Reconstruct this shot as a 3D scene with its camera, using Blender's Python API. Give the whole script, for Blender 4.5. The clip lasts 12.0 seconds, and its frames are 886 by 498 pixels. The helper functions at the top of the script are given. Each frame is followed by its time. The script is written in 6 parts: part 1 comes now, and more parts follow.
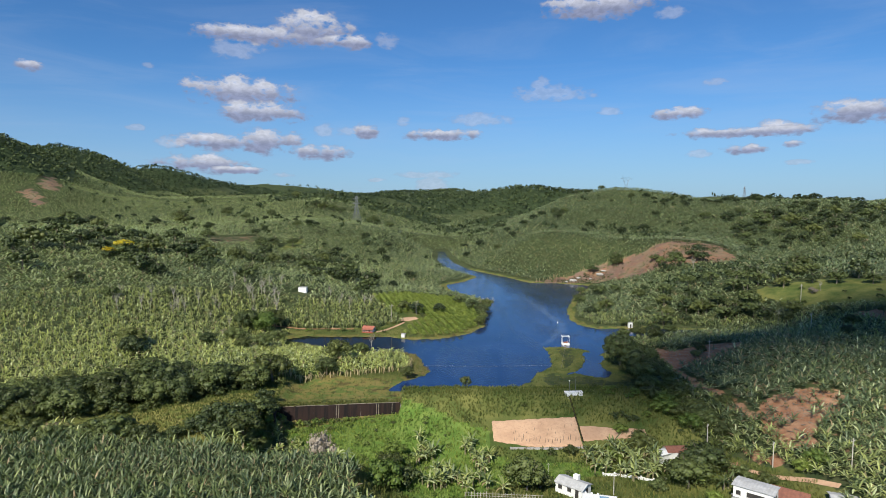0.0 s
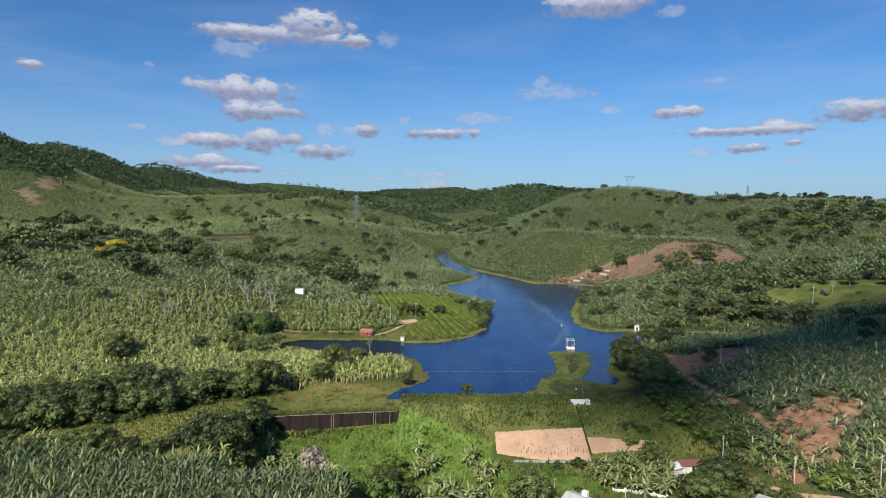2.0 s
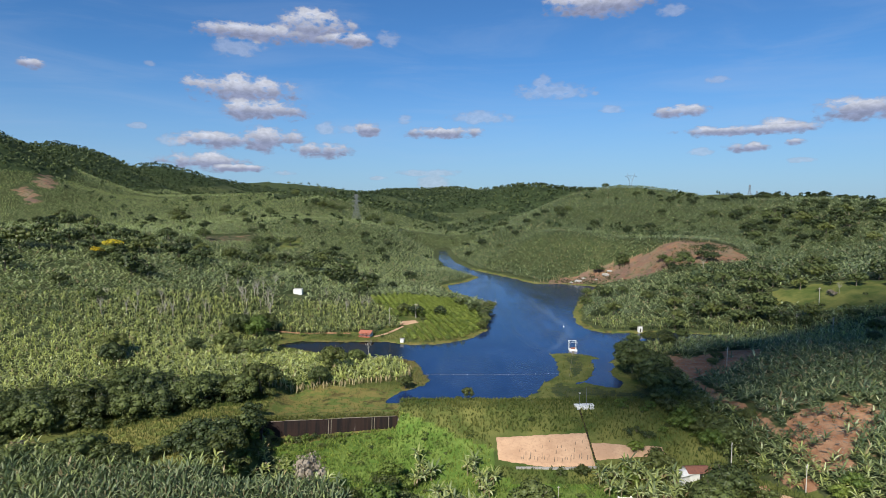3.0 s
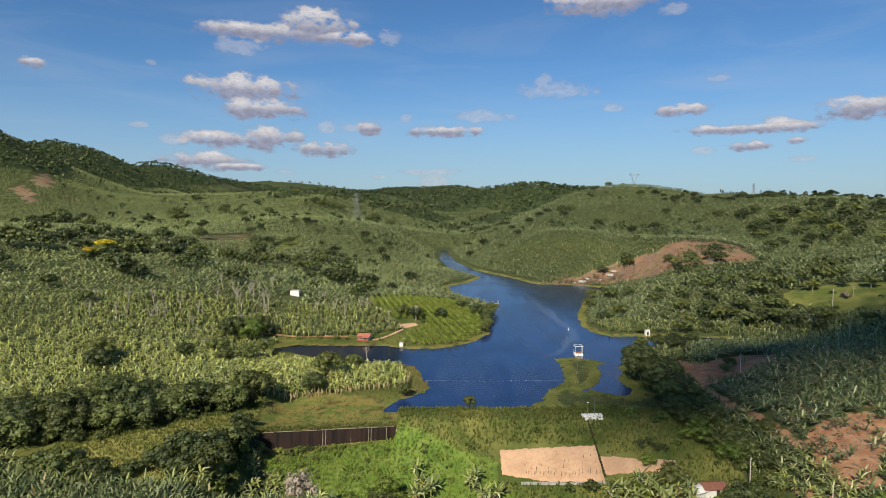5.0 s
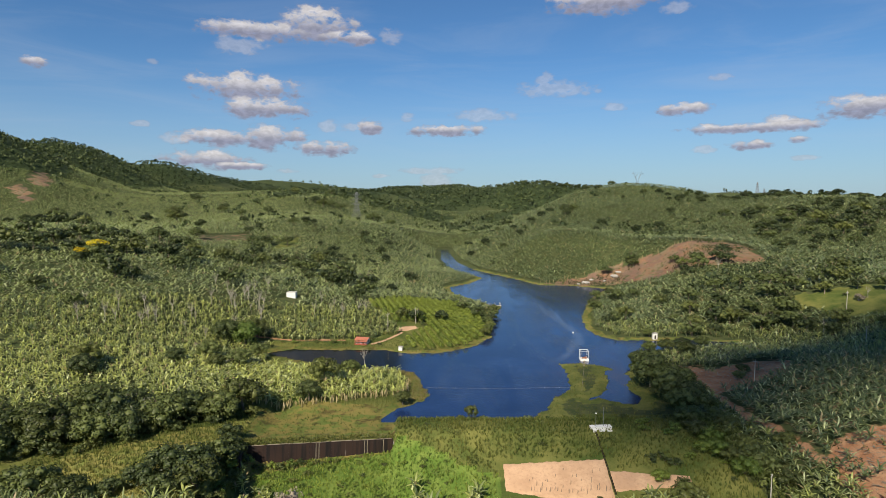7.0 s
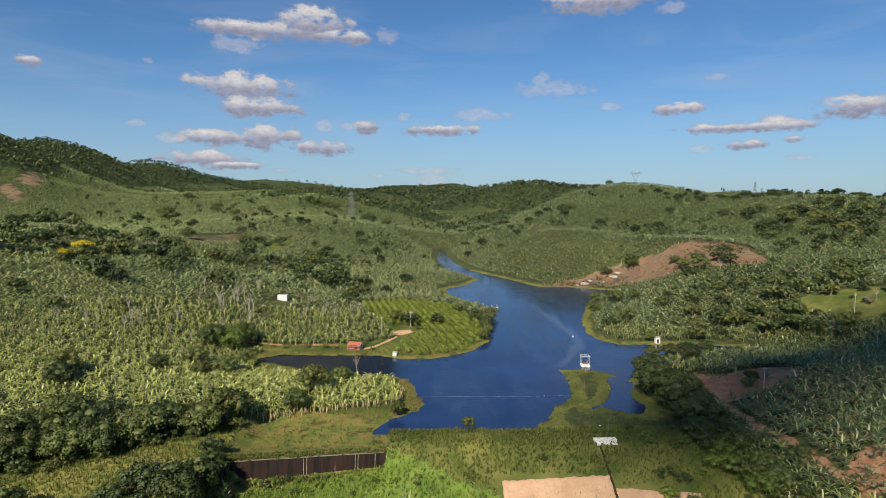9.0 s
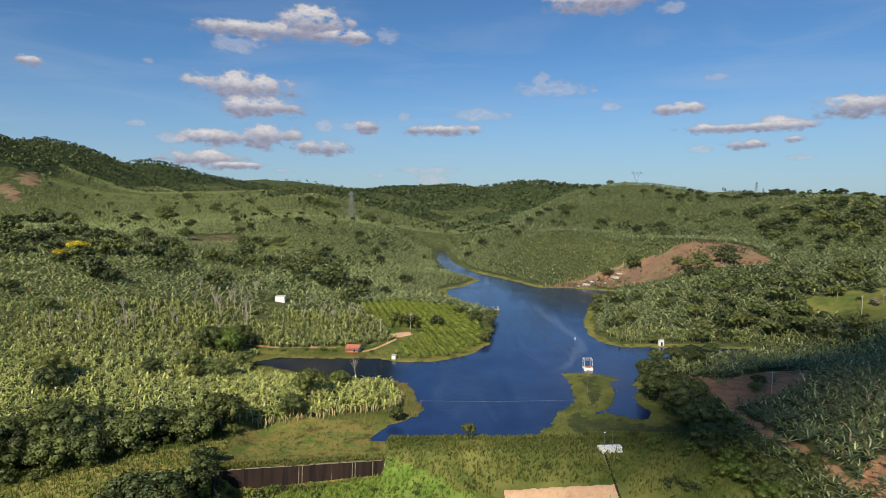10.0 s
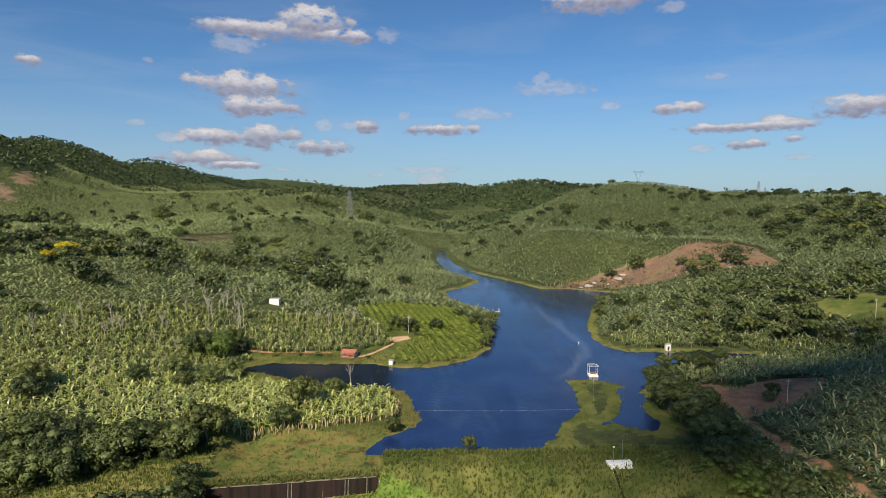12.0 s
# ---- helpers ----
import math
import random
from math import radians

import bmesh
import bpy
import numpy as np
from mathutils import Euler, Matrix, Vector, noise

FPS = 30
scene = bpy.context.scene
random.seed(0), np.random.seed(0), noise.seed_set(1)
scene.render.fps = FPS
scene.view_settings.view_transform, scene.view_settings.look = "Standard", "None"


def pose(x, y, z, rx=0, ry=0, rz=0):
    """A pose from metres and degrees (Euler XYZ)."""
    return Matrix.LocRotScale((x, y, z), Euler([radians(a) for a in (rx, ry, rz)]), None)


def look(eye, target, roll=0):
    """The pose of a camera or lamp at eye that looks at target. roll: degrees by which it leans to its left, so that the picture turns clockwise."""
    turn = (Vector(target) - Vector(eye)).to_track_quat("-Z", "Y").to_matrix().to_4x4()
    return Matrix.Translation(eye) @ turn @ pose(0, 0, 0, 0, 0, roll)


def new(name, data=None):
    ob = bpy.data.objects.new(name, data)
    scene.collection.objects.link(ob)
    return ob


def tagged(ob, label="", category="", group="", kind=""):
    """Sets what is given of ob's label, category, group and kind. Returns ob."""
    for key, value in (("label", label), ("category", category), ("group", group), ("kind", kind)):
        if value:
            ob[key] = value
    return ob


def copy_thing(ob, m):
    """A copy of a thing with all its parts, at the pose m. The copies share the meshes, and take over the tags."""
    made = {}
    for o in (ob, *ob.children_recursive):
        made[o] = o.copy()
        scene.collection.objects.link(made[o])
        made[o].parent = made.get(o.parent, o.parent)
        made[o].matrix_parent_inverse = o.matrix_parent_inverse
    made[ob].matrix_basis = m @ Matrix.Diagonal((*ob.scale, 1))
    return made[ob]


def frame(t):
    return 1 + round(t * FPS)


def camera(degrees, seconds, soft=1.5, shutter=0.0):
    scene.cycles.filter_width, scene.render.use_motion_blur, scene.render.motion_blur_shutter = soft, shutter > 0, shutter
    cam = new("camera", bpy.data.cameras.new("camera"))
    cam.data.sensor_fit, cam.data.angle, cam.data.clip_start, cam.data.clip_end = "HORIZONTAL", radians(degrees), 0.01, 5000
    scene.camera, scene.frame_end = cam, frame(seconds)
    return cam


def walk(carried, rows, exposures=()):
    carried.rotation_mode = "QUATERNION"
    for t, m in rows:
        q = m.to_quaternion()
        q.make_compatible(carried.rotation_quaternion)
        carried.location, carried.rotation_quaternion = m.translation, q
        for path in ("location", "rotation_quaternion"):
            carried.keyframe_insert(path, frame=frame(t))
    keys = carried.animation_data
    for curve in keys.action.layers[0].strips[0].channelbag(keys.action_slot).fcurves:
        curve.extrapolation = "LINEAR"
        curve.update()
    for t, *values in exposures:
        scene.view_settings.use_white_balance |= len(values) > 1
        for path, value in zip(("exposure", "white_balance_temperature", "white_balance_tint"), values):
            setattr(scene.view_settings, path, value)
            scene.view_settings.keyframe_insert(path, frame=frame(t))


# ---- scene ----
cam = camera(73, 12.0, soft=0.5)
PATH = [
    (0.0, pose(0.00, 0.00, 48.00, 85.34, 0, 0.31)),
    (0.5, pose(0.02, 1.70, 48.01, 85.32, 0, 0.33)),
    (1.0, pose(0.04, 3.40, 48.02, 85.29, 0, 0.36)),
    (1.5, pose(0.07, 5.09, 48.02, 85.27, 0, 0.37)),
    (2.0, pose(0.09, 6.79, 48.03, 85.23, 0, 0.40)),
    (2.5, pose(0.11, 8.48, 48.03, 85.20, 0, 0.42)),
    (3.0, pose(0.14, 10.17, 48.04, 85.16, 0, 0.45)),
    (5.0, pose(0.25, 16.90, 48.06, 85.05, 0, 0.58)),
    (5.5, pose(0.30, 18.58, 48.06, 85.02, 0, 0.62)),
    (6.0, pose(0.31, 20.25, 48.07, 85.00, 0, 0.63)),
    (6.5, pose(0.34, 21.93, 48.07, 84.98, 0, 0.67)),
    (7.0, pose(0.37, 23.60, 48.07, 84.96, 0, 0.69)),
    (9.0, pose(0.51, 30.26, 48.08, 84.92, 0, 0.35)),
    (9.5, pose(0.55, 31.92, 48.08, 84.92, 0, 0.37)),
    (10.0, pose(0.59, 33.58, 48.08, 84.92, 0, 0.38)),
    (10.5, pose(0.62, 35.23, 48.08, 84.91, 0, 0.38)),
    (11.0, pose(0.66, 36.88, 48.08, 84.90, 0, 0.36)),
    (11.5, pose(0.70, 38.54, 48.08, 84.88, 0, 0.36)),
    (12.0, pose(0.74, 40.18, 48.08, 84.86, 0, 0.36)),
]
# the film's white balance turns warmer after the first seconds
walk(cam, PATH, [(0.0, 0.38, 5850, 10), (3.2, 0.38, 5850, 10), (4.8, 0.38, 6560, 10), (12.0, 0.38, 6620, 10)])

# ---- world, sun, light ----
SUN_AZ, SUN_EL = -158.0, 40.0          # degrees: clockwise from +y, and above the horizon
SUN_DIR = Vector((math.sin(radians(SUN_AZ)) * math.cos(radians(SUN_EL)), math.cos(radians(SUN_AZ)) * math.cos(radians(SUN_EL)), math.sin(radians(SUN_EL))))


class Net:
    """Short hand for building node trees."""

    def __init__(self, tree):
        self.tree = tree
        tree.nodes.clear()

    def add(self, kind):
        return self.tree.nodes.new(kind)

    def attribute(self, name):
        node = self.add("ShaderNodeAttribute")
        node.attribute_name = name
        return node.outputs["Fac"]

    def put(self, socket, value):
        if isinstance(value, bpy.types.NodeSocket):
            self.tree.links.new(value, socket)
        else:
            socket.default_value = value

    def math(self, op, a, b=0.0, c=0.0, clamp=False):
        node = self.add("ShaderNodeMath")
        node.operation, node.use_clamp = op, clamp
        for socket, value in zip(node.inputs, (a, b, c)):
            self.put(socket, value)
        return node.outputs[0]

    def span(self, value, a, b, c=0.0, d=1.0, smooth_step=True):
        node = self.add("ShaderNodeMapRange")
        node.interpolation_type = "SMOOTHSTEP" if smooth_step else "LINEAR"
        for socket, v in zip(node.inputs, (value, a, b, c, d)):
            self.put(socket, v)
        return node.outputs[0]

    def mix(self, fac, a, b, blend="MIX"):
        node = self.add("ShaderNodeMix")
        node.data_type, node.blend_type = "RGBA", blend
        self.put(node.inputs[0], fac)
        for socket, v in zip((node.inputs[6], node.inputs[7]), (a, b)):
            self.put(socket, (*v, 1) if isinstance(v, tuple) and len(v) == 3 else v)
        return node.outputs[2]

    def noise(self, scale, detail=3.0, vector=None, rough=0.55, distort=0.0):
        node = self.add("ShaderNodeTexNoise")
        node.inputs["Scale"].default_value, node.inputs["Detail"].default_value = scale, detail
        node.inputs["Roughness"].default_value, node.inputs["Distortion"].default_value = rough, distort
        if vector is not None:
            self.put(node.inputs["Vector"], vector)
        return node.outputs["Fac"]


# clouds: azimuth, elevation, half width, half height in degrees
CLOUDS = [(-12.4, 15.1, 2.9, 1.31), (-17.8, 14.4, 3.7, 0.69), (-9.0, 14.2, 2.4, 0.53), (-18.7, 9.5, 3.6, 1.11), (-17.0, 7.8, 3.3, 0.79), (-16.3, 5.3, 2.3, 1.01),
          (-21.3, 5.1, 2.9, 0.64), (-21.8, 3.2, 3.1, 0.74), (-19.1, 2.7, 2.0, 0.3), (-11.6, 4.4, 2.1, 0.62), (-7.6, 6.4, 1.0, 0.62), (-0.3, 6.1, 3.1, 0.47),
          (14.0, 16.9, 4.0, 0.95), (21.0, 7.5, 2.0, 0.48), (26.4, 5.7, 4.1, 0.42), (28.6, 5.9, 1.5, 0.55), (34.1, 6.9, 2.7, 0.81), (26.5, 4.3, 1.6, 0.38),
          (29.8, 4.6, 0.8, 0.27), (-34.6, 10.3, 0.9, 0.42)]
THIN_CLOUDS = [(-19.1, 13.0, 1.9, 0.7), (-5.8, 14.4, 1.0, 0.57), (-24.6, 5.0, 1.2, 0.38), (-11.3, 6.5, 0.8, 0.51), (-9.4, 6.4, 0.9, 0.41), (3.3, 7.5, 2.6, 0.46),
               (9.9, 9.8, 3.1, 0.65), (8.8, 10.4, 0.8, 0.74), (20.1, 15.9, 1.1, 0.44), (22.6, 4.0, 0.9, 0.29), (30.3, 3.1, 1.0, 0.18), (-2.0, 2.4, 2.4, 0.32),
               (-15.3, 2.3, 0.9, 0.21), (-6.5, 1.9, 0.7, 0.16), (-1.3, 1.4, 1.4, 0.75), (-26.1, 11.2, 0.5, 0.27), (-27.3, 6.1, 0.6, 0.23), (-4.1, 7.3, 0.7, 0.36),
               (23.7, 10.0, 0.8, 0.28), (15.1, 8.0, 1.0, 0.3)]


def make_world():
    world = bpy.data.worlds.new("sky")
    scene.world = world
    world.use_nodes = True
    n = Net(world.node_tree)
    sky = n.add("ShaderNodeTexSky")
    sky.sky_type, sky.sun_disc = "NISHITA", False
    sky.sun_elevation, sky.sun_rotation = radians(SUN_EL), radians(SUN_AZ % 360)
    sky.altitude, sky.air_density, sky.dust_density, sky.ozone_density = 300.0, 1.0, 0.25, 5.0
    where = n.add("ShaderNodeTexCoord").outputs["Generated"]
    xyz = n.add("ShaderNodeSeparateXYZ")
    n.put(xyz.inputs[0], where)
    az = n.math("MULTIPLY", n.math("ARCTAN2", xyz.outputs[0], xyz.outputs[1]), 57.2958)
    el = n.math("MULTIPLY", n.math("ARCSINE", xyz.outputs[2]), 57.2958)
    flat = n.add("ShaderNodeCombineXYZ")
    n.put(flat.inputs[0], az)
    n.put(flat.inputs[1], n.math("MULTIPLY", el, 1.7))
    ragged = n.noise(0.55, 4.0, flat.outputs[0], 0.5)
    billow = n.noise(1.4, 4.0, flat.outputs[0], 0.52, 0.3)
    warp = n.math("ADD", n.math("MULTIPLY", n.math("SUBTRACT", ragged, 0.5), 5.0), n.math("MULTIPLY", n.math("SUBTRACT", billow, 0.5), 3.0))
    cover = lift = None
    for k, (a, e, w, h) in enumerate(CLOUDS + THIN_CLOUDS):
        u = n.math("MULTIPLY", n.math("SUBTRACT", az, a), 0.90 / w)
        v = n.math("MULTIPLY", n.math("SUBTRACT", el, e), 0.88 / h)
        low = n.math("MULTIPLY", n.math("MINIMUM", v, 0.0), 0.45)
        d = n.math("ADD", n.math("MULTIPLY", u, u), n.math("ADD", n.math("MULTIPLY", v, v), n.math("MULTIPLY", low, low)))
        m = n.span(n.math("ADD", d, n.math("MULTIPLY", warp, 0.80)), 1.6, 0.25)
        if k >= len(CLOUDS):
            m = n.math("MULTIPLY", m, 0.42)
            hi = n.math("MULTIPLY", m, 1.5)
        else:
            hi = n.math("MULTIPLY", m, n.span(v, -0.35, 0.75, 0.0, 1.0))
        cover = m if cover is None else n.math("MAXIMUM", cover, m)
        lift = hi if lift is None else n.math("MAXIMUM", lift, hi)
    veil_at = n.add("ShaderNodeCombineXYZ")
    n.put(veil_at.inputs[0], n.math("MULTIPLY", az, 0.05))
    n.put(veil_at.inputs[1], n.math("MULTIPLY", el, 0.32))
    veil = n.math("MULTIPLY", n.span(n.noise(1.0, 5.0, veil_at.outputs[0], 0.6, 0.8), 0.40, 0.80), 0.16)
    veil = n.math("MULTIPLY", veil, n.span(el, 0.0, 6.0))
    grain = n.span(billow, 0.3, 0.7, 0.78, 1.06)
    shade = n.mix(lift, (3.6, 3.7, 4.9), (8.6, 8.3, 8.4))
    bright = n.add("ShaderNodeVectorMath")
    bright.operation = "SCALE"
    n.put(bright.inputs[0], shade)
    n.put(bright.inputs["Scale"], grain)
    tint = n.mix(1.0, sky.outputs[0], SKY_TINT, "MULTIPLY")
    tint = n.mix(n.span(el, 13.0, 0.0, 0.0, 0.55), tint, (3.9, 5.2, 7.0))
    col = n.mix(veil, tint, (6.0, 6.5, 7.4))
    col = n.mix(n.math("MULTIPLY", cover, 0.93), col, bright.outputs[0])
    back = n.add("ShaderNodeBackground")
    n.put(back.inputs[0], col)
    back.inputs[1].default_value = SKY_STRENGTH
    n.put(n.add("ShaderNodeOutputWorld").inputs[0], back.outputs[0])


SKY_TINT, SKY_STRENGTH = (0.63, 0.91, 1.10), 0.068
make_world()
sun = new("sun", bpy.data.lights.new("sun", "SUN"))
sun.data.energy, sun.data.angle, sun.data.color = 5.0, radians(0.6), (1.0, 0.90, 0.72)
sun.matrix_world = look(SUN_DIR * 400, (0, 0, 0))


# ---- materials ----
def material(name, paint, rough=0.8, metal=0.0, spec=0.3):
    """paint(net) gives the colour socket or a triple, and the bump height socket or None."""
    mat = bpy.data.materials.new(name)
    mat.use_nodes = True
    n = Net(mat.node_tree)
    shader = n.add("ShaderNodeBsdfPrincipled")
    shader.inputs["Roughness"].default_value, shader.inputs["Metallic"].default_value = rough, metal
    shader.inputs["Specular IOR Level"].default_value = spec
    col, height, strength, depth = paint(n)
    n.put(shader.inputs["Base Color"], (*col, 1) if isinstance(col, tuple) else col)
    if height is not None:
        bump = n.add("ShaderNodeBump")
        bump.inputs["Strength"].default_value, bump.inputs["Distance"].default_value = strength, depth
        n.put(bump.inputs["Height"], height)
        n.put(shader.inputs["Normal"], bump.outputs[0])
    n.put(n.add("ShaderNodeOutputMaterial").inputs[0], shader.outputs[0])
    return mat


def spot(n):
    return n.add("ShaderNodeTexCoord").outputs["Object"]


def mottled(name, a, b, scale, rough=0.8, bump=0.3, depth=0.05, c=None, metal=0.0, spec=0.3):
    """Two colours in large stains, with a fine grain over them."""

    def paint(n):
        p = spot(n)
        big, fine = n.noise(scale, 5.0, p, 0.6), n.noise(scale * 9, 4.0, p, 0.6)
        col = n.mix(n.span(big, 0.35, 0.65), a, b)
        col = n.mix(n.span(fine, 0.45, 0.75, 0.0, 0.55), col, c or tuple(v * 0.6 for v in a))
        return col, fine, bump, depth

    return material(name, paint, rough, metal, spec)


def foliage(name, dark, light, pale, shine=0.35, through_light=0.3, tone_attr=False, dead=0.0, speck=0.4):
    """Leaves: each leaf its own shade, each plant its own tint, some light let through."""
    mat = bpy.data.materials.new(name)
    mat.use_nodes = True
    n = Net(mat.node_tree)
    leaf = n.add("ShaderNodeNewGeometry").outputs["Random Per Island"]
    plant = n.add("ShaderNodeObjectInfo").outputs["Random"]
    if tone_attr:
        plant = n.attribute("tone")
    col = n.mix(n.span(n.math("ADD", n.math("MULTIPLY", leaf, 0.45), n.math("MULTIPLY", plant, 0.75)), 0.1, 1.1), dark, light)
    col = n.mix(n.span(leaf, 0.80, 1.0, 0.0, speck), col, pale)
    if dead:
        wither = n.math("FRACT", n.math("MULTIPLY", leaf, 37.7))
        col = n.mix(n.span(wither, 1.0 - dead, 1.0 - dead * 0.6), col, (0.30, 0.23, 0.12))
    col = n.mix(1.0, col, n.mix(n.span(n.noise(2.5, 3.0, spot(n)), 0.25, 0.75), (0.75, 0.75, 0.75), (1.2, 1.2, 1.15)), "MULTIPLY")
    front = n.add("ShaderNodeBsdfPrincipled")
    front.inputs["Roughness"].default_value, front.inputs["Specular IOR Level"].default_value = 0.5, shine
    n.put(front.inputs["Base Color"], col)
    back = n.add("ShaderNodeBsdfTranslucent")
    n.put(back.inputs[0], n.mix(1.0, col, (1.1, 1.25, 0.6), "MULTIPLY"))
    both = n.add("ShaderNodeMixShader")
    both.inputs[0].default_value = through_light
    n.put(both.inputs[1], front.outputs[0])
    n.put(both.inputs[2], back.outputs[0])
    n.put(n.add("ShaderNodeOutputMaterial").inputs[0], both.outputs[0])
    return mat


def ground_material():
    def paint(n):
        p = spot(n)
        kinds = {k: n.attribute(k) for k in ("soil", "dry", "wet", "lawn", "lush", "fallow", "wood")}
        big, mid, fine = n.noise(0.035, 4.0, p), n.noise(0.35, 5.0, p, 0.62), n.noise(3.0, 5.0, p, 0.65)
        under = n.mix(n.span(mid, 0.35, 0.65), (0.050, 0.070, 0.027), (0.088, 0.096, 0.040))
        lawn = n.mix(n.span(mid, 0.35, 0.68), (0.080, 0.106, 0.027), (0.130, 0.142, 0.040))
        lawn = n.mix(n.span(fine, 0.5, 0.75, 0.0, 0.6), lawn, (0.045, 0.075, 0.018))
        dry = n.mix(n.span(mid, 0.4, 0.62), (0.30, 0.27, 0.085), (0.20, 0.23, 0.06))
        wet = n.mix(n.span(mid, 0.42, 0.6), (0.205, 0.175, 0.055), (0.118, 0.155, 0.038))
        patch = n.noise(0.10, 5.0, p, 0.6)
        lawn = n.mix(n.span(patch, 0.42, 0.66, 0.0, 0.75), lawn, (0.20, 0.195, 0.058))
        lawn = n.mix(n.span(patch, 0.46, 0.30, 0.0, 0.7), lawn, (0.042, 0.080, 0.017))
        wet = n.mix(n.span(n.noise(0.22, 5.0, p, 0.65), 0.52, 0.64, 0.0, 0.8), wet, (0.058, 0.046, 0.020))
        wet = n.mix(n.span(patch, 0.5, 0.7, 0.0, 0.8), wet, (0.25, 0.19, 0.065))
        soil = n.mix(n.span(mid, 0.35, 0.68), (0.31, 0.150, 0.080), (0.42, 0.245, 0.145))
        soil = n.mix(n.span(fine, 0.52, 0.7, 0.0, 0.5), soil, (0.21, 0.115, 0.066))
        edge = n.math("MULTIPLY", n.math("SUBTRACT", mid, 0.5), 0.9)
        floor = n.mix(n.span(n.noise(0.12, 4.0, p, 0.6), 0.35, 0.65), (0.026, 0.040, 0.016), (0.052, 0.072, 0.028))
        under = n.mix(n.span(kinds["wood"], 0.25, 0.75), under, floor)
        col = n.mix(n.span(n.math("ADD", kinds["lawn"], edge), 0.4, 0.6), under, lawn)
        lush = n.mix(n.span(mid, 0.35, 0.68), (0.115, 0.190, 0.033), (0.190, 0.250, 0.056))
        lush = n.mix(n.span(fine, 0.5, 0.75, 0.0, 0.6), lush, (0.045, 0.085, 0.018))
        lush = n.mix(n.span(patch, 0.50, 0.34, 0.0, 0.6), lush, (0.060, 0.105, 0.022))
        col = n.mix(n.span(n.math("ADD", kinds["lush"], edge), 0.4, 0.6), col, lush)
        col = n.mix(n.span(n.math("ADD", kinds["dry"], edge), 0.4, 0.6), col, dry)
        col = n.mix(n.span(n.math("ADD", kinds["wet"], edge), 0.4, 0.6), col, wet)
        fallow = n.mix(n.span(n.noise(0.16, 5.0, p, 0.65), 0.36, 0.62), (0.27, 0.140, 0.085), (0.22, 0.165, 0.105))
        fallow = n.mix(n.span(fine, 0.48, 0.7, 0.0, 0.7), fallow, (0.13, 0.088, 0.058))
        fallow = n.mix(n.span(n.noise(0.3, 5.0, p, 0.65), 0.54, 0.64, 0.0, 0.85), fallow, (0.105, 0.115, 0.045))
        fallow = n.mix(n.span(n.noise(0.09, 4.0, p, 0.6), 0.48, 0.60, 0.0, 0.7), fallow, (0.165, 0.108, 0.085))
        col = n.mix(n.span(n.math("ADD", kinds["fallow"], edge), 0.42, 0.58), col, fallow)
        col = n.mix(n.span(n.math("ADD", kinds["soil"], edge), 0.42, 0.58), col, soil)
        col = n.mix(1.0, col, n.mix(n.span(big, 0.3, 0.7), (0.85, 0.85, 0.85), (1.12, 1.12, 1.08)), "MULTIPLY")
        return col, n.math("ADD", fine, n.math("MULTIPLY", mid, 0.6)), 0.8, 0.35

    return material("ground_cover", paint, 0.95, 0.0, 0.1)


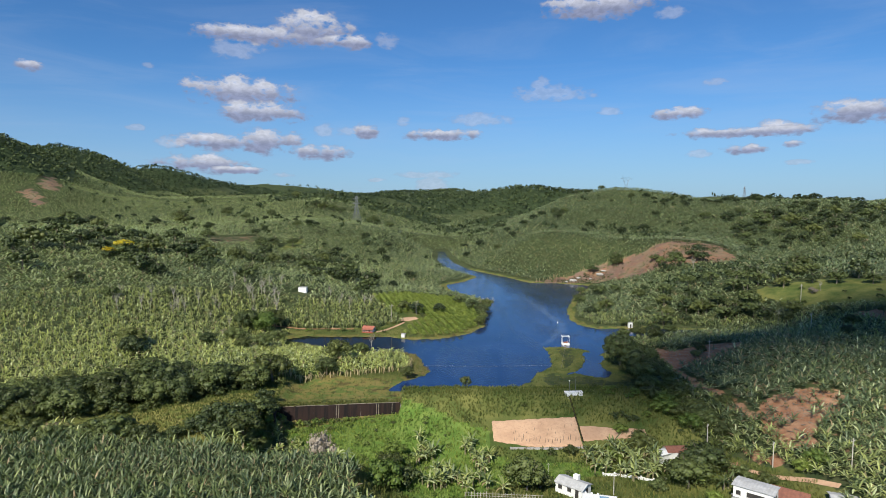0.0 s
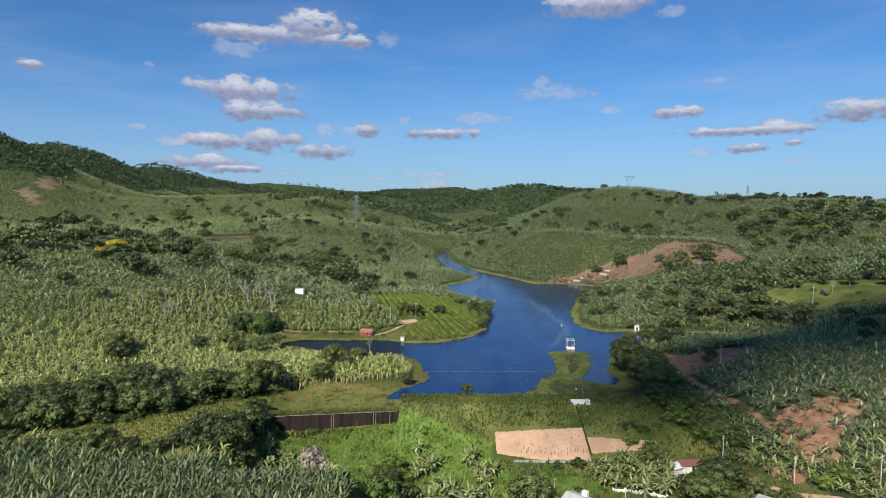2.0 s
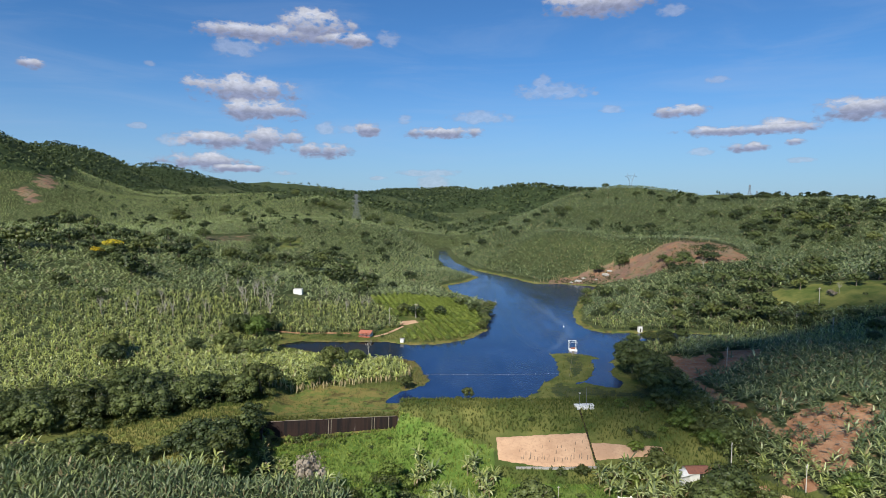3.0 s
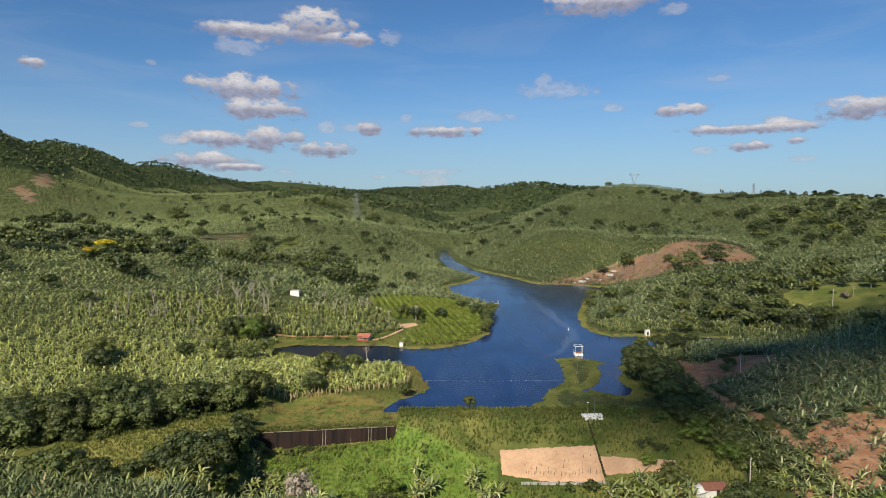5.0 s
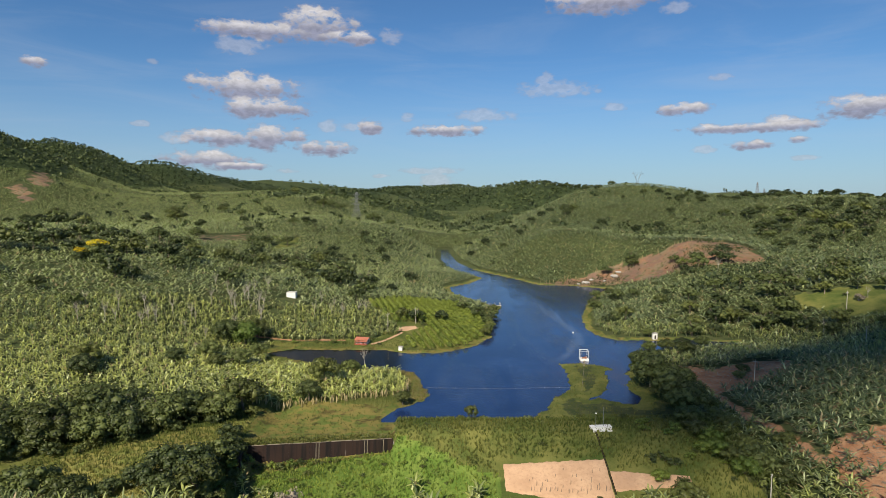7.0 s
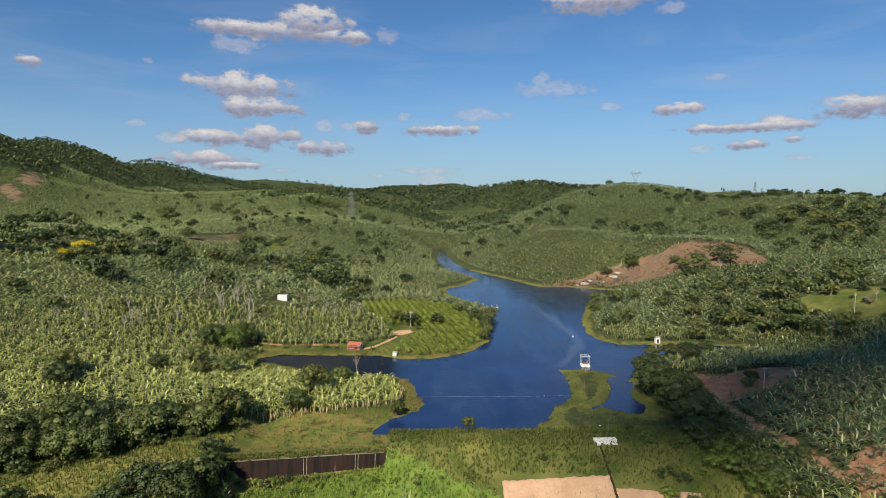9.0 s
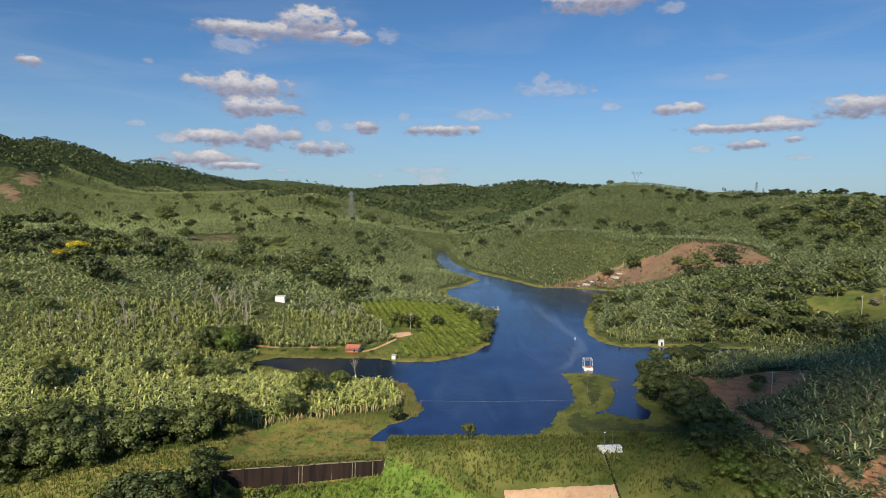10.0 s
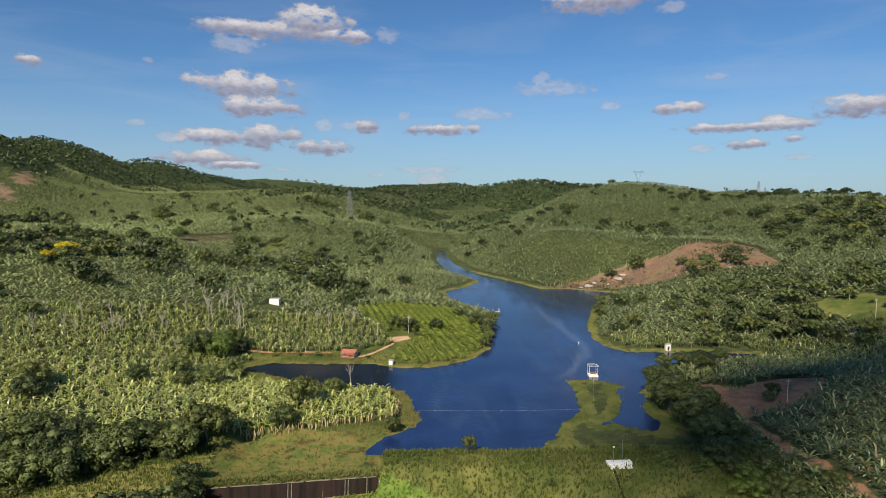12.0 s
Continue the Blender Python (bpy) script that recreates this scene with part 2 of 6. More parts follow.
def water_material():
    def paint(n):
        p = spot(n)
        tilt = n.add("ShaderNodeMapping")
        tilt.inputs["Scale"].default_value = (1.0, 0.45, 1.0)
        tilt.inputs["Rotation"].default_value = (0, 0, 0.5)
        n.put(tilt.inputs[0], p)
        ripple, chop = n.noise(2.2, 4.0, tilt.outputs[0], 0.6, 0.5), n.noise(0.06, 3.0, p, 0.5)
        col = n.mix(n.span(chop, 0.35, 0.65), WATER_DEEP, WATER_PALE)
        # sheltered side lagoon: the dark bank's reflection painted into colour, gloss and ripple cut
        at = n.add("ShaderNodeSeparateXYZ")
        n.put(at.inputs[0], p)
        dark_lagoon = n.math("MULTIPLY", n.span(at.outputs[0], -8.0, -17.0), n.span(at.outputs[1], 180.0, 187.0))
        col = n.mix(dark_lagoon, col, (0.010, 0.012, 0.010))
        for node in n.tree.nodes:
            if node.type == "BSDF_PRINCIPLED":
                n.put(node.inputs["Specular IOR Level"], n.span(dark_lagoon, 0.0, 1.0, 0.5, 0.02))
        ripple = n.math("MULTIPLY", ripple, n.math("SUBTRACT", 1.0, n.math("MULTIPLY", dark_lagoon, 0.98)))
        # wind lanes: smooth and ruffled streaks
        lane = n.add("ShaderNodeMapping")
        lane.inputs["Scale"].default_value = (1.0, 0.22, 1.0)
        lane.inputs["Rotation"].default_value = (0, 0, -0.35)
        n.put(lane.inputs[0], p)
        wind = n.noise(0.09, 5.0, lane.outputs[0], 0.62, 1.2)
        col = n.mix(n.span(wind, 0.56, 0.70, 0.0, 0.5), col, (0.030, 0.048, 0.105))
        along = n.math("SUBTRACT", at.outputs[1], 233.0)
        near = n.math("MINIMUM", along, 0.0)
        middle = n.math("SUBTRACT", n.math("SUBTRACT", 44.2, n.math("MULTIPLY", n.math("MULTIPLY", near, near), 0.0095)), n.math("MULTIPLY", n.math("MAXIMUM", along, 0.0), 0.09))
        off = n.math("ABSOLUTE", n.math("SUBTRACT", n.math("ADD", at.outputs[0], n.math("MULTIPLY", n.math("SUBTRACT", wind, 0.5), 8.0)), middle))
        streak = n.math("MULTIPLY", n.span(off, 2.4, 0.3), n.math("MULTIPLY", n.span(at.outputs[1], 190.0, 205.0), n.span(at.outputs[1], 300.0, 270.0)))
        col = n.mix(n.math("MULTIPLY", streak, 0.55), col, (0.075, 0.105, 0.175))
        ripple = n.math("MULTIPLY", ripple, n.span(wind, 0.35, 0.62, 0.35, 1.5))
        return col, ripple, 0.5, 0.12

    return material("lake_water", paint, 0.06, 0.0, 0.5)


WATER_DEEP, WATER_PALE = (0.007, 0.018, 0.066), (0.012, 0.029, 0.096)
GROUND, WATER = ground_material(), water_material()
BANANA = foliage("banana_leaf", (0.084, 0.120, 0.054), (0.440, 0.468, 0.130), (0.60, 0.64, 0.40), 0.5, 0.2, True, 0.07, 0.65)
BANANA_YOUNG = foliage("young_banana_leaf", (0.046, 0.074, 0.032), (0.27, 0.31, 0.10), (0.46, 0.49, 0.30), 0.35, 0.18, True, 0.05, 0.5)
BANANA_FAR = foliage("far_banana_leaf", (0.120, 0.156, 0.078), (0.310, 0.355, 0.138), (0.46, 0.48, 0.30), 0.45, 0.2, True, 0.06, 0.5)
BANANA_STEM = mottled("banana_stem", (0.20, 0.19, 0.09), (0.30, 0.24, 0.14), 2.0)
LEAF_DARK = foliage("broad_leaf_dark", (0.038, 0.055, 0.019), (0.124, 0.150, 0.044), (0.15, 0.17, 0.055), 0.3, 0.14)
LEAF_DEEP = foliage("broad_leaf_deep", (0.027, 0.041, 0.016), (0.094, 0.117, 0.036), (0.12, 0.14, 0.045), 0.25, 0.12)
LEAF_OLIVE = foliage("broad_leaf_olive", (0.052, 0.066, 0.019), (0.135, 0.152, 0.040), (0.19, 0.20, 0.075), 0.3, 0.18)
LEAF_FRESH = foliage("broad_leaf_fresh", (0.085, 0.135, 0.026), (0.21, 0.265, 0.050), (0.28, 0.32, 0.09), 0.35, 0.28)
LEAF_CITRUS = foliage("citrus_leaf", (0.13, 0.18, 0.034), (0.29, 0.34, 0.062), (0.36, 0.39, 0.11), 0.4, 0.3)
LEAF_GOLD = foliage("golden_blossom", (0.50, 0.36, 0.015), (0.75, 0.58, 0.03), (0.8, 0.65, 0.10), 0.2, 0.3)
LEAF_DRY = foliage("withered_twigs", (0.20, 0.165, 0.125), (0.33, 0.28, 0.22), (0.42, 0.37, 0.31), 0.1, 0.1)
LEAF_STRAW = foliage("straw_leaf", (0.30, 0.24, 0.13), (0.46, 0.38, 0.22), (0.52, 0.45, 0.30), 0.1, 0.15, True)
# far leaves coloured lighter to stand in for haze
LEAF_FAR = foliage("far_woodland_leaf", (0.036, 0.053, 0.026), (0.126, 0.154, 0.060), (0.15, 0.17, 0.07), 0.15, 0.15, True, 0.0, 0.25)
LEAF_WEED = foliage("weed_leaf", (0.045, 0.068, 0.019), (0.160, 0.185, 0.050), (0.21, 0.23, 0.09), 0.2, 0.2, True)
LEAF_MIX = foliage("mixed_broad_leaf", (0.020, 0.031, 0.011), (0.078, 0.098, 0.026), (0.11, 0.13, 0.04), 0.25, 0.12, True)
GRASS = foliage("grass_blade", (0.068, 0.098, 0.023), (0.175, 0.172, 0.048), (0.28, 0.26, 0.10), 0.2, 0.25, True)
REED = foliage("dry_reed", (0.15, 0.115, 0.06), (0.25, 0.20, 0.105), (0.32, 0.26, 0.15), 0.15, 0.1, True)
LUSH = foliage("lush_weed_leaf", (0.100, 0.165, 0.030), (0.285, 0.335, 0.068), (0.37, 0.40, 0.13), 0.25, 0.25, True)
BARK = mottled("bark", (0.16, 0.125, 0.09), (0.26, 0.22, 0.17), 1.2, 0.9, 0.6, 0.06)
PALE_WOOD = mottled("bleached_wood", (0.44, 0.40, 0.34), (0.58, 0.54, 0.47), 1.5, 0.85, 0.4, 0.03)
WHITE = mottled("white_paint", (0.78, 0.77, 0.73), (0.70, 0.69, 0.65), 0.8, 0.7, 0.1, 0.02, (0.60, 0.58, 0.53))
DEAD_WOOD = mottled("grey_dead_wood", (0.30, 0.27, 0.23), (0.42, 0.385, 0.33), 1.5, 0.9, 0.4, 0.03)
CONCRETE = mottled("pale_concrete", (0.42, 0.40, 0.36), (0.32, 0.30, 0.27), 0.6, 0.85, 0.3, 0.03)
STEEL = mottled("galvanised_steel", (0.24, 0.25, 0.26), (0.18, 0.19, 0.20), 1.0, 0.6, 0.1, 0.01, None, 0.2)
FIBRE_ROOF = mottled("grey_fibre_cement", (0.50, 0.49, 0.47), (0.40, 0.39, 0.37), 0.8, 0.85, 0.2, 0.02)
CLAY_ROOF = mottled("red_clay_tile", (0.44, 0.16, 0.10), (0.34, 0.12, 0.075), 1.6, 0.8, 0.3, 0.03)
BRICK_ROOF = mottled("brown_clay_tile", (0.26, 0.11, 0.07), (0.19, 0.085, 0.06), 1.4, 0.85, 0.3, 0.03)
SOIL = mottled("bare_orange_earth", (0.54, 0.352, 0.215), (0.44, 0.275, 0.165), 0.22, 0.95, 0.6, 0.12, (0.34, 0.20, 0.12))
OLD_LIP = mottled("worn_lip_concrete", (0.27, 0.23, 0.18), (0.17, 0.15, 0.11), 0.9, 0.9, 0.4, 0.03)
DARK_VOID = mottled("dark_room", (0.03, 0.028, 0.025), (0.05, 0.045, 0.04), 1.0)
RUST = mottled("rusty_iron", (0.30, 0.12, 0.06), (0.20, 0.085, 0.05), 2.0, 0.8, 0.3, 0.01)
RED_PAINT = mottled("red_paint", (0.45, 0.10, 0.06), (0.35, 0.08, 0.05), 2.0, 0.6)
BLUE_SHEET = mottled("blue_tarpaulin", (0.18, 0.30, 0.42), (0.26, 0.38, 0.48), 1.0, 0.6)


def weir_material():
    def paint(n):
        p = spot(n)
        drawn = n.add("ShaderNodeMapping")
        drawn.inputs["Scale"].default_value = (1.0, 1.0, 0.07)
        n.put(drawn.inputs[0], p)
        streak, fine = n.noise(1.1, 5.0, drawn.outputs[0], 0.65), n.noise(5.0, 4.0, p)
        col = n.mix(n.span(streak, 0.35, 0.6), (0.010, 0.008, 0.008), (0.032, 0.018, 0.014))
        col = n.mix(n.span(streak, 0.68, 0.74, 0.0, 0.75), col, (0.26, 0.22, 0.19))
        return col, fine, 0.4, 0.03

    return material("stained_weir_concrete", paint, 0.7)


WEIR = weir_material()
SILT = mottled("silted_weeds", (0.16, 0.14, 0.05), (0.10, 0.125, 0.034), 0.7, 0.95, 0.6, 0.1)
CLOUD_WHITE = mottled("cloud_white", (0.85, 0.85, 0.85), (0.8, 0.8, 0.82), 0.02, 1.0, 0.2, 1.0, (0.8, 0.8, 0.8))


# ---- mesh helpers ----
def sheet(name, points, quads, mat, tones=None, soft=False, parent=None):
    """A mesh object from arrays of points and four-cornered faces."""
    points, quads = np.asarray(points, np.float32), np.asarray(quads, np.int32)
    me = bpy.data.meshes.new(name)
    me.vertices.add(len(points))
    me.vertices.foreach_set("co", points.ravel())
    me.loops.add(quads.size)
    me.loops.foreach_set("vertex_index", quads.ravel())
    me.polygons.add(len(quads))
    me.polygons.foreach_set("loop_start", np.arange(0, quads.size, 4, dtype=np.int32))
    if soft:
        me.polygons.foreach_set("use_smooth", np.ones(len(quads), bool))
    for key, values in (tones or {}).items():
        me.attributes.new(key, "FLOAT", "POINT").data.foreach_set("value", np.asarray(values, np.float32))
    me.update(calc_edges=True)
    me.materials.append(mat)
    ob = new(name, me)
    ob.parent = parent
    return ob


def part(name, bm, mat, parent=None, label=""):
    me = bpy.data.meshes.new(name)
    bmesh.ops.recalc_face_normals(bm, faces=bm.faces)
    bm.to_mesh(me)
    bm.free()
    me.materials.append(mat)
    ob = new(name, me)
    ob.parent = parent
    return tagged(ob, label)


def thing(name, m, label, category, group=""):
    ob = new(name)
    ob.matrix_world = m
    return tagged(ob, label, category, group)


def box(bm, x0, y0, z0, x1, y1, z1, m=None, edge=0.0):
    made = bmesh.ops.create_cube(bm, size=1.0)["verts"]
    bmesh.ops.scale(bm, vec=(x1 - x0, y1 - y0, z1 - z0), verts=made)
    bmesh.ops.translate(bm, vec=((x0 + x1) / 2, (y0 + y1) / 2, (z0 + z1) / 2), verts=made)
    if edge:
        rim = list({e for v in made for e in v.link_edges})
        made = bmesh.ops.bevel(bm, geom=rim, offset=edge, segments=1, affect="EDGES")["verts"]
    if m is not None:
        bmesh.ops.transform(bm, matrix=m, verts=made)
    return bm


def rod(bm, a, b, r0, r1=None, sides=7):
    a, b = Vector(a), Vector(b)
    m = Matrix.Translation((a + b) / 2) @ (b - a).to_track_quat("Z", "Y").to_matrix().to_4x4()
    bmesh.ops.create_cone(bm, cap_ends=True, segments=sides, radius1=r0, radius2=r0 if r1 is None else r1, depth=(b - a).length, matrix=m)
    return bm


def fresh():
    return bmesh.new()


# ---- the lie of the land ----
EAST = [(-14.5, 147.6), (-10, 147.6), (0, 149.3), (10, 149.8), (18, 150.4), (21.6, 154.7), (23.9, 161.2), (30.1, 169.6), (31.7, 179.2), (32, 188),
        (30.8, 192.6), (36.5, 193.6), (43.5, 191.7), (46.1, 186.9), (42.6, 185.7), (42, 177.3), (40.3, 171.5), (37.8, 166.2), (33.4, 162), (36.5, 163.9),
        (39.4, 161.3), (43.5, 158.3), (46.3, 164.6), (44.5, 169.7), (45.9, 176.1), (48.5, 179.3), (47.3, 183.5), (50.8, 187.1), (55.2, 199), (64, 209),
        (80, 214), (96, 217), (84, 221), (67, 220.3), (57, 220.5), (51.5, 226.5),
        (49.5, 240), (53, 261), (61, 288), (71, 315), (82, 333), (66, 343.5), (48, 346), (38.5, 368), (29, 386), (16, 411), (5, 460), (0, 521), (-2, 560)]
WEST = [(-8, 560), (-7, 520), (-7, 481), (-2, 440), (4, 411), (12, 392), (20, 374), (12, 353), (0, 337), (3, 315), (15.5, 293), (21.5, 280), (17.5, 261),
        (16, 240), (15, 226), (8, 212), (-2, 204.5), (-13, 203), (-20, 207.5), (-34, 207), (-50, 208), (-56, 203), (-46, 197), (-35, 189.5), (-21, 187), (-12, 186),
        (-9, 182.5), (-7.5, 177), (-4.5, 165), (-6, 161), (-10, 157), (-13.6, 152.7)]
def smooth(a, b, v):
    t = np.clip((v - a) / (b - a), 0, 1)
    return t * t * (3 - 2 * t)

def from_shore(x, y):
    """Signed distance to the shoreline, positive on land."""
    x, y = np.asarray(x, float), np.asarray(y, float)
    best, inside = np.full(x.shape, 1e9), np.zeros(x.shape, bool)
    ring = EAST + WEST
    for (ax, ay), (bx, by) in zip(ring, ring[1:] + ring[:1]):
        t = np.clip(((x - ax) * (bx - ax) + (y - ay) * (by - ay)) / ((bx - ax) ** 2 + (by - ay) ** 2), 0, 1)
        best = np.minimum(best, np.hypot(x - ax - t * (bx - ax), y - ay - t * (by - ay)))
        inside ^= ((ay > y) != (by > y)) & (x < (bx - ax) * (y - ay) / (by - ay + 1e-12) + ax)
    wobble = np.sin(x * 1.1 + 1.7 * np.sin(y * 0.6)) * np.sin(y * 0.9 + 1.3 * np.sin(x * 0.7))
    return np.where(inside, -best, best) + 0.65 * wobble * (y > 151)

def hills(x, y):
    z = 0 * x
    for cx, cy, sx, sy, h in HILLS:
        z = z + h * np.exp(-((x - cx) / sx) ** 2 - ((y - cy) / sy) ** 2)
    return z

def land(x, y):
    """Height of the ground."""
    x, y = np.asarray(x, float), np.asarray(y, float)
    d = from_shore(x, y)
    z = 0.25 * smooth(0, 2, d) + hills(x, y) * smooth(0, 55, d) + 0.3 * smooth(5, 20, d)
    # the dip below the dam, its crest and the marsh above the spillway
    weir = 138.2 + (x + 10.8) * 0.233
    foot = np.where(x < -10.8, weir, 138)
    hollow = smooth(-40, -30, x) * (1 - smooth(52, 75, x)) * smooth(-24, -14, x + 0.35 * (y - 120)) ** 0.7
    low = -6.0 + 0.02 * (x - 20) ** 2 * 0.05
    face = np.maximum(2.3 - np.maximum(138 - y, 0) * 0.44, low)
    face = np.minimum(face, 2.3 - 0.36 * np.maximum(y - 143, 0))
    dam = smooth(-11.0, -10.4, x) * (1 - smooth(44, 62, x)) * (y < 150) * smooth(46, 84, y)
    z = np.where(d > 0, z * (1 - dam) + np.where(y > 149, np.minimum(z, face + 3), face) * dam, z)
    pit = smooth(-40.5, -34.5, x) * (1 - smooth(-10.9, -10.4, x)) * (y < weir + 0.7) * (1 - smooth(20, 34, weir - y))
    z = z * (1 - pit) + np.minimum(-2.2 - 0.13 * (weir - y), z) * pit
    marsh = smooth(-41, -37, x) * (1 - smooth(-11, -10.5, x)) * (y >= weir + 0.7) * (1 - smooth(151, 158, y))
    z = z * (1 - marsh) + (0.15 + (0.25 - 0.033 * (x + 10.8)) * (1 - smooth(1, 10, y - weir))) * marsh
    rest = (1 - dam) * (1 - pit) * hollow * (y < 138) * smooth(46, 84, y)
    z = z * (1 - rest) + np.minimum(z, np.maximum(low, face)) * rest
    return np.where(d < 0, np.maximum(-1.6, d * 0.35), z)


HILLS = [
    (-720, 1600, 300, 400, 57),
    (-950, 2700, 500, 600, 87.9),
    (-860, 3500, 500, 600, 84.2),
    (-250, 600, 130, 160, 13.6),
    (-140, 740, 110, 110, 28.5),
    (-150, 270, 70, 90, 2.6),
    (-260, 330, 140, 150, 26.3),
    (-90, 540, 110, 140, 23.1),
    (-80, 240, 60, 60, 3.5),
    (-130, 120, 60, 60, -6.1),
    (-50, 85, 60, 40, -1.8),
    (-320, 120, 200, 200, 18.5),
    (170, 650, 110, 120, 52.1),
    (110, 500, 80, 90, 21.8),
    (300, 520, 120, 110, 32.3),
    (130, 350, 45, 50, 13.8),
    (230, 420, 90, 80, 10.8),
    (150, 240, 60, 60, 5.8),
]
HILLS += [
    (85, 145, 45, 40, 3.8),
    (110, 110, 50, 40, -3.6),
    (330, 250, 150, 160, 34.7),
    (130, 1020, 140, 150, 42.8),
    (430, 930, 180, 170, 35),
    (850, 700, 350, 350, 48.6),
    (1300, 400, 500, 500, 28.8),
    (-60, 1400, 350, 400, 59.7),
    (900, 1800, 700, 700, 28.4),
    (0, 640, 110, 110, -8.1),
    (0, 4500, 3500, 1200, 31),
    (-60, 420, 70, 80, -4.5),
    (400, 60, 250, 160, 9.7),
    (700, 1200, 300, 300, 8.9),
    (-170, 930, 150, 130, 33.1),
    (65, 400, 45, 50, 15.8),
    (480, 590, 120, 120, 31.5),
    (200, 880, 120, 120, 20.2),
]
# the long forested ridge and its spurs
HILLS += [
    (0, 2500, 900, 700, 25.8),
    (-655, 2640, 90, 260, 16),
    (-500, 720, 110, 120, 17.7),
    (-560, 820, 130, 140, 22.8),
    (-640, 980, 140, 150, 87.2),
    (-690, 1160, 150, 170, 79.4),
    (-740, 1370, 170, 180, 22.1),
    (-790, 1600, 190, 200, 60.6),
    (-900, 2100, 260, 300, 63.9),
    (-420, 630, 90, 90, 17.6),
    (-350, 640, 100, 100, 4.6),
    (-330, 820, 120, 130, 33.6),
    (-470, 1030, 120, 140, 27.7),
    (-250, 760, 110, 120, 2.1),
    (-640, 700, 160, 160, 128.8),
    (-520, 560, 120, 100, 17.6),
    (-360, 520, 110, 100, 9.6),
]


def ripple(x, y, size):
    """Uneven ground, a sum of crossing waves."""
    z = 0 * x
    for k, (a, b, c) in enumerate(((1.0, 0.31, 0.3), (-0.42, 0.93, 1.7), (0.71, -0.78, 4.1), (0.15, 1.13, 2.2), (-1.2, 0.2, 5.0))):
        f = (1 + 0.37 * k) / size
        z = z + np.sin((a * x + b * y) * f + c + 1.3 * np.sin((b * x - a * y) * f * 0.6)) / (1 + 0.4 * k)
    return z / 2.6


def ground(x, y):
    x, y = np.asarray(x, float), np.asarray(y, float)
    z, d = land(x, y), from_shore(x, y)
    far = np.hypot(x, y)
    z = z + ripple(x, y, 9.0) * 0.22 * smooth(2, 25, d) + ripple(x, y, 34.0) * np.clip(z - 8, 0, 40) * 0.045 * smooth(10, 60, d)
    return z + ripple(x, y, 75.0) * 6.0 * smooth(650, 1100, far) + ripple(x, y, 22.0) * 2.2 * smooth(650, 1100, far)


def height(x, y):
    return float(ground(np.array([x]), np.array([y]))[0])


def within(poly, x, y):
    x, y = np.asarray(x, float), np.asarray(y, float)
    hit = np.zeros(x.shape, bool)
    for (ax, ay), (bx, by) in zip(poly, poly[1:] + poly[:1]):
        hit ^= ((ay > y) != (by > y)) & (x < (bx - ax) * (y - ay) / (by - ay + 1e-12) + ax)
    return hit


CLEARING = [(50, 348), (67, 356), (82, 359), (98, 358), (111, 355), (123, 352), (135, 354), (142, 349), (152, 356), (160, 345), (156, 331), (153, 312), (138, 304), (125, 309), (116, 321), (105, 327), (93, 338), (78, 341), (62, 344.5)]
BARE_SLOPE = [(66, 126), (73, 131), (83, 133), (88, 129), (79, 120), (73, 115), (68, 109), (65, 112)]
RED_TRACK = [(55, 187), (57, 174), (61, 163), (71, 162), (83, 168), (90, 179), (80, 183), (70, 181), (63, 189)]
TRACK_DOWN = [(58, 176), (61, 166), (60.5, 152), (61.5, 141), (65, 127), (67, 127), (64.5, 140), (63.5, 152), (64.5, 163), (62, 177)]
WOOD_EDGE = [(-104, 117), (-104, 126), (-60, 134), (-45, 146), (-38, 152), (-36, 112), (-46, 109), (-60, 112), (-75, 116)]
PASTURE = [(122, 246), (139, 243), (152, 238), (168, 222), (168, 203), (147, 197), (131, 216)]
FAR_SOIL = [(133, 198), (150, 196), (152, 186), (136, 184)]
WOOD = [(-104, 119), (-99, 133), (-92, 140), (-83, 144), (-71, 143), (-60, 142), (-51, 148), (-43, 152), (-41, 144), (-51, 138), (-60, 129), (-66, 125), (-78, 121), (-90, 117)]
SCRUB = [(-62, 114), (-54, 118), (-45, 125), (-39.5, 133), (-38.5, 126), (-38, 112), (-44, 107), (-54, 105), (-72, 108)]
MEADOW = [(-72, 118), (-66, 124), (-58, 130), (-50, 137), (-41, 143), (-39, 131), (-38, 112), (-46, 107), (-58, 110)]
MARSH = [(-41, 148), (-38, 127), (-10.5, 138), (-10.5, 149), (-13, 153), (-18, 157), (-32, 157)]
BELOW_DAM = [(-38, 129), (-10.6, 138), (-10.6, 150), (22, 152), (52, 150), (54, 138), (53, 126), (64, 100), (60, 90), (-14, 90), (-18, 104), (-26, 116)]
ORCHARD = [(-24, 214), (-8, 207.5), (4, 209), (13, 220), (15, 240), (12, 262), (2, 285), (-16, 286), (-34, 262), (-24, 240), (-16, 226)]
HOME_BANK = [(-72, 213), (-60, 211), (-24, 209), (-14, 206), (-12, 214), (-20, 221), (-32, 218), (-45, 216), (-60, 216.5)]
NEAR_FIELD = [(-105, 84), (-104, 112), (-89, 113), (-73, 111), (-52, 107), (-39, 109.5), (-28, 109.5), (-26, 102), (-19, 101.5), (-15, 98), (-14, 80), (-100, 80)]
ISLE_FIELD = [(-56, 178), (-50, 187), (-37, 185.5), (-22, 183.5), (-12, 182), (-11, 172), (-10, 164), (-20, 161), (-30, 156), (-40, 152), (-47, 152), (-52, 164)]
LOWER_FIELD = [(-180, 130), (-190, 190), (-110, 184), (-66, 186), (-55, 178), (-50, 162), (-46, 152), (-60, 142), (-92, 142), (-100, 124), (-150, 110)]
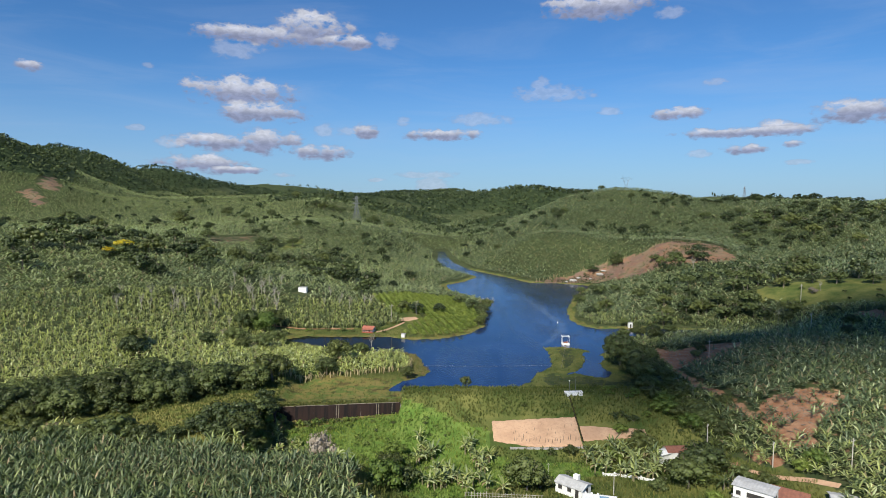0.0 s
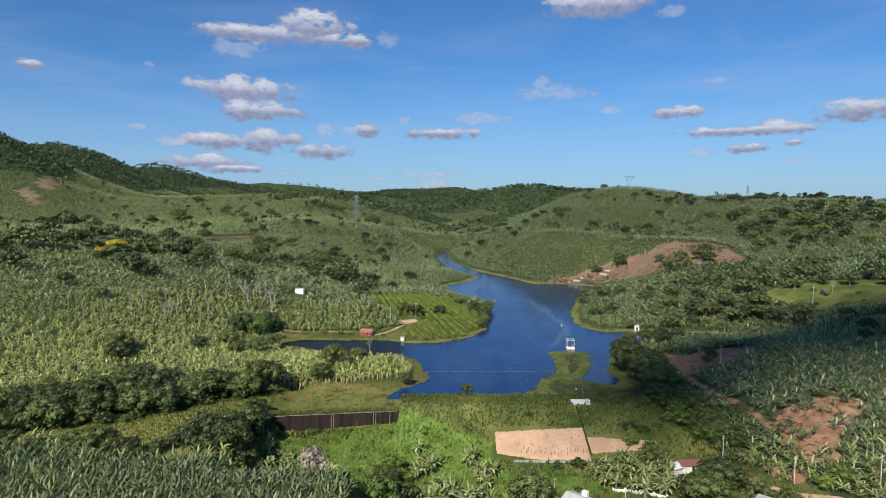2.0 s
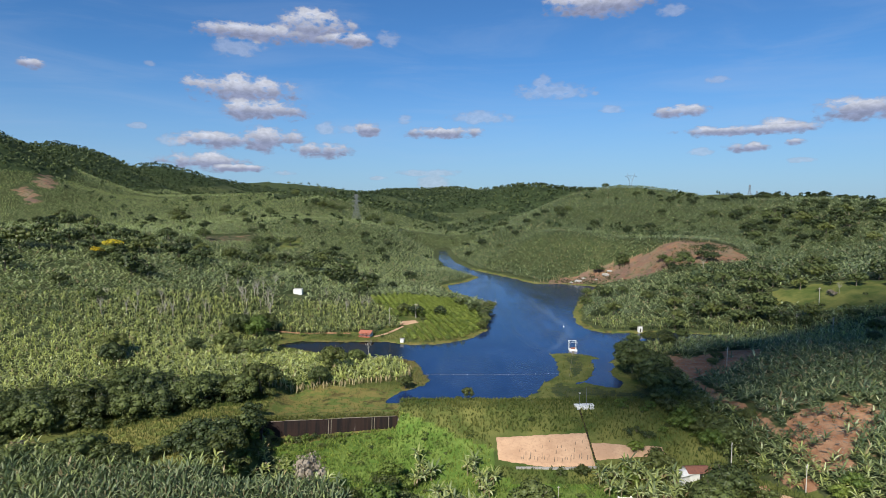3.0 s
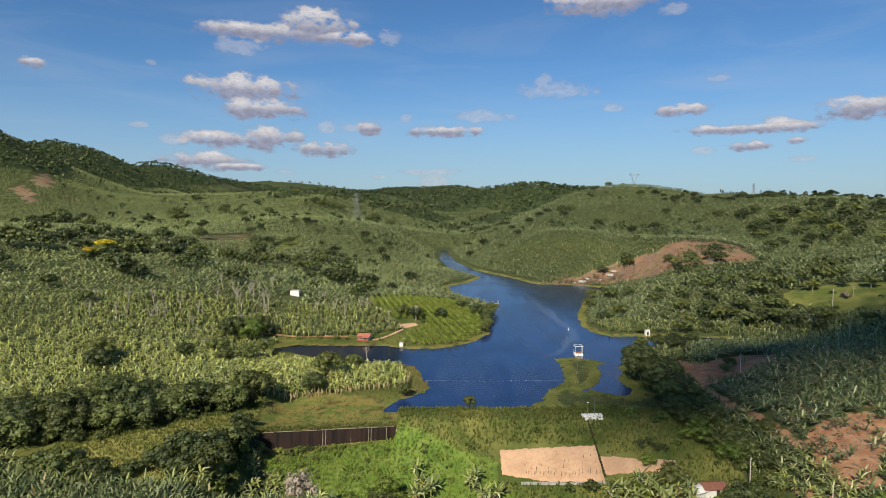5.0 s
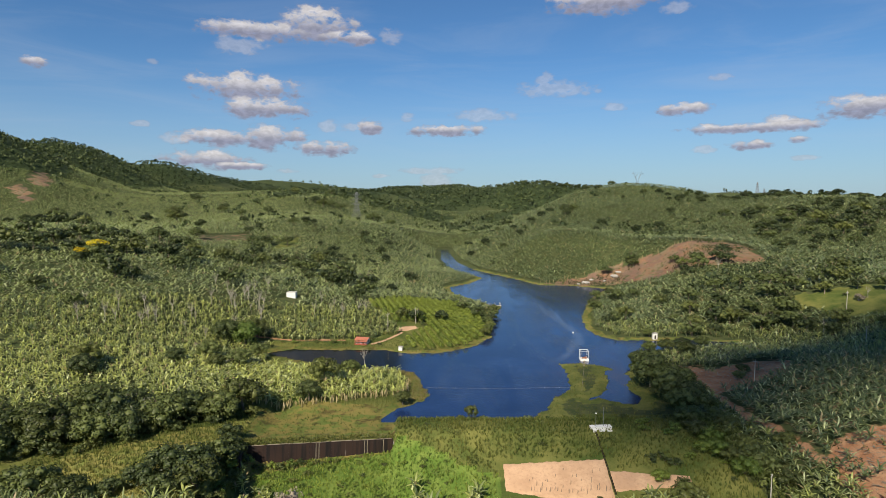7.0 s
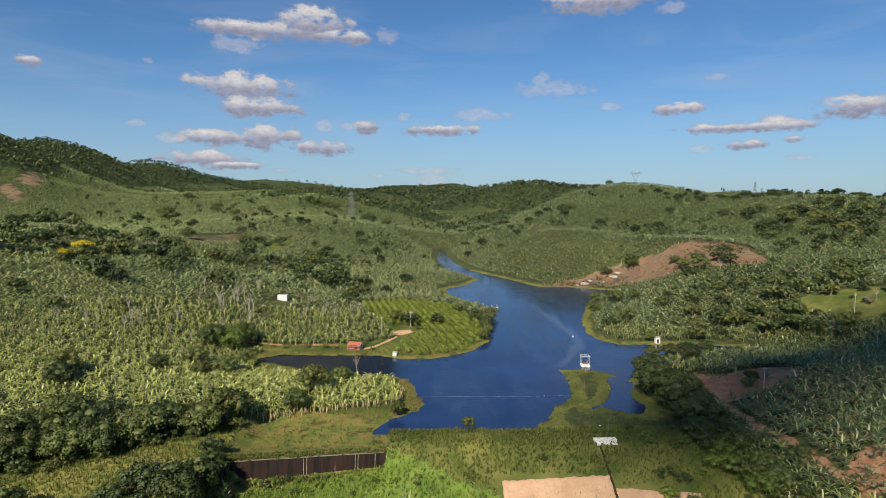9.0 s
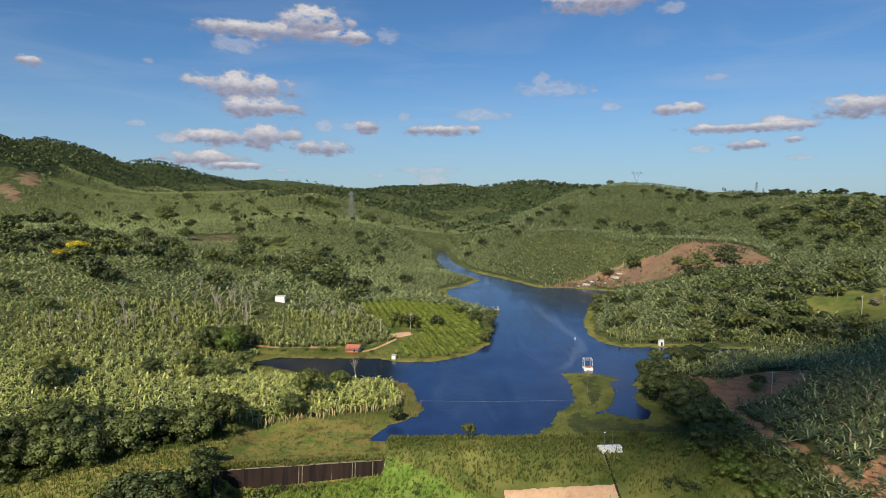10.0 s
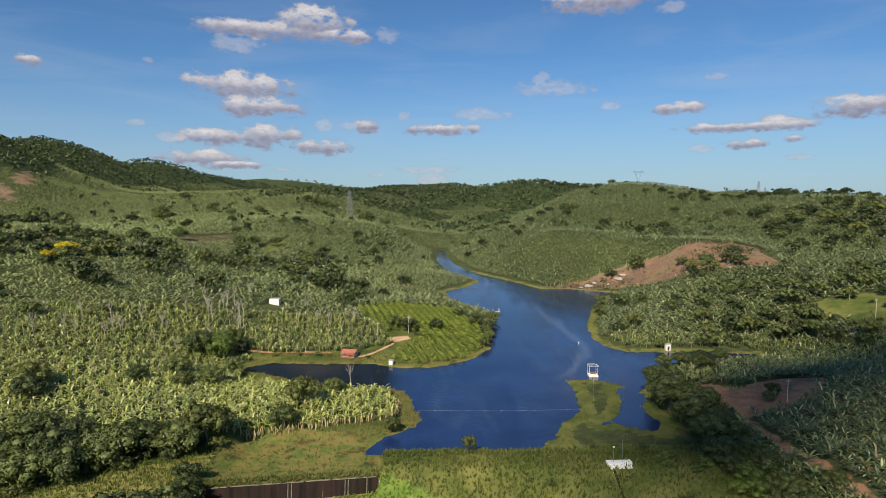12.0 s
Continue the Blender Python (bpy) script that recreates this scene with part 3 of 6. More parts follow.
GARDEN = [(-27, 212.5), (-20, 209), (-14.9, 210.5), (-13, 221), (-8, 229), (-10, 237), (-17.5, 237), (-21.5, 231), (-23, 224)]
FAR_PASTURE = [(-880, 2300), (-560, 2250), (-620, 3200), (-1080, 3200)]
RIDGE_LAWN = [(-450, 1040), (-612, 1410), (-588, 1520), (-590, 1740), (-530, 1600), (-540, 1440), (-490, 1200)]
DARK_FIELD = [(-168, 410), (-143, 446), (-129, 416), (-148, 380)]
HILL_LAWN = [(-115, 410), (-107, 446), (-102, 424), (-106, 388)]
SCAR = [(-446, 650), (-466, 697), (-460, 712), (-428, 672), (-414, 640), (-426, 630)]
LOW_SCAR = [(-433, 604), (-438, 633), (-417, 620), (-394, 594), (-394, 574), (-416, 590)]
RIDGE_WOOD = [(-600, 900), (-548, 858), (-500, 870), (-462, 930), (-470, 1060), (-510, 1230), (-590, 1500), (-700, 2200), (-1200, 2200), (-900, 1100), (-640, 900)]
EDGE_WOOD = [(-530, 690), (-492, 663), (-495, 703), (-560, 850), (-610, 930), (-760, 1000), (-700, 760)]
LUSH_PLOT = [(-37, 131), (-11, 137.5), (2, 131), (9, 128), (9, 121), (20, 119.5), (34, 119), (32, 113), (14, 112), (4, 104), (-6, 103), (-12, 109), (-22, 115), (-33, 122)]
RED_FIELD = [(60, 186), (95, 190), (122, 150), (98, 106), (70, 104), (63, 130)]
LANE_BANK = [(52.6, 114.5), (56.4, 113.5), (57.1, 108.5), (53.5, 107.5), (52.2, 110.5)]
CUT_BANK = [(59.9, 118.6), (62.4, 114.7), (63.5, 108.7), (61.6, 107.6), (59.7, 112.6)]
HAMLET = [(14, 96), (14, 112), (30, 113), (44, 106), (48, 112), (44, 122), (52, 122), (56, 112), (62, 108), (66, 96), (60, 88), (16, 88)]


def grid_line(stops):
    out = []
    for a, b, step in stops:
        out += list(np.arange(a, b, step))
    return np.array(out + [stops[-1][1]], float)


def make_ground():
    near = [(-4600, -1500, 240), (-1500, -600, 36), (-600, -240, 10), (-240, -72, 3.8), (-72, 92, 1.35), (92, 240, 3.8), (240, 600, 10), (600, 1500, 36), (1500, 4600, 240)]
    deep = [(-900, -50, 110), (-50, 70, 14), (70, 88, 2.5), (88, 214, 1.3), (214, 400, 3.0), (400, 820, 7), (820, 1700, 20), (1700, 4700, 80)]
    xs, ys = grid_line(near), grid_line(deep)
    x, y = [g.ravel() for g in np.meshgrid(xs, ys)]
    d = from_shore(x, y)
    z = ground(x, y)
    n, m = len(xs), len(ys)
    k = (np.arange(m - 1)[:, None] * n + np.arange(n - 1)[None]).ravel()
    quads = np.stack([k, k + 1, k + n + 1, k + n], 1)
    soil = np.zeros(len(x))
    for poly in (BARE_SLOPE, RED_TRACK, TRACK_DOWN, FAR_SOIL, LANE_BANK, CUT_BANK):
        soil = np.maximum(soil, within(poly, x, y) * (0.6 if poly is TRACK_DOWN else 0.78))
    soil = np.maximum(soil, 0.26 * within(HAMLET, x, y))
    soil = np.maximum(soil, 0.40 * within(RED_FIELD, x, y))
    strip = (np.abs(y - 218.0 - 0.02 * x + 1.2 * np.sin(x * 0.4)) < 1.5) & (x > -70) & (x < -34)
    soil = np.maximum(soil, strip * 0.62)
    lawn = np.maximum.reduce([within(p, x, y) * 1.0 for p in (BELOW_DAM, PASTURE, HOME_BANK, WOOD_EDGE, HAMLET, ORCHARD, HILL_LAWN, GARDEN)])
    lawn = np.maximum(lawn, 0.42 * within(RIDGE_LAWN, x, y))
    lawn = np.maximum(lawn, 0.42 * within(FAR_PASTURE, x, y))
    lawn = np.maximum(lawn, (x > -54) * (x < -8) * (y > 146) * (y < 204) * 0.9)
    lawn = np.maximum(lawn, (y < 86) * 0.6)
    lawn = np.maximum(lawn, (x > 20) * (x < 56) * (y > 149) * (y < 200) * (d > 0) * 0.34)
    lawn = np.maximum(lawn, (d > 0) * (d < 3.5) * (y < 420) * 0.8)
    dry = np.maximum(within(MEADOW, x, y) * 0.8, within(DARK_FIELD, x, y) * 0.3)
    wet = np.maximum(within(MARSH, x, y) * 1.0, (d > -1) * (d < 3.0) * (y < 420) * ((x < 20) | (y > 200)) * 0.85)
    wet = np.maximum(wet, (x > 20) * (x < 56) * (y > 149) * (y < 200) * (d < 14) * (d > -2) * 0.16)
    lush = within(LUSH_PLOT, x, y) * 0.75
    fallow = np.maximum.reduce([within(poly, x, y) * (0.62 if poly is CLEARING else 0.46 if poly is DARK_FIELD else 0.58) for poly in (CLEARING, SCAR, LOW_SCAR, DARK_FIELD)])
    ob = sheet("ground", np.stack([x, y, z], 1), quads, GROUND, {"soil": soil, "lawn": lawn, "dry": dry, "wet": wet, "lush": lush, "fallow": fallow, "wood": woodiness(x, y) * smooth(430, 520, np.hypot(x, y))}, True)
    tagged(ob, "rolling green farmland with bare orange earth patches", "ground", kind="structure")


def make_water():
    bm = fresh()
    ring = [bm.verts.new((x, y, 0)) for x, y in [(-60, 145), (100, 145), (100, 350), (60, 570), (-30, 570), (-30, 400), (-60, 215)]]
    bm.faces.new(ring)
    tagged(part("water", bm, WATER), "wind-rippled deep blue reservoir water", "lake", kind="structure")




# ---- plants: leaf by leaf ----
rng = np.random.default_rng(7)


def banana_leaf(length, wide, turn, start, bend, segs, folded):
    """A strap of a leaf that climbs, arches over and hangs; folded along its midrib where it is near."""
    s = np.linspace(0, 1, segs + 1)
    ang = start - bend * s
    step = length / segs
    out = np.concatenate([[0], np.cumsum(np.cos((ang[:-1] + ang[1:]) / 2) * step)]) + 0.08
    up = np.concatenate([[0], np.cumsum(np.sin((ang[:-1] + ang[1:]) / 2) * step)])
    w = wide * np.sin(np.pi * (0.10 + 0.84 * s)) ** 0.7 / 2 if segs > 1 else wide * np.array([0.30, 0.62])
    c, n = np.array([math.cos(turn), math.sin(turn)]), np.array([-math.sin(turn), math.cos(turn)])
    rows = []
    for side in ((-1, 0, 1) if folded else (-1, 1)):
        xy = out[:, None] * c + side * w[:, None] * n
        rows.append(np.column_stack([xy, up - (abs(side) * w * 0.45 if folded else 0)]))
    k = len(rows)
    pts = np.stack(rows, 1).reshape(-1, 3)
    quads = [[a * k + b, a * k + b + 1, (a + 1) * k + b + 1, (a + 1) * k + b] for a in range(segs) for b in range(k - 1)]
    return pts, np.array(quads)


def joined(pieces):
    pts, quads, at = [], [], 0
    for p, q in pieces:
        pts.append(p)
        quads.append(q + at)
        at += len(p)
    return np.concatenate(pts), np.concatenate(quads)


def stalk(r0, r1, tall, sides=4):
    a = np.arange(sides) * 2 * np.pi / sides
    ring = np.column_stack([np.cos(a), np.sin(a)])
    pts = np.concatenate([np.column_stack([ring * r0, np.zeros(sides) - 0.3]), np.column_stack([ring * r1, np.full(sides, tall)])])
    return pts, np.array([[k, (k + 1) % sides, sides + (k + 1) % sides, sides + k] for k in range(sides)])


def banana_crown(seed, leaves, segs, folded, base, upright=0.0):
    r = random.Random(seed)
    got = []
    for k in range(leaves):
        young = k / leaves
        p, q = banana_leaf((r.uniform(1.6, 2.4) if folded else r.uniform(1.4, 2.0)) * (0.75 + 0.35 * young), (r.uniform(0.34, 0.46) * (1 - 0.25 * upright) if folded else r.uniform(0.42, 0.58)) * (1.0 if segs > 1 else 1.1), k * 2.4 + r.uniform(-0.4, 0.4),
                           0.62 + (0.78 if folded else 0.66) * young + 0.32 * upright * (1 - young) + r.uniform(-0.18, 0.18), 1.75 - 0.85 * young - 0.75 * upright * (1 - 0.6 * young) + r.uniform(-0.3, 0.3), segs, folded)
        got.append((p + (0, 0, base - 0.5 * (1 - young)), q))
    return joined(got)


def scattered(name, protos, x, y, z, scale, tone, mat, label, category, tip=0.08):
    """One mesh of many plants of a few kinds, each turned, sized and tipped by chance."""
    pts, quads, tones, at = [], [], [], 0
    pick, turn = rng.integers(0, len(protos), len(x)), rng.uniform(0, 6.283, len(x))
    tx, ty = rng.normal(0, tip, len(x)), rng.normal(0, tip, len(x))
    for k, (p, q) in enumerate(protos):
        who = np.flatnonzero(pick == k)
        if not len(who):
            continue
        c, s = np.cos(turn[who])[:, None], np.sin(turn[who])[:, None]
        px, py, pz = p[None, :, 0], p[None, :, 1], p[None, :, 2]
        sc = scale[who][:, None]
        gx = (c * px - s * py + tx[who][:, None] * pz) * sc + x[who][:, None]
        gy = (s * px + c * py + ty[who][:, None] * pz) * sc + y[who][:, None]
        gz = pz * sc + z[who][:, None]
        pts.append(np.stack([gx, gy, gz], -1).reshape(-1, 3))
        quads.append((q[None] + (np.arange(len(who)) * len(p))[:, None, None] + at).reshape(-1, 4))
        tones.append(np.repeat(tone[who], len(p)))
        at += len(who) * len(p)
    ob = sheet(name, np.concatenate(pts), np.concatenate(quads), mat, {"tone": np.concatenate(tones)})
    return tagged(ob, label, category, kind="stuff")


def spread(x0, x1, y0, y1, gap):
    """A jittered grid of places."""
    x, y = np.meshgrid(np.arange(x0, x1, gap), np.arange(y0, y1, gap))
    x, y = x.ravel(), y.ravel()
    return x + rng.uniform(-0.42, 0.42, len(x)) * gap, y + rng.uniform(-0.42, 0.42, len(x)) * gap


def in_sight(x, y, wide=0.80):
    """Inside the wedge of country that the flight looks over."""
    return np.abs(x) < wide * y + 12


def blotch(x, y, size):
    return ripple(x + 0.6 * size * ripple(y, x, size * 0.7), y, size)


# trees and bushes by plan: x, y and crown radius
WOODLAND_LONE = [(-31, 169, 3.6), (-32, 157, 2.7), (-26, 179, 2.4), (-10.5, 158, 2.0), (-70, 208, 4.6), (-64, 208, 4.5), (-63, 216, 3.9), (-67, 187, 3.4), (-56, 180, 3.2),
                 (-61, 177, 2.5), (-72, 177, 2.5), (-56, 196, 2.7), (-89, 166, 3.6), (-86, 161, 3.1), (-53, 314, 6.0), (-37, 289, 5.5), (-37, 261, 3.5), (-75, 367, 4.9), (-78, 334, 4.5),
                 (-21, 344, 3.9), (-3, 243, 3.0), (-12, 238, 3.4), (-17, 240, 2.9), (6, 268, 3.0), (11, 256, 2.9), (14, 243, 2.3), (14, 232, 2.0), (15, 238, 2.1), (16, 250, 2.2), (15, 246, 1.8), (12.5, 226, 1.8), (17.5, 258, 2.4), (18.5, 266, 2.4), (-54, 299, 3.4), (-66, 301, 2.9)]
SLOPE_LEFT = [(-176, 294, 5.2), (-174, 271, 5.5), (-145, 290, 4.9), (-160, 351, 5.8), (-148, 344, 4.2), (-123, 395, 4.7), (-118, 408, 4.0), (-270, 608, 7.5),
              (-265, 544, 5.7), (-312, 499, 8), (-325, 512, 7), (-317, 772, 5.5), (-241, 656, 5.3), (-181, 620, 5.5), (-246, 676, 5.4), (-126, 246, 5.2), (-118, 243, 3.8), (-185, 267, 6.1),
              (-165, 231, 4.8), (-187, 256, 4.2), (-130, 298, 5.5), (-119, 299, 4.6), (-114, 324, 4.9), (-107, 351, 4.8), (-90, 340, 4.6), (-156, 299, 3.8), (-91, 275, 3.8), (-138, 220, 3.4),
              (-117, 207, 3.1), (-102, 218, 2.3), (-161, 278, 4.9)]
SLOPE_LEFT += [(-123, 493, 3.8), (-207, 832, 6.5), (-149, 688, 6.0), (-145, 752, 7.2), (-72, 588, 6.7), (-55, 584, 5.0), (-335, 529, 7.1), (-140, 310, 4.4), (-170, 322, 5.0), (-294, 473, 6.0), (-299, 504, 6.0), (-285, 488, 5.5), (-178, 290, 5.0), (-179, 311, 5.5), (-184, 333, 5.0), (-161, 329, 4.6), (-242, 550, 6.5), (-312, 755, 6.5),
               (-204, 609, 5.0), (-75, 331, 5.5), (-70, 327, 4.5), (-52, 303, 4.6), (-58, 306, 4.0), (-36, 276, 4.4), (-113, 372, 4.6), (-105, 323, 4.4), (-97, 332, 4.6), (-87, 256, 4.4),
               (-137, 257, 4.2), (-125, 247, 4.0), (-115, 272, 4.2), (-147, 302, 4.6), (-143, 346, 4.4), (-107, 415, 4.6), (-157, 393, 4.6), (-141, 443, 4.0), (-137, 671, 6.5), (-117, 663, 6.0), (-126, 668, 6.0),
               (-98, 318, 4.2), (-84, 352, 4.4), (-132, 330, 4.0), (-196, 300, 5.2)]
SHORE_RIGHT = [(53, 180, 4.2), (52, 161, 3.0), (55, 170, 3.7), (52, 152, 2.8), (54, 192, 2.3), (70, 198, 2.8), (83, 226, 3.1), (96, 237, 3.9), (103, 235, 3.9), (110, 241, 3.8),
               (121, 250, 3.7), (120, 234, 3.7), (117, 218, 3.3), (125, 215, 3.8), (132, 309, 4.1), (119, 310, 4.7), (101, 356, 3.8), (87, 353, 3.1), (117, 324, 2.9), (154, 251, 3.6),
               (150, 229, 3.4), (161, 233, 4.3), (159, 222, 3.1), (147, 249, 3.5), (83, 243, 1.9), (75, 290, 3.7), (62, 273, 2.6), (83, 292, 3.2)]
SHORE_RIGHT += [(86, 265, 3.2), (133, 202, 1.8), (117, 172, 2.0), (71, 168, 1.5), (108, 228, 3.2), (113, 232, 3.5), (68, 224.5, 2.0), (92, 228, 2.6), (100, 246, 3.0), (128, 258, 3.4),
                (62, 280, 2.4), (68, 300, 2.8), (140, 190, 2.4), (126, 184, 2.2), (148, 192, 2.8), (100, 235, 3.6), (107, 227, 3.6), (116, 224, 3.8), (112, 229, 3.2), (120, 209, 3.0), (91, 248, 3.6), (109, 268, 4.0), (126, 263, 4.0), (118, 266, 3.8),
                (132, 204, 2.2), (136, 240, 2.8), (145, 236, 2.6), (96, 262, 3.4), (104, 252, 3.6), (59, 242, 2.8), (67, 249, 3.4), (62, 246, 2.8), (120, 237, 4.0), (123, 247, 4.0), (131, 250, 4.0), (158, 267, 4.6), (149, 256, 4.2), (74, 172, 1.6), (79, 209, 2.4), (72, 206, 2.6), (66, 203, 2.6),
                (61, 203.5, 2.2), (123, 321, 3.6), (135, 319, 4.2), (117, 335, 2.8), (101, 352, 3.0), (130, 315, 3.4), (140, 252, 3.6), (134, 262, 3.8), (150, 262, 4.0), (88, 236, 2.6)]
HILL_RIGHT = [(208, 443, 5.5), (224, 458, 4.8), (220, 421, 5.8), (236, 433, 5.6), (230, 401, 5.7), (233, 387, 5.1), (257, 408, 5.5), (262, 393, 5.3), (283, 402, 6.0), (317, 438, 6.1),
              (200, 393, 4.2), (213, 383, 4.1), (250, 423, 4.6), (235, 362, 4.1), (232, 337, 3.9), (200, 463, 3.8), (93, 508, 5.8), (88, 551, 4.2), (42, 548, 3.1), (39, 455, 2.6),
              (140, 648, 4.5), (168, 652, 4.6), (100, 512, 4.5), (245, 380, 5.0), (270, 420, 5.5), (190, 380, 4.0), (215, 360, 4.2), (219, 412, 4.6), (238, 404, 5.0), (229, 374, 4.6), (204, 411, 4.4), (251, 387, 5.0), (244, 394, 4.6), (226, 426, 5.0)]
DAM_FOOT = [(48, 137, 2.5), (50, 135, 2.4), (52, 130, 2.6), (53, 127, 2.6), (57, 128, 2.6), (59, 124, 2.6), (64, 104, 1.8), (48, 142, 2.5),
            (50, 132, 2.4), (53, 146, 2.8), (56, 133, 2.4), (48.3, 109.5, 4.0), (15, 107.5, 3.5), (-11.5, 105.5, 4.4), (-7.2, 108, 3.2), (41, 123, 2.9), (47, 101, 1.7), (41, 109, 1.5), (35, 120, 1.7),
            (56, 152, 3.0), (55, 140, 2.6), (57, 160, 2.8),
            (50.5, 171, 4.6), (53, 166, 4.0), (51.5, 158.5, 3.9), (50.5, 151, 3.6), (54, 155, 3.4), (50, 143.5, 2.8), (57, 168, 3.5), (52, 175, 3.4),
            (26, 121.6, 1.6), (15, 110.5, 3.0), (17.6, 109, 2.6), (38, 126.8, 1.7), (56.5, 130, 2.8), (45, 107.3, 3.5), (47.4, 109.3, 3.2),
            (50.5, 110.6, 3.0), (48, 133, 1.6), (39.4, 107.2, 1.7), (63, 133, 2.2), (66.5, 104.4, 2.2), (44.4, 112.6, 2.3), (49, 115.5, 2.0), (54, 106.5, 2.2),
            (57.5, 104, 1.8), (-11, 111, 3.0), (-10.5, 119, 2.6), (-8.6, 115, 2.2), (22, 121.4, 1.2), (30, 121.8, 1.4), (34.6, 121.9, 1.5), (55, 145, 2.4)]
SCRUB_BUSHES = [(-42, 119, 3.0), (-47, 120, 2.7), (-40, 123, 3.0), (-40, 115, 2.8), (-39.5, 128, 2.2), (-44, 112, 2.3), (-63, 111, 3.0), (-58, 110, 2.3), (-54, 108, 1.7), (-68, 112, 2.5),
                (-75, 110, 2.2), (-82, 113, 2.4), (-49, 115, 2.4), (-41.5, 133, 2.0), (-52, 112, 1.8), (-88, 112, 2.6)]
DRY_BUSHES = [(-23.0, 106.5, 3.6), (-60, 184, 2.2), (-75, 198, 2.0), (-78, 115, 2.0), (139, 226, 2.2)]


def tuft_ball(r, centre, radius, count, size, squash=0.75):
    """Leaf cards over the skin of a lobe, leaning outwards."""
    pts, quads = [], []
    for k in range(count):
        v = Vector((r.gauss(0, 1), r.gauss(0, 1), r.gauss(0.25, 1)))
        v.normalize()
        p = Vector(centre) + Vector((v.x, v.y, v.z * squash)) * radius * r.uniform(0.84, 1.10)
        nrm = (v + Vector((r.gauss(0, 0.3), r.gauss(0, 0.3), r.gauss(0.2, 0.3)))).normalized()
        a = nrm.orthogonal().normalized()
        a.rotate(Matrix.Rotation(r.uniform(0, 6.28), 3, nrm))
        b = nrm.cross(a)
        w, h = size * r.uniform(0.6, 1.25), size * r.uniform(0.45, 0.95)
        n = len(pts)
        pts += [p - a * w, p - b * h * 0.9 + nrm * 0.12, p + a * w, p + b * h * 0.9 + nrm * 0.12]
        quads.append([n, n + 1, n + 2, n + 3])
    return np.array([tuple(p) for p in pts]), np.array(quads)


def inner_lobe(r, centre, radius, around):
    """The dense inside of a lobe: a small dented ball of twigs and leaves."""
    rings = around // 2
    pts = []
    for j in range(rings + 1):
        v = -1.35 + 2.75 * j / rings
        for k in range(around):
            a, d = 6.283 * k / around, radius * r.uniform(0.80, 1.0)
            pts.append((centre[0] + d * math.cos(v) * math.cos(a), centre[1] + d * math.cos(v) * math.sin(a), centre[2] + 0.75 * d * math.sin(v)))
    quads = [[j * around + k, j * around + (k + 1) % around, (j + 1) * around + (k + 1) % around, (j + 1) * around + k] for j in range(rings) for k in range(around)]
    return np.array(pts), np.array(quads)


def tree_crown(seed, lobes, cards, size, flat, spread_out=1.0):
    """Lobes round a crown of radius 4, base at height 0; uneven, with gaps between them."""
    r = random.Random(seed)
    got = []
    for k in range(lobes):
        a, d = k * 2.4 + r.uniform(-0.5, 0.5), 3.0 * math.sqrt((k + 0.3) / lobes) * spread_out
        rad = r.uniform(0.85, 1.55)
        top = flat * (1 - (d / 4.2) ** 2) + r.uniform(-0.5, 0.5)
        got.append(tuft_ball(r, (d * math.cos(a), d * math.sin(a), top), rad, cards, size))
        got.append(inner_lobe(r, (d * math.cos(a), d * math.sin(a), top), rad * 0.72, 8 if cards > 40 else 6))
        if k % 3 == 0:
            got.append(tuft_ball(r, (d * 0.75 * math.cos(a), d * 0.75 * math.sin(a), top * 0.35), rad * 1.1, cards // 2, size))
    return joined(got)


def limbs(name, seed, tall, mat, parent, thick=0.22, bare=False):
    r = random.Random(seed)
    bm = fresh()
    lean = Vector((r.uniform(-0.3, 0.3), r.uniform(-0.3, 0.3), 0))
    fork = Vector((0, 0, tall * 0.55)) + lean
    rod(bm, (0, 0, -0.6), fork, thick, thick * 0.72)
    for k in range(6 if bare else 5):
        a = k * 1.3 + r.uniform(-0.4, 0.4)
        out = r.uniform(1.2, 2.4) * (0.7 if bare else 1)
        tip = fork + Vector((out * math.cos(a), out * math.sin(a), tall * r.uniform(0.25, 0.6)))
        rod(bm, fork + (tip - fork) * 0.02, tip, thick * 0.5, thick * 0.18, 5)
        if bare:
            for j in range(4):
                mid = fork.lerp(tip, r.uniform(0.4, 0.95))
                rod(bm, mid, mid + Vector((r.uniform(-0.9, 0.9), r.uniform(-0.9, 0.9), r.uniform(0.3, 1.2))), thick * 0.2, thick * 0.06, 4)
    return part(name, bm, mat, parent)


FAR_AWAY = pose(0, 0, -400)
protos_used = []


def tree_kind(name, seed, leaf, label, tall=6.5, lobes=19, cards=100, size=0.225, flat=3.3):
    root = thing(name, FAR_AWAY, label, "tree", "trees of the valley")
    limbs("trunk", seed, tall * 0.75, BARK, root)
    p, q = tree_crown(seed, lobes, cards, size, flat)
    sheet("crown", p + (0, 0, tall * 0.24), q, leaf, parent=root)
    protos_used.append(root)
    return root


def bush_kind(name, seed, leaf, label, lobes=14, cards=66, size=0.24, flat=2.4, category="bush"):
    root = thing(name, FAR_AWAY, label, category, "bushes of the valley")
    bm = fresh()
    for k in range(4):
        rod(bm, (0.1 * k, 0, -0.3), (math.cos(k * 1.6) * 1.2, math.sin(k * 1.6) * 1.2, 1.5), 0.12, 0.04, 5)
    part("stem", bm, BARK, root)
    p, q = tree_crown(seed, lobes, cards, size, flat)
    sheet("crown", p + (0, 0, 0.7), q, leaf, parent=root)
    protos_used.append(root)
    return root


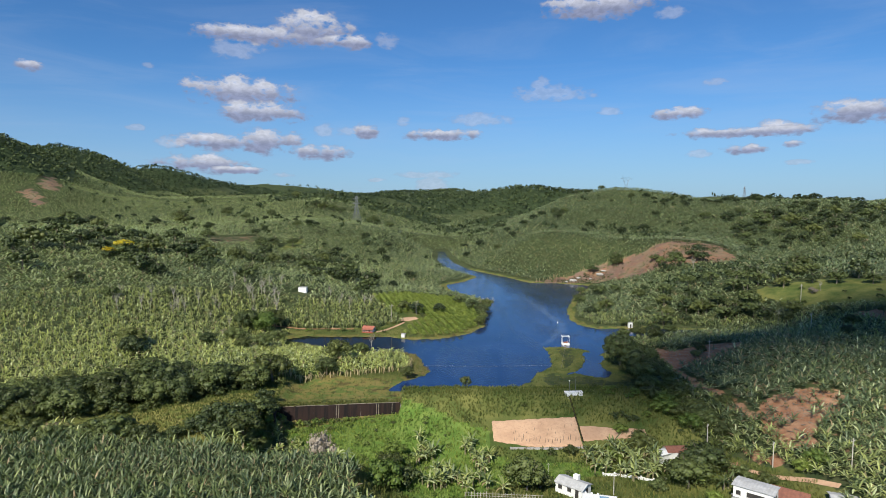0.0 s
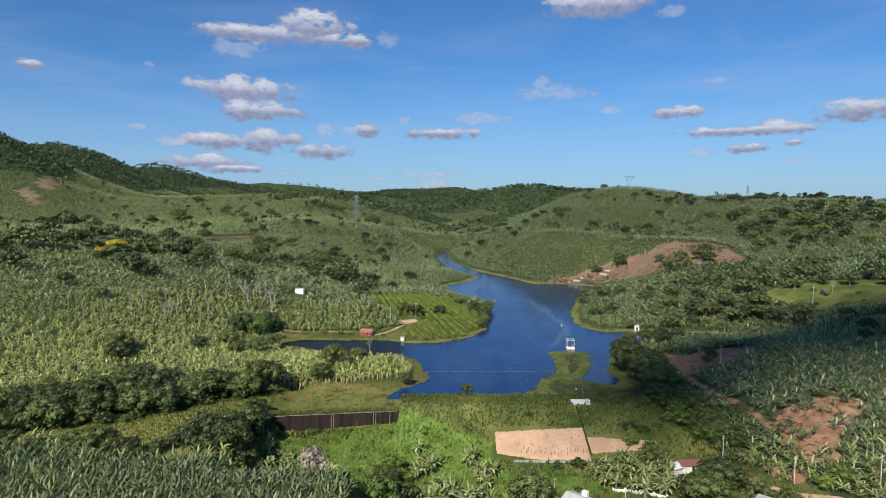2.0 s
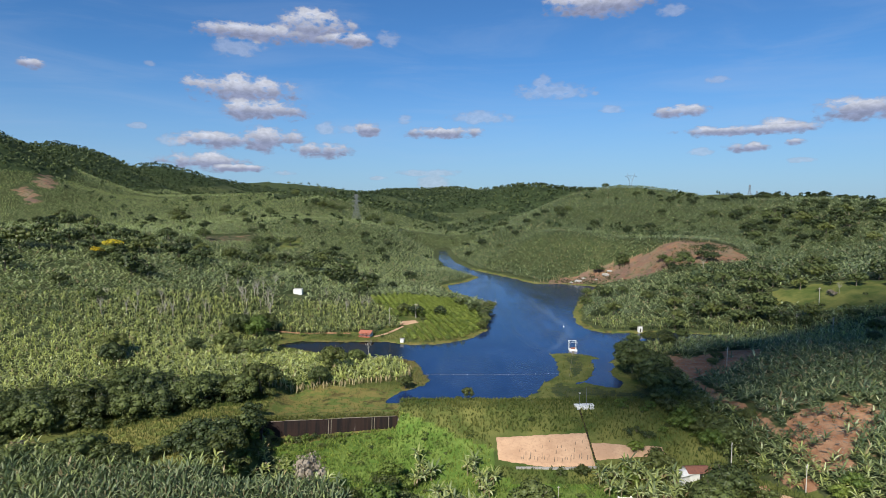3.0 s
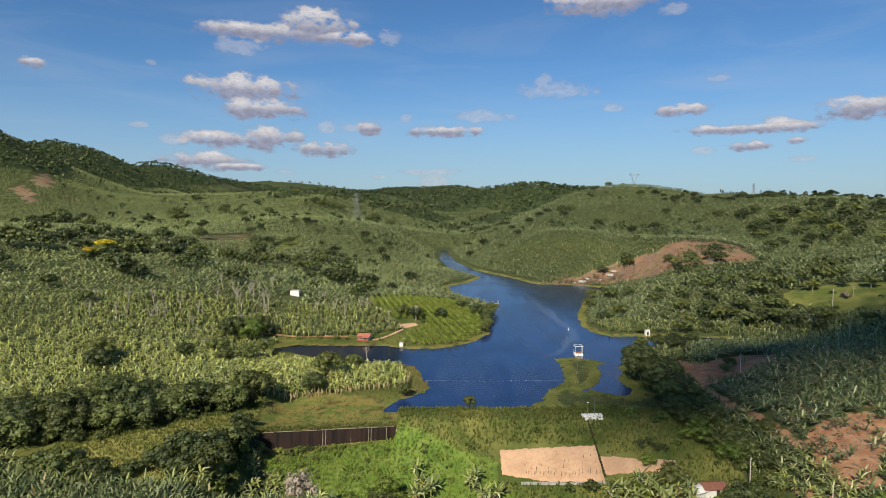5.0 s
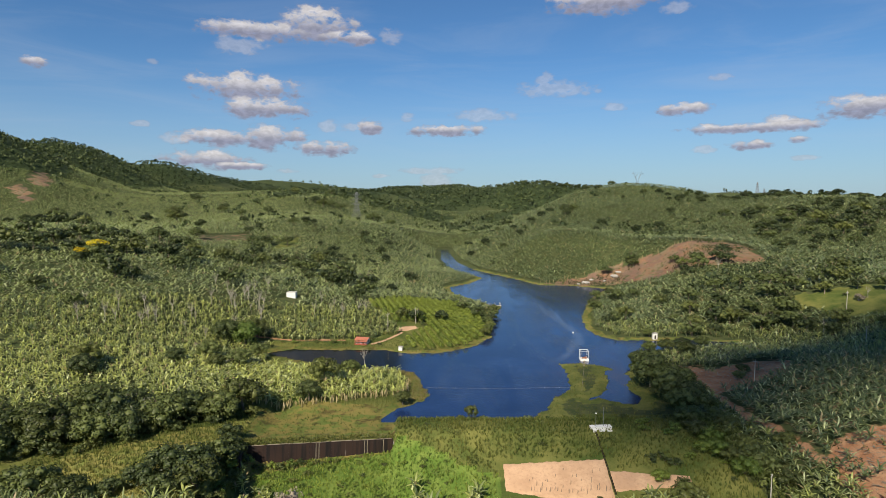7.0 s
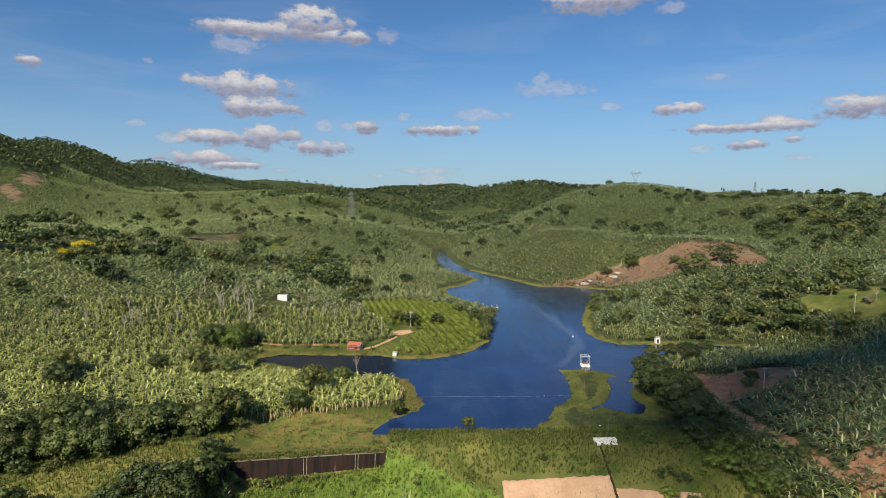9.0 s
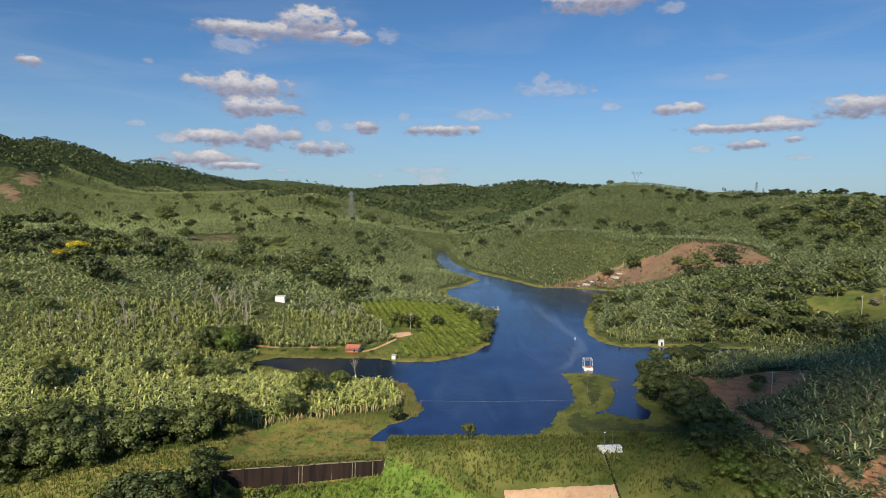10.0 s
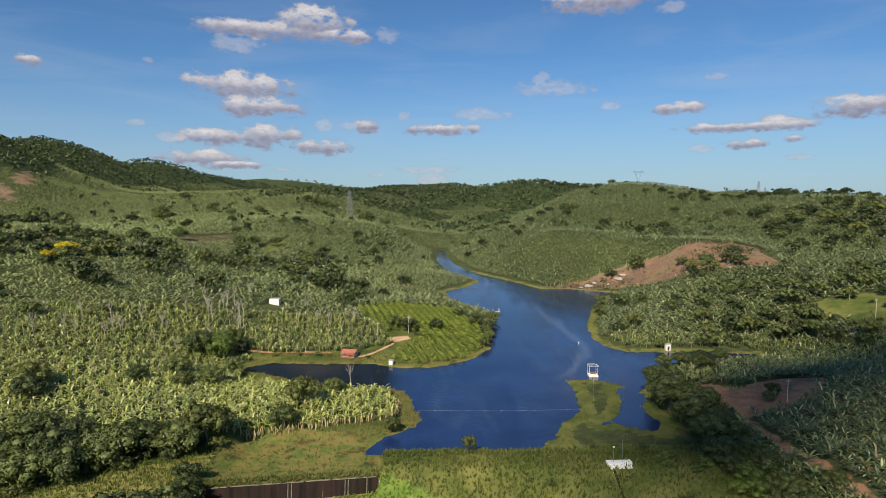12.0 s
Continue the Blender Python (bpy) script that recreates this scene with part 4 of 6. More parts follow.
DARK_TREES = [tree_kind("broadleaf_tree", s, LEAF_DARK, "dense dark green broadleaf tree with a domed crown") for s in (1, 2, 3)]
OLIVE_TREES = [tree_kind("broadleaf_tree", s, LEAF_OLIVE, "olive green spreading tree with a loose crown", 7.0, 18, 92) for s in (4, 5)]
FRESH_TREES = [tree_kind("broadleaf_tree", s, LEAF_FRESH, "bright green leafy tree among banana plants", 6.0) for s in (6, 7)]
GOLD_TREE = tree_kind("flowering_tree", 8, LEAF_DARK, "dark green tree with golden yellow blossom on top", 6.5)
r_gold = random.Random(18)
blossom = joined([tuft_ball(r_gold, (2.2 * math.cos(k * 2.4) * (k / 9) ** 0.5, 2.2 * math.sin(k * 2.4) * (k / 9) ** 0.5, 5.4 + 0.35 * (k % 3) - 0.09 * k), 1.3, 50, 0.27, 0.5) for k in range(9)])
sheet("blossom", *blossom, LEAF_GOLD, parent=GOLD_TREE)
BUSHES = [bush_kind("shrub", 11, LEAF_DARK, "dense dark green rounded shrub"), bush_kind("shrub", 12, LEAF_OLIVE, "olive green rounded shrub"), bush_kind("shrub", 13, LEAF_FRESH, "fresh green leafy shrub")]
SMALL_BUSHES = [bush_kind("shrub", 15, LEAF_DARK, "low dark green shrub in the grass", 6, 34, 0.34), bush_kind("shrub", 16, LEAF_OLIVE, "low olive green shrub in the grass", 6, 34, 0.34), bush_kind("shrub", 17, LEAF_FRESH, "low fresh green shrub in the grass", 6, 34, 0.34)]
DRY_KIND = bush_kind("withered_shrub", 14, LEAF_DRY, "grey-brown leafless withered shrub", 9, 60, 0.22)

FAR_TREES = [tree_kind("broadleaf_tree", s, m, t, 7.0, 13, 20, 0.42, 2.8) for s, m, t in ((21, LEAF_DEEP, "dark green rounded tree on the hillside"), (22, LEAF_DEEP, "dark green rounded tree on the hillside"),
             (23, LEAF_OLIVE, "olive green tree on the hillside"), (24, LEAF_FRESH, "bright green tree on the hillside"))]


def plant(root, x, y, r, squeeze=1.0, sink=0.0):
    if r < 1.8 and root in BUSHES:
        root = SMALL_BUSHES[BUSHES.index(root)]
    k = r / 4.0 * random.uniform(0.92, 1.08)
    z = height(x, y)
    copy_thing(root, Matrix.LocRotScale((x, y, z - sink), Euler((random.uniform(-0.05, 0.05), random.uniform(-0.05, 0.05), random.uniform(0, 6.28))), (k, k, k * squeeze)))


HILL_CROWNS = [joined([(tree_crown(s, 10, 16, 0.45, 2.8)[0] + (0, 0, 2.6), tree_crown(s, 10, 16, 0.45, 2.8)[1]), stalk(0.25, 0.15, 3.0)]) for s in (81, 82, 83)]


def plant_trees():
    for k, (x, y, r) in enumerate(WOODLAND_LONE + SLOPE_LEFT + SHORE_RIGHT + HILL_RIGHT):
        kinds = DARK_TREES if k % 3 else OLIVE_TREES
        if k % 11 == 5:
            kinds = FRESH_TREES
        if math.hypot(x, y) > 235:
            kinds = (FAR_TREES[:2], FAR_TREES[:2], FAR_TREES[2:3], FAR_TREES[:2], FAR_TREES[:2])[k % 5]
        plant(kinds[k % len(kinds)], x, y, r * 1.15, 1.0)
    for box_of, gap, bar in (((-340, -60, 270, 600), 14.0, 0.68), ((170, 350, 330, 560), 13.0, 0.0), ((60, 190, 250, 420), 17.0, 0.62), ((-120, -20, 290, 480), 16.0, 0.62), ((20, 160, 400, 640), 24.0, 0.3)):
        x, y = spread(*box_of, gap)
        ok = banana_ok(x, y) & (blotch(x, y, 30.0) + rng.normal(0, 0.35, len(x)) > bar) & in_sight(x, y, 0.76)
        if not ok.any():
            continue
        x, y = x[ok], y[ok]
        scattered("hillside_trees", HILL_CROWNS, x, y, ground(x, y), rng.uniform(0.5, 1.2, len(x)), np.clip(rng.normal(0.2, 0.22, len(x)), 0, 1), LEAF_MIX,
                  "rounded dark and olive trees dotted over the plantation slopes", "trees", 0.03)
    for x, y, r in ((-34, 213.5, 1.0), (-37.5, 214.2, 1.3), (-43, 214.4, 1.1), (-50, 213.6, 1.2), (-54, 214.0, 0.8), (-22.5, 212.5, 0.9), (-21, 226.5, 1.1), (-12.0, 213.0, 0.9), (-25.5, 218.0, 0.7), (-9.5, 234.5, 1.3)):
        plant(BUSHES[int(-x) % 3], x, y, r)
    plant(GOLD_TREE, -148, 272, 5.4, 1.0)
    plant(GOLD_TREE, -151, 266, 4.2, 0.95)
    x, y = spread(-108, -38, 110, 155, 5.3)
    for px, py in zip(x, y):
        if within(WOOD, px, py):
            kinds = random.choice((DARK_TREES, DARK_TREES, DARK_TREES, OLIVE_TREES))
            plant(random.choice(kinds), px, py, random.uniform(3.6, 5.2), random.uniform(0.85, 1.1), 0.9)
    for k, (x, y, r) in enumerate(DAM_FOOT):
        plant(BUSHES[(1, 2, 1, 2, 0)[k % 5]] if r < 3.4 else DARK_TREES[k % 3], x, y, r * 1.15) if x > -9 else plant(BUSHES[1 + k % 2], x, y, r * 1.05)
    for k, (x, y, r) in enumerate(SCRUB_BUSHES):
        plant(BUSHES[(0, 0, 0, 1)[k % 4]], x, y, r * 1.45, 1.0)
    front = [(-41, 145), (-51, 138.5), (-60, 130), (-66, 126), (-78, 122), (-92, 118), (-104, 117)]
    for (ax, ay), (bx, by) in zip(front, front[1:]):
        for k in range(3):
            u = k / 3
            plant(BUSHES[(0, 0, 1)[(k + int(-ax)) % 3]], ax + (bx - ax) * u + random.uniform(-0.8, 0.8), ay + (by - ay) * u + random.uniform(-0.8, 0.8), random.uniform(1.3, 2.4))
    for x, y, r in ((133, 221, 1.2), (137, 214, 1.4), (143, 211, 1.0), (128, 224, 1.5), (146, 218, 1.1), (150, 206, 1.6), (139, 233, 1.2), (126, 231, 1.6), (155, 213, 1.2)):
        plant(BUSHES[int(x) % 2], x, y, r)
    x, y = spread(-36, 30, 104, 136, 4.4)
    for px, py in zip(x, y):
        if within(LUSH_PLOT, px, py) and random.random() < 0.55:
            plant(BUSHES[(2, 2, 0, 1)[int(px * 3 + py) % 4]], px, py, random.uniform(0.5, 1.3), 0.8)
    for k in range(14):
        py = 106.5 + 1.7 * k
        plant(BUSHES[(0, 0, 1, 2)[k % 4]], -38.4 + random.uniform(-0.7, 0.9), py, random.uniform(1.3, 2.1), 1.0, 0.5)
    for x, y, r in DRY_BUSHES:
        plant(DRY_KIND, x, y, r, 1.5 if y < 114 else 1.0)
    x, y = spread(34, 54, 130, 150, 2.6)
    for px, py in zip(x, y):
        if random.random() < (px - 30) / 24 and from_shore(px, py) > 1:
            plant(BUSHES[(0, 1, 2)[int(px + py) % 3]], px, py, random.uniform(0.8, 1.7), 0.8)
    x, y = spread(-60, 62, 96, 152, 6.0)
    for px, py in zip(x, y):
        if within(BELOW_DAM, px, py) and not within(HAMLET, px, py) and from_shore(px, py) > 3 and not (8 < px < 46 and 121 < py < 133) and random.random() < 0.3:
            plant(random.choice(BUSHES), px, py, random.uniform(0.4, 1.0), 0.7)


def bare_trees():
    """Leafless bleached trees that stand over the banana fields."""
    root = thing("dead_tree", FAR_AWAY, "leafless bleached grey dead tree", "tree", "dead trees")
    limbs("trunk", 31, 5.0, DEAD_WOOD, root, 0.11, True)
    other = thing("dead_tree", FAR_AWAY, "leafless bleached grey dead tree", "tree", "dead trees")
    limbs("trunk", 32, 6.0, DEAD_WOOD, other, 0.10, True)
    protos_used.extend((root, other))
    spots = [(-62, 237), (-64, 233), (-78, 235), (-75, 240), (-66, 230), (-83, 216), (-85, 218), (-92, 207), (-95, 208), (-102, 198), (-43, 239), (-100, 199), (-73, 238), (-59, 235),
             (-70, 232), (-80, 238), (-67, 236), (-61, 231), (-24, 191.5), (-58, 136), (-66, 134), (-72, 128), (-109, 196), (-84, 232), (-57, 240), (124, 300), (119, 212), (142, 226)]
    spots += [(random.gauss(-66, 9), random.gauss(238, 7)) for _ in range(22)] + [(random.gauss(-96, 9), random.gauss(207, 7)) for _ in range(9)] + [(random.gauss(-40, 5), random.gauss(240, 4)) for _ in range(5)]
    spots = [(x, y) for x, y in spots if not (-66 < x < -53 and 228 < y < 254)]
    for k, (x, y) in enumerate(spots):
        copy_thing((root, other)[k % 2], Matrix.LocRotScale((x, y, height(x, y)), Euler((0, 0, k * 1.7)), (random.uniform(0.7, 1.1),) * 3))


NO_BANANA = (CLEARING, BARE_SLOPE, RED_TRACK, TRACK_DOWN, PASTURE, FAR_SOIL, WOOD, SCRUB, MEADOW, WOOD_EDGE, MARSH, BELOW_DAM, ORCHARD, HOME_BANK, HAMLET, DARK_FIELD, HILL_LAWN, SCAR, LOW_SCAR)


def banana_ok(x, y):
    ok = in_sight(x, y) & (from_shore(x, y) > 4.5)
    thin = rng.uniform(0, 1, len(x)) < 0.16
    for poly in NO_BANANA:
        ok &= ~within(poly, x, y) | (thin if poly is BARE_SLOPE else thin & (np.sin(x * 3.1 + y) > 0.4) if poly is RED_TRACK else False)
    ok &= ~((x > -64.5) & (x < -57) & (y > 243) & (y < 256))
    isle = within(ISLE_FIELD, x, y)
    ok &= isle | ~((x > -52) & (x < -8) & (y > 146) & (y < 202))
    ok &= ~((x > 16) & (x < 57) & (y > 144) & (y < 200))
    return ok


def field_tone(x, y):
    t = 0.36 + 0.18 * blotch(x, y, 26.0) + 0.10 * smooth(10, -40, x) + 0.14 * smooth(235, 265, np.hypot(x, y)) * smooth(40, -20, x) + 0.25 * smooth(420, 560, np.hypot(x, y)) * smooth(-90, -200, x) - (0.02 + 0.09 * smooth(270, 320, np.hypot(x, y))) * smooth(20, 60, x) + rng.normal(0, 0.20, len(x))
    # the red field's darker tone puts part of the cloud shade into the leaves
    t = t + 0.38 * within(ISLE_FIELD, x, y) + 0.30 * within(LOWER_FIELD, x, y) - 0.16 * within(NEAR_FIELD, x, y) - 0.30 * within(RED_FIELD, x, y)
    return np.clip(t, 0, 1)


CROWNS_NEAR = [banana_crown(s, 11, 4, True, 2.1) for s in range(40, 45)]
CROWNS_YOUNG = [banana_crown(s, 10, 3, True, 1.5, 0.75) for s in range(45, 50)]
CROWNS_MID = [joined([banana_crown(s, 9, 2, False, 1.9), stalk(0.16, 0.10, 2.0, 3)]) for s in range(50, 58)]
CROWNS_FAR = [joined([banana_crown(s, 5, 1, False, 1.8)]) for s in range(60, 68)]
CROWNS_DIM = [banana_crown(s, 4, 1, False, 1.7) for s in range(70, 78)]


def lone_bananas():
    """The plants nearest to the flight stand singly."""
    kinds = []
    for k, (p, q) in enumerate(CROWNS_YOUNG):
        root = thing("banana_plant", FAR_AWAY, "banana plant with long arching green leaves", "banana plant", "banana plants")
        sp, sq = stalk(0.17, 0.11, 2.2, 6)
        sheet("pseudostem", sp, sq, BANANA_STEM, parent=root)
        sheet("leaf_crown", p, q, BANANA_YOUNG, {"tone": np.full(len(p), 0.04 + 0.07 * k)}, parent=root)
        protos_used.append(root)
        kinds.append(root)
    pale = []
    for k, (p, q) in enumerate(CROWNS_NEAR[:3]):
        root = thing("banana_plant", FAR_AWAY, "tall banana plant with pale yellow-green leaves below the dam", "banana plant", "banana plants")
        sp, sq = stalk(0.17, 0.11, 2.2, 6)
        sheet("pseudostem", sp, sq, BANANA_STEM, parent=root)
        sheet("leaf_crown", p, q, BANANA, {"tone": np.full(len(p), 0.34 + 0.14 * k)}, parent=root)
        protos_used.append(root)
        pale.append(root)
    spots = [(-5, 122), (-3, 120), (-6, 117), (-2, 112), (4, 122), (5, 122), (8, 119), (7, 115), (1, 110), (-1, 107), (3, 108), (5, 109), (-3, 107), (8, 108), (30, 119), (32, 120), (33, 118),
             (36, 120), (38, 119), (38, 116), (41, 120), (42, 119), (34, 113), (36, 111), (39, 112), (41, 113), (31, 115), (35, 122), (-4, 119), (6, 117), (0, 108), (37, 114)]
    spots += [(x + random.gauss(0, 1.1), y + random.gauss(0, 1.1)) for x, y in spots * 2]
    lot = len(spots)
    spots += [(50.5, 103.5), (51.6, 104.6)]
    x, y = spread(-58, -14, 96, 108, 1.15)
    ok = within(NEAR_FIELD, x, y)
    spots += list(zip(x[ok], y[ok]))[:290]
    for k, (px, py) in enumerate(spots):
        s = random.uniform(0.7, 1.0) * (1.1 if k < lot else 1)
        copy_thing(pale[k % 3] if k < lot else kinds[k % 5], Matrix.LocRotScale((px, py, height(px, py)), Euler((random.uniform(-0.1, 0.1), random.uniform(-0.1, 0.1), random.uniform(0, 6.28))), (s, s, s)))
    return np.array(spots)


def banana_fields():
    taken = lone_bananas()
    for name, protos, gap, zone, size, box_of in (
            ("banana_grove", CROWNS_MID, 1.62, (0, 250), (0.56, 0.86), (-215, 215, 80, 255)),
            ("banana_grove", CROWNS_FAR, 1.95, (250, 470), (0.6, 0.92), (-390, 390, 120, 475)),
            ("banana_grove", CROWNS_DIM[:4], 4.2, (830, 1150), (1.0, 1.6), (-720, -150, 500, 1155)),
            ("banana_grove", CROWNS_DIM, 2.7, (470, 850), (0.75, 1.15), (-660, 640, 250, 855))):
        x, y = spread(*box_of, gap)
        d = np.hypot(x, y)
        ok = banana_ok(x, y) & (d >= zone[0]) & (d < zone[1]) & (ripple(x, y, 15.0) + rng.normal(0, 0.3, len(x)) < 0.95)
        if zone[0] > 400:
            ok &= woodiness(x, y) < 0.5
        if zone[0] == 0:
            near = np.min(np.hypot(x[:, None] - taken[None, :, 0], y[:, None] - taken[None, :, 1]), axis=1)
            ok &= (near > 1.1) & ~within(NEAR_FIELD, x, y) & ~((x > 60) & (y < 186) & (x < 122))
        x, y = x[ok], y[ok]
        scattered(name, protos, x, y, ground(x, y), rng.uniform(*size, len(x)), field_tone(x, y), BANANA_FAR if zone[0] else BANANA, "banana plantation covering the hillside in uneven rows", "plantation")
    x, y = spread(60, 122, 84, 186, 1.45)
    ok = banana_ok(x, y) & in_sight(x, y)
    x, y = x[ok], y[ok]
    scattered("banana_grove", [banana_crown(s, 11, 3, True, 1.8, 0.35) for s in range(80, 85)], x, y, ground(x, y), rng.uniform(0.55, 0.88, len(x)), np.clip(field_tone(x, y) + 0.12 * (y < 120), 0, 1), BANANA, "banana plants crowding the slope above the houses", "plantation")
    x, y = spread(-105, -13, 84, 114, 1.28)
    near = np.min(np.hypot(x[:, None] - taken[None, :, 0], y[:, None] - taken[None, :, 1]), axis=1)
    ok = within(NEAR_FIELD, x, y) & in_sight(x, y) & (near > 0.9)
    x, y = x[ok], y[ok]
    # the lit far edge of the field is painted in by a lighter leaf tone
    scattered("banana_grove", CROWNS_YOUNG, x, y, ground(x, y), rng.uniform(0.68, 0.98, len(x)), np.clip(field_tone(x, y) + 0.7 * smooth(104.5, 109, y) * (x > -58), 0, 1), BANANA_YOUNG, "dense young banana plants with upright grey-green leaves", "plantation")


def dry_skirts():
    """Pale stems and hanging dry leaves where the banana field of the point ends."""
    hang = [joined([stalk(0.13, 0.09, 1.7, 5)] + [(p + (0, 0, 1.5), q) for p, q in (banana_leaf(1.1, 0.26, k * 2.1 + s, -0.5, 1.0, 2, False) for k in range(4))]) for s in (0.2, 1.1, 2.3)]
    line = [(-48, 152.5), (-40, 152.2), (-30, 156.2), (-20, 161.2), (-10.5, 164.2), (-10.5, 172)]
    pts = []
    for (ax, ay), (bx, by) in zip(line, line[1:]):
        n = int(math.hypot(bx - ax, by - ay) / 0.75)
        pts += [(ax + (bx - ax) * k / n + random.gauss(0, 0.35), ay + (by - ay) * k / n + random.gauss(0, 0.45)) for k in range(n)]
    x, y = np.array(pts).T
    scattered("dry_stems", hang, x, y, ground(x, y), rng.uniform(0.75, 1.15, len(x)), rng.uniform(0.1, 0.9, len(x)), LEAF_STRAW, "straw-coloured banana stems with hanging dry leaves", "stems")


def woodiness(x, y):
    """Where the far hills carry woodland instead of plantation."""
    far = np.hypot(x, y)
    w = smooth(640, 860, far) + 0.55 * blotch(x, y, 60.0) * smooth(350, 600, far)
    w = w - 1.1 * smooth(-180, -330, x) + 0.55 * smooth(1150, 1400, far) + 0.5 * smooth(0.2, 0.7, blotch(x, y, 45.0)) * smooth(-200, -300, x)
    w = w + 0.8 * smooth(74, 92, ground(x, y)) * (x < -350) + 2.0 * within(RIDGE_WOOD, x, y) + (0.55 + 0.5 * blotch(x, y, 24.0)) * within(EDGE_WOOD, x, y) + 0.8 * np.exp(-((x - 22) / 52) ** 2 - ((y - 660) / 120) ** 2)
    w = w - 0.95 * smooth(170, 260, x) * (1 - smooth(880, 1000, y)) + 0.6 * np.exp(-((x - 265) / 60) ** 2 - ((y - 470) / 70) ** 2)
    w = w - 0.5 * np.exp(-((x + 130) / 110) ** 2 - ((y - 640) / 160) ** 2)
    w = w - 0.8 * np.exp(-((x - 170) / 130) ** 2 - ((y - 620) / 120) ** 2)
    w = w - 0.75 * smooth(0.15, 0.55, blotch(x, y, 33.0)) * smooth(-230, -150, x) * (1 - smooth(1050, 1250, far))
    return np.clip(w * (1 - 0.85 * within(RIDGE_LAWN, x, y)), 0, 1)


def far_woods():
    """Woodland of the far hills and the mountain, crown by crown."""
    r = random.Random(90)
    clumps = []
    for k in range(7):
        got = [tuft_ball(r, (r.uniform(-1.4, 1.4), r.uniform(-1.4, 1.4), 2.6 + r.uniform(-0.6, 1.0)), 1.7, 3, 1.3) for _ in range(3)]
        clumps.append(joined(got))
    x, y = spread(-900, 640, 430, 1500, 8.4)
    d = np.hypot(x, y)
    ok = in_sight(x, y) & (d > 430) & (from_shore(x, y) > 6) & (rng.uniform(0, 1, len(x)) < woodiness(x, y) + 0.04)
    ok &= ~within(SCAR, x, y) & ~within(LOW_SCAR, x, y) & ~within(DARK_FIELD, x, y)
    x, y = x[ok], y[ok]
    # woods on the left take the haze-lightened leaf, those on the right the dark one
    for side, leaf in ((x < 150, LEAF_FAR), (x >= 150, LEAF_MIX)):
        px, py = x[side], y[side]
        scattered("far_woodland", clumps, px, py, ground(px, py) - 0.4, rng.uniform(0.6, 1.7, len(px)), np.clip(0.30 + 0.22 * blotch(px, py, 55.0) + rng.normal(0, 0.12, len(px)), 0, 1),
                  leaf, "dark green woodland on the far hills", "woodland", 0.02)
    x, y = spread(-1500, -380, 1480, 2500, 19.0)
    ok = in_sight(x, y) & (x > -0.72 * y) & ~(within(FAR_PASTURE, x, y) & (blotch(x, y, 70.0) > -0.25)) & ~within(RIDGE_LAWN, x, y)
    x, y = x[ok], y[ok]
    scattered("far_woodland", clumps[3:], x, y, ground(x, y) - 0.6, rng.uniform(1.4, 2.6, len(x)), np.clip(0.16 + 0.2 * blotch(x, y, 80.0), 0, 1), LEAF_FAR, "dark green woodland along the distant ridge", "woodland", 0.02)
    x, y = spread(-2600, 1900, 1500, 4200, 60)
    ok = in_sight(x, y) & ((y > 2500) | (x > -380)) & ~within(FAR_PASTURE, x, y)
    x, y = x[ok], y[ok]
    # lighter tone on the farthest woods paints in the haze
    scattered("far_woodland", clumps[:3], x, y, ground(x, y) - 1, rng.uniform(1.8, 4.0, len(x)), np.clip(0.6 + 0.3 * blotch(x, y, 200.0), 0, 1), LEAF_FAR,
              "green woods on the farthest hills, haze put into the leaf tone", "woodland", 0.02)


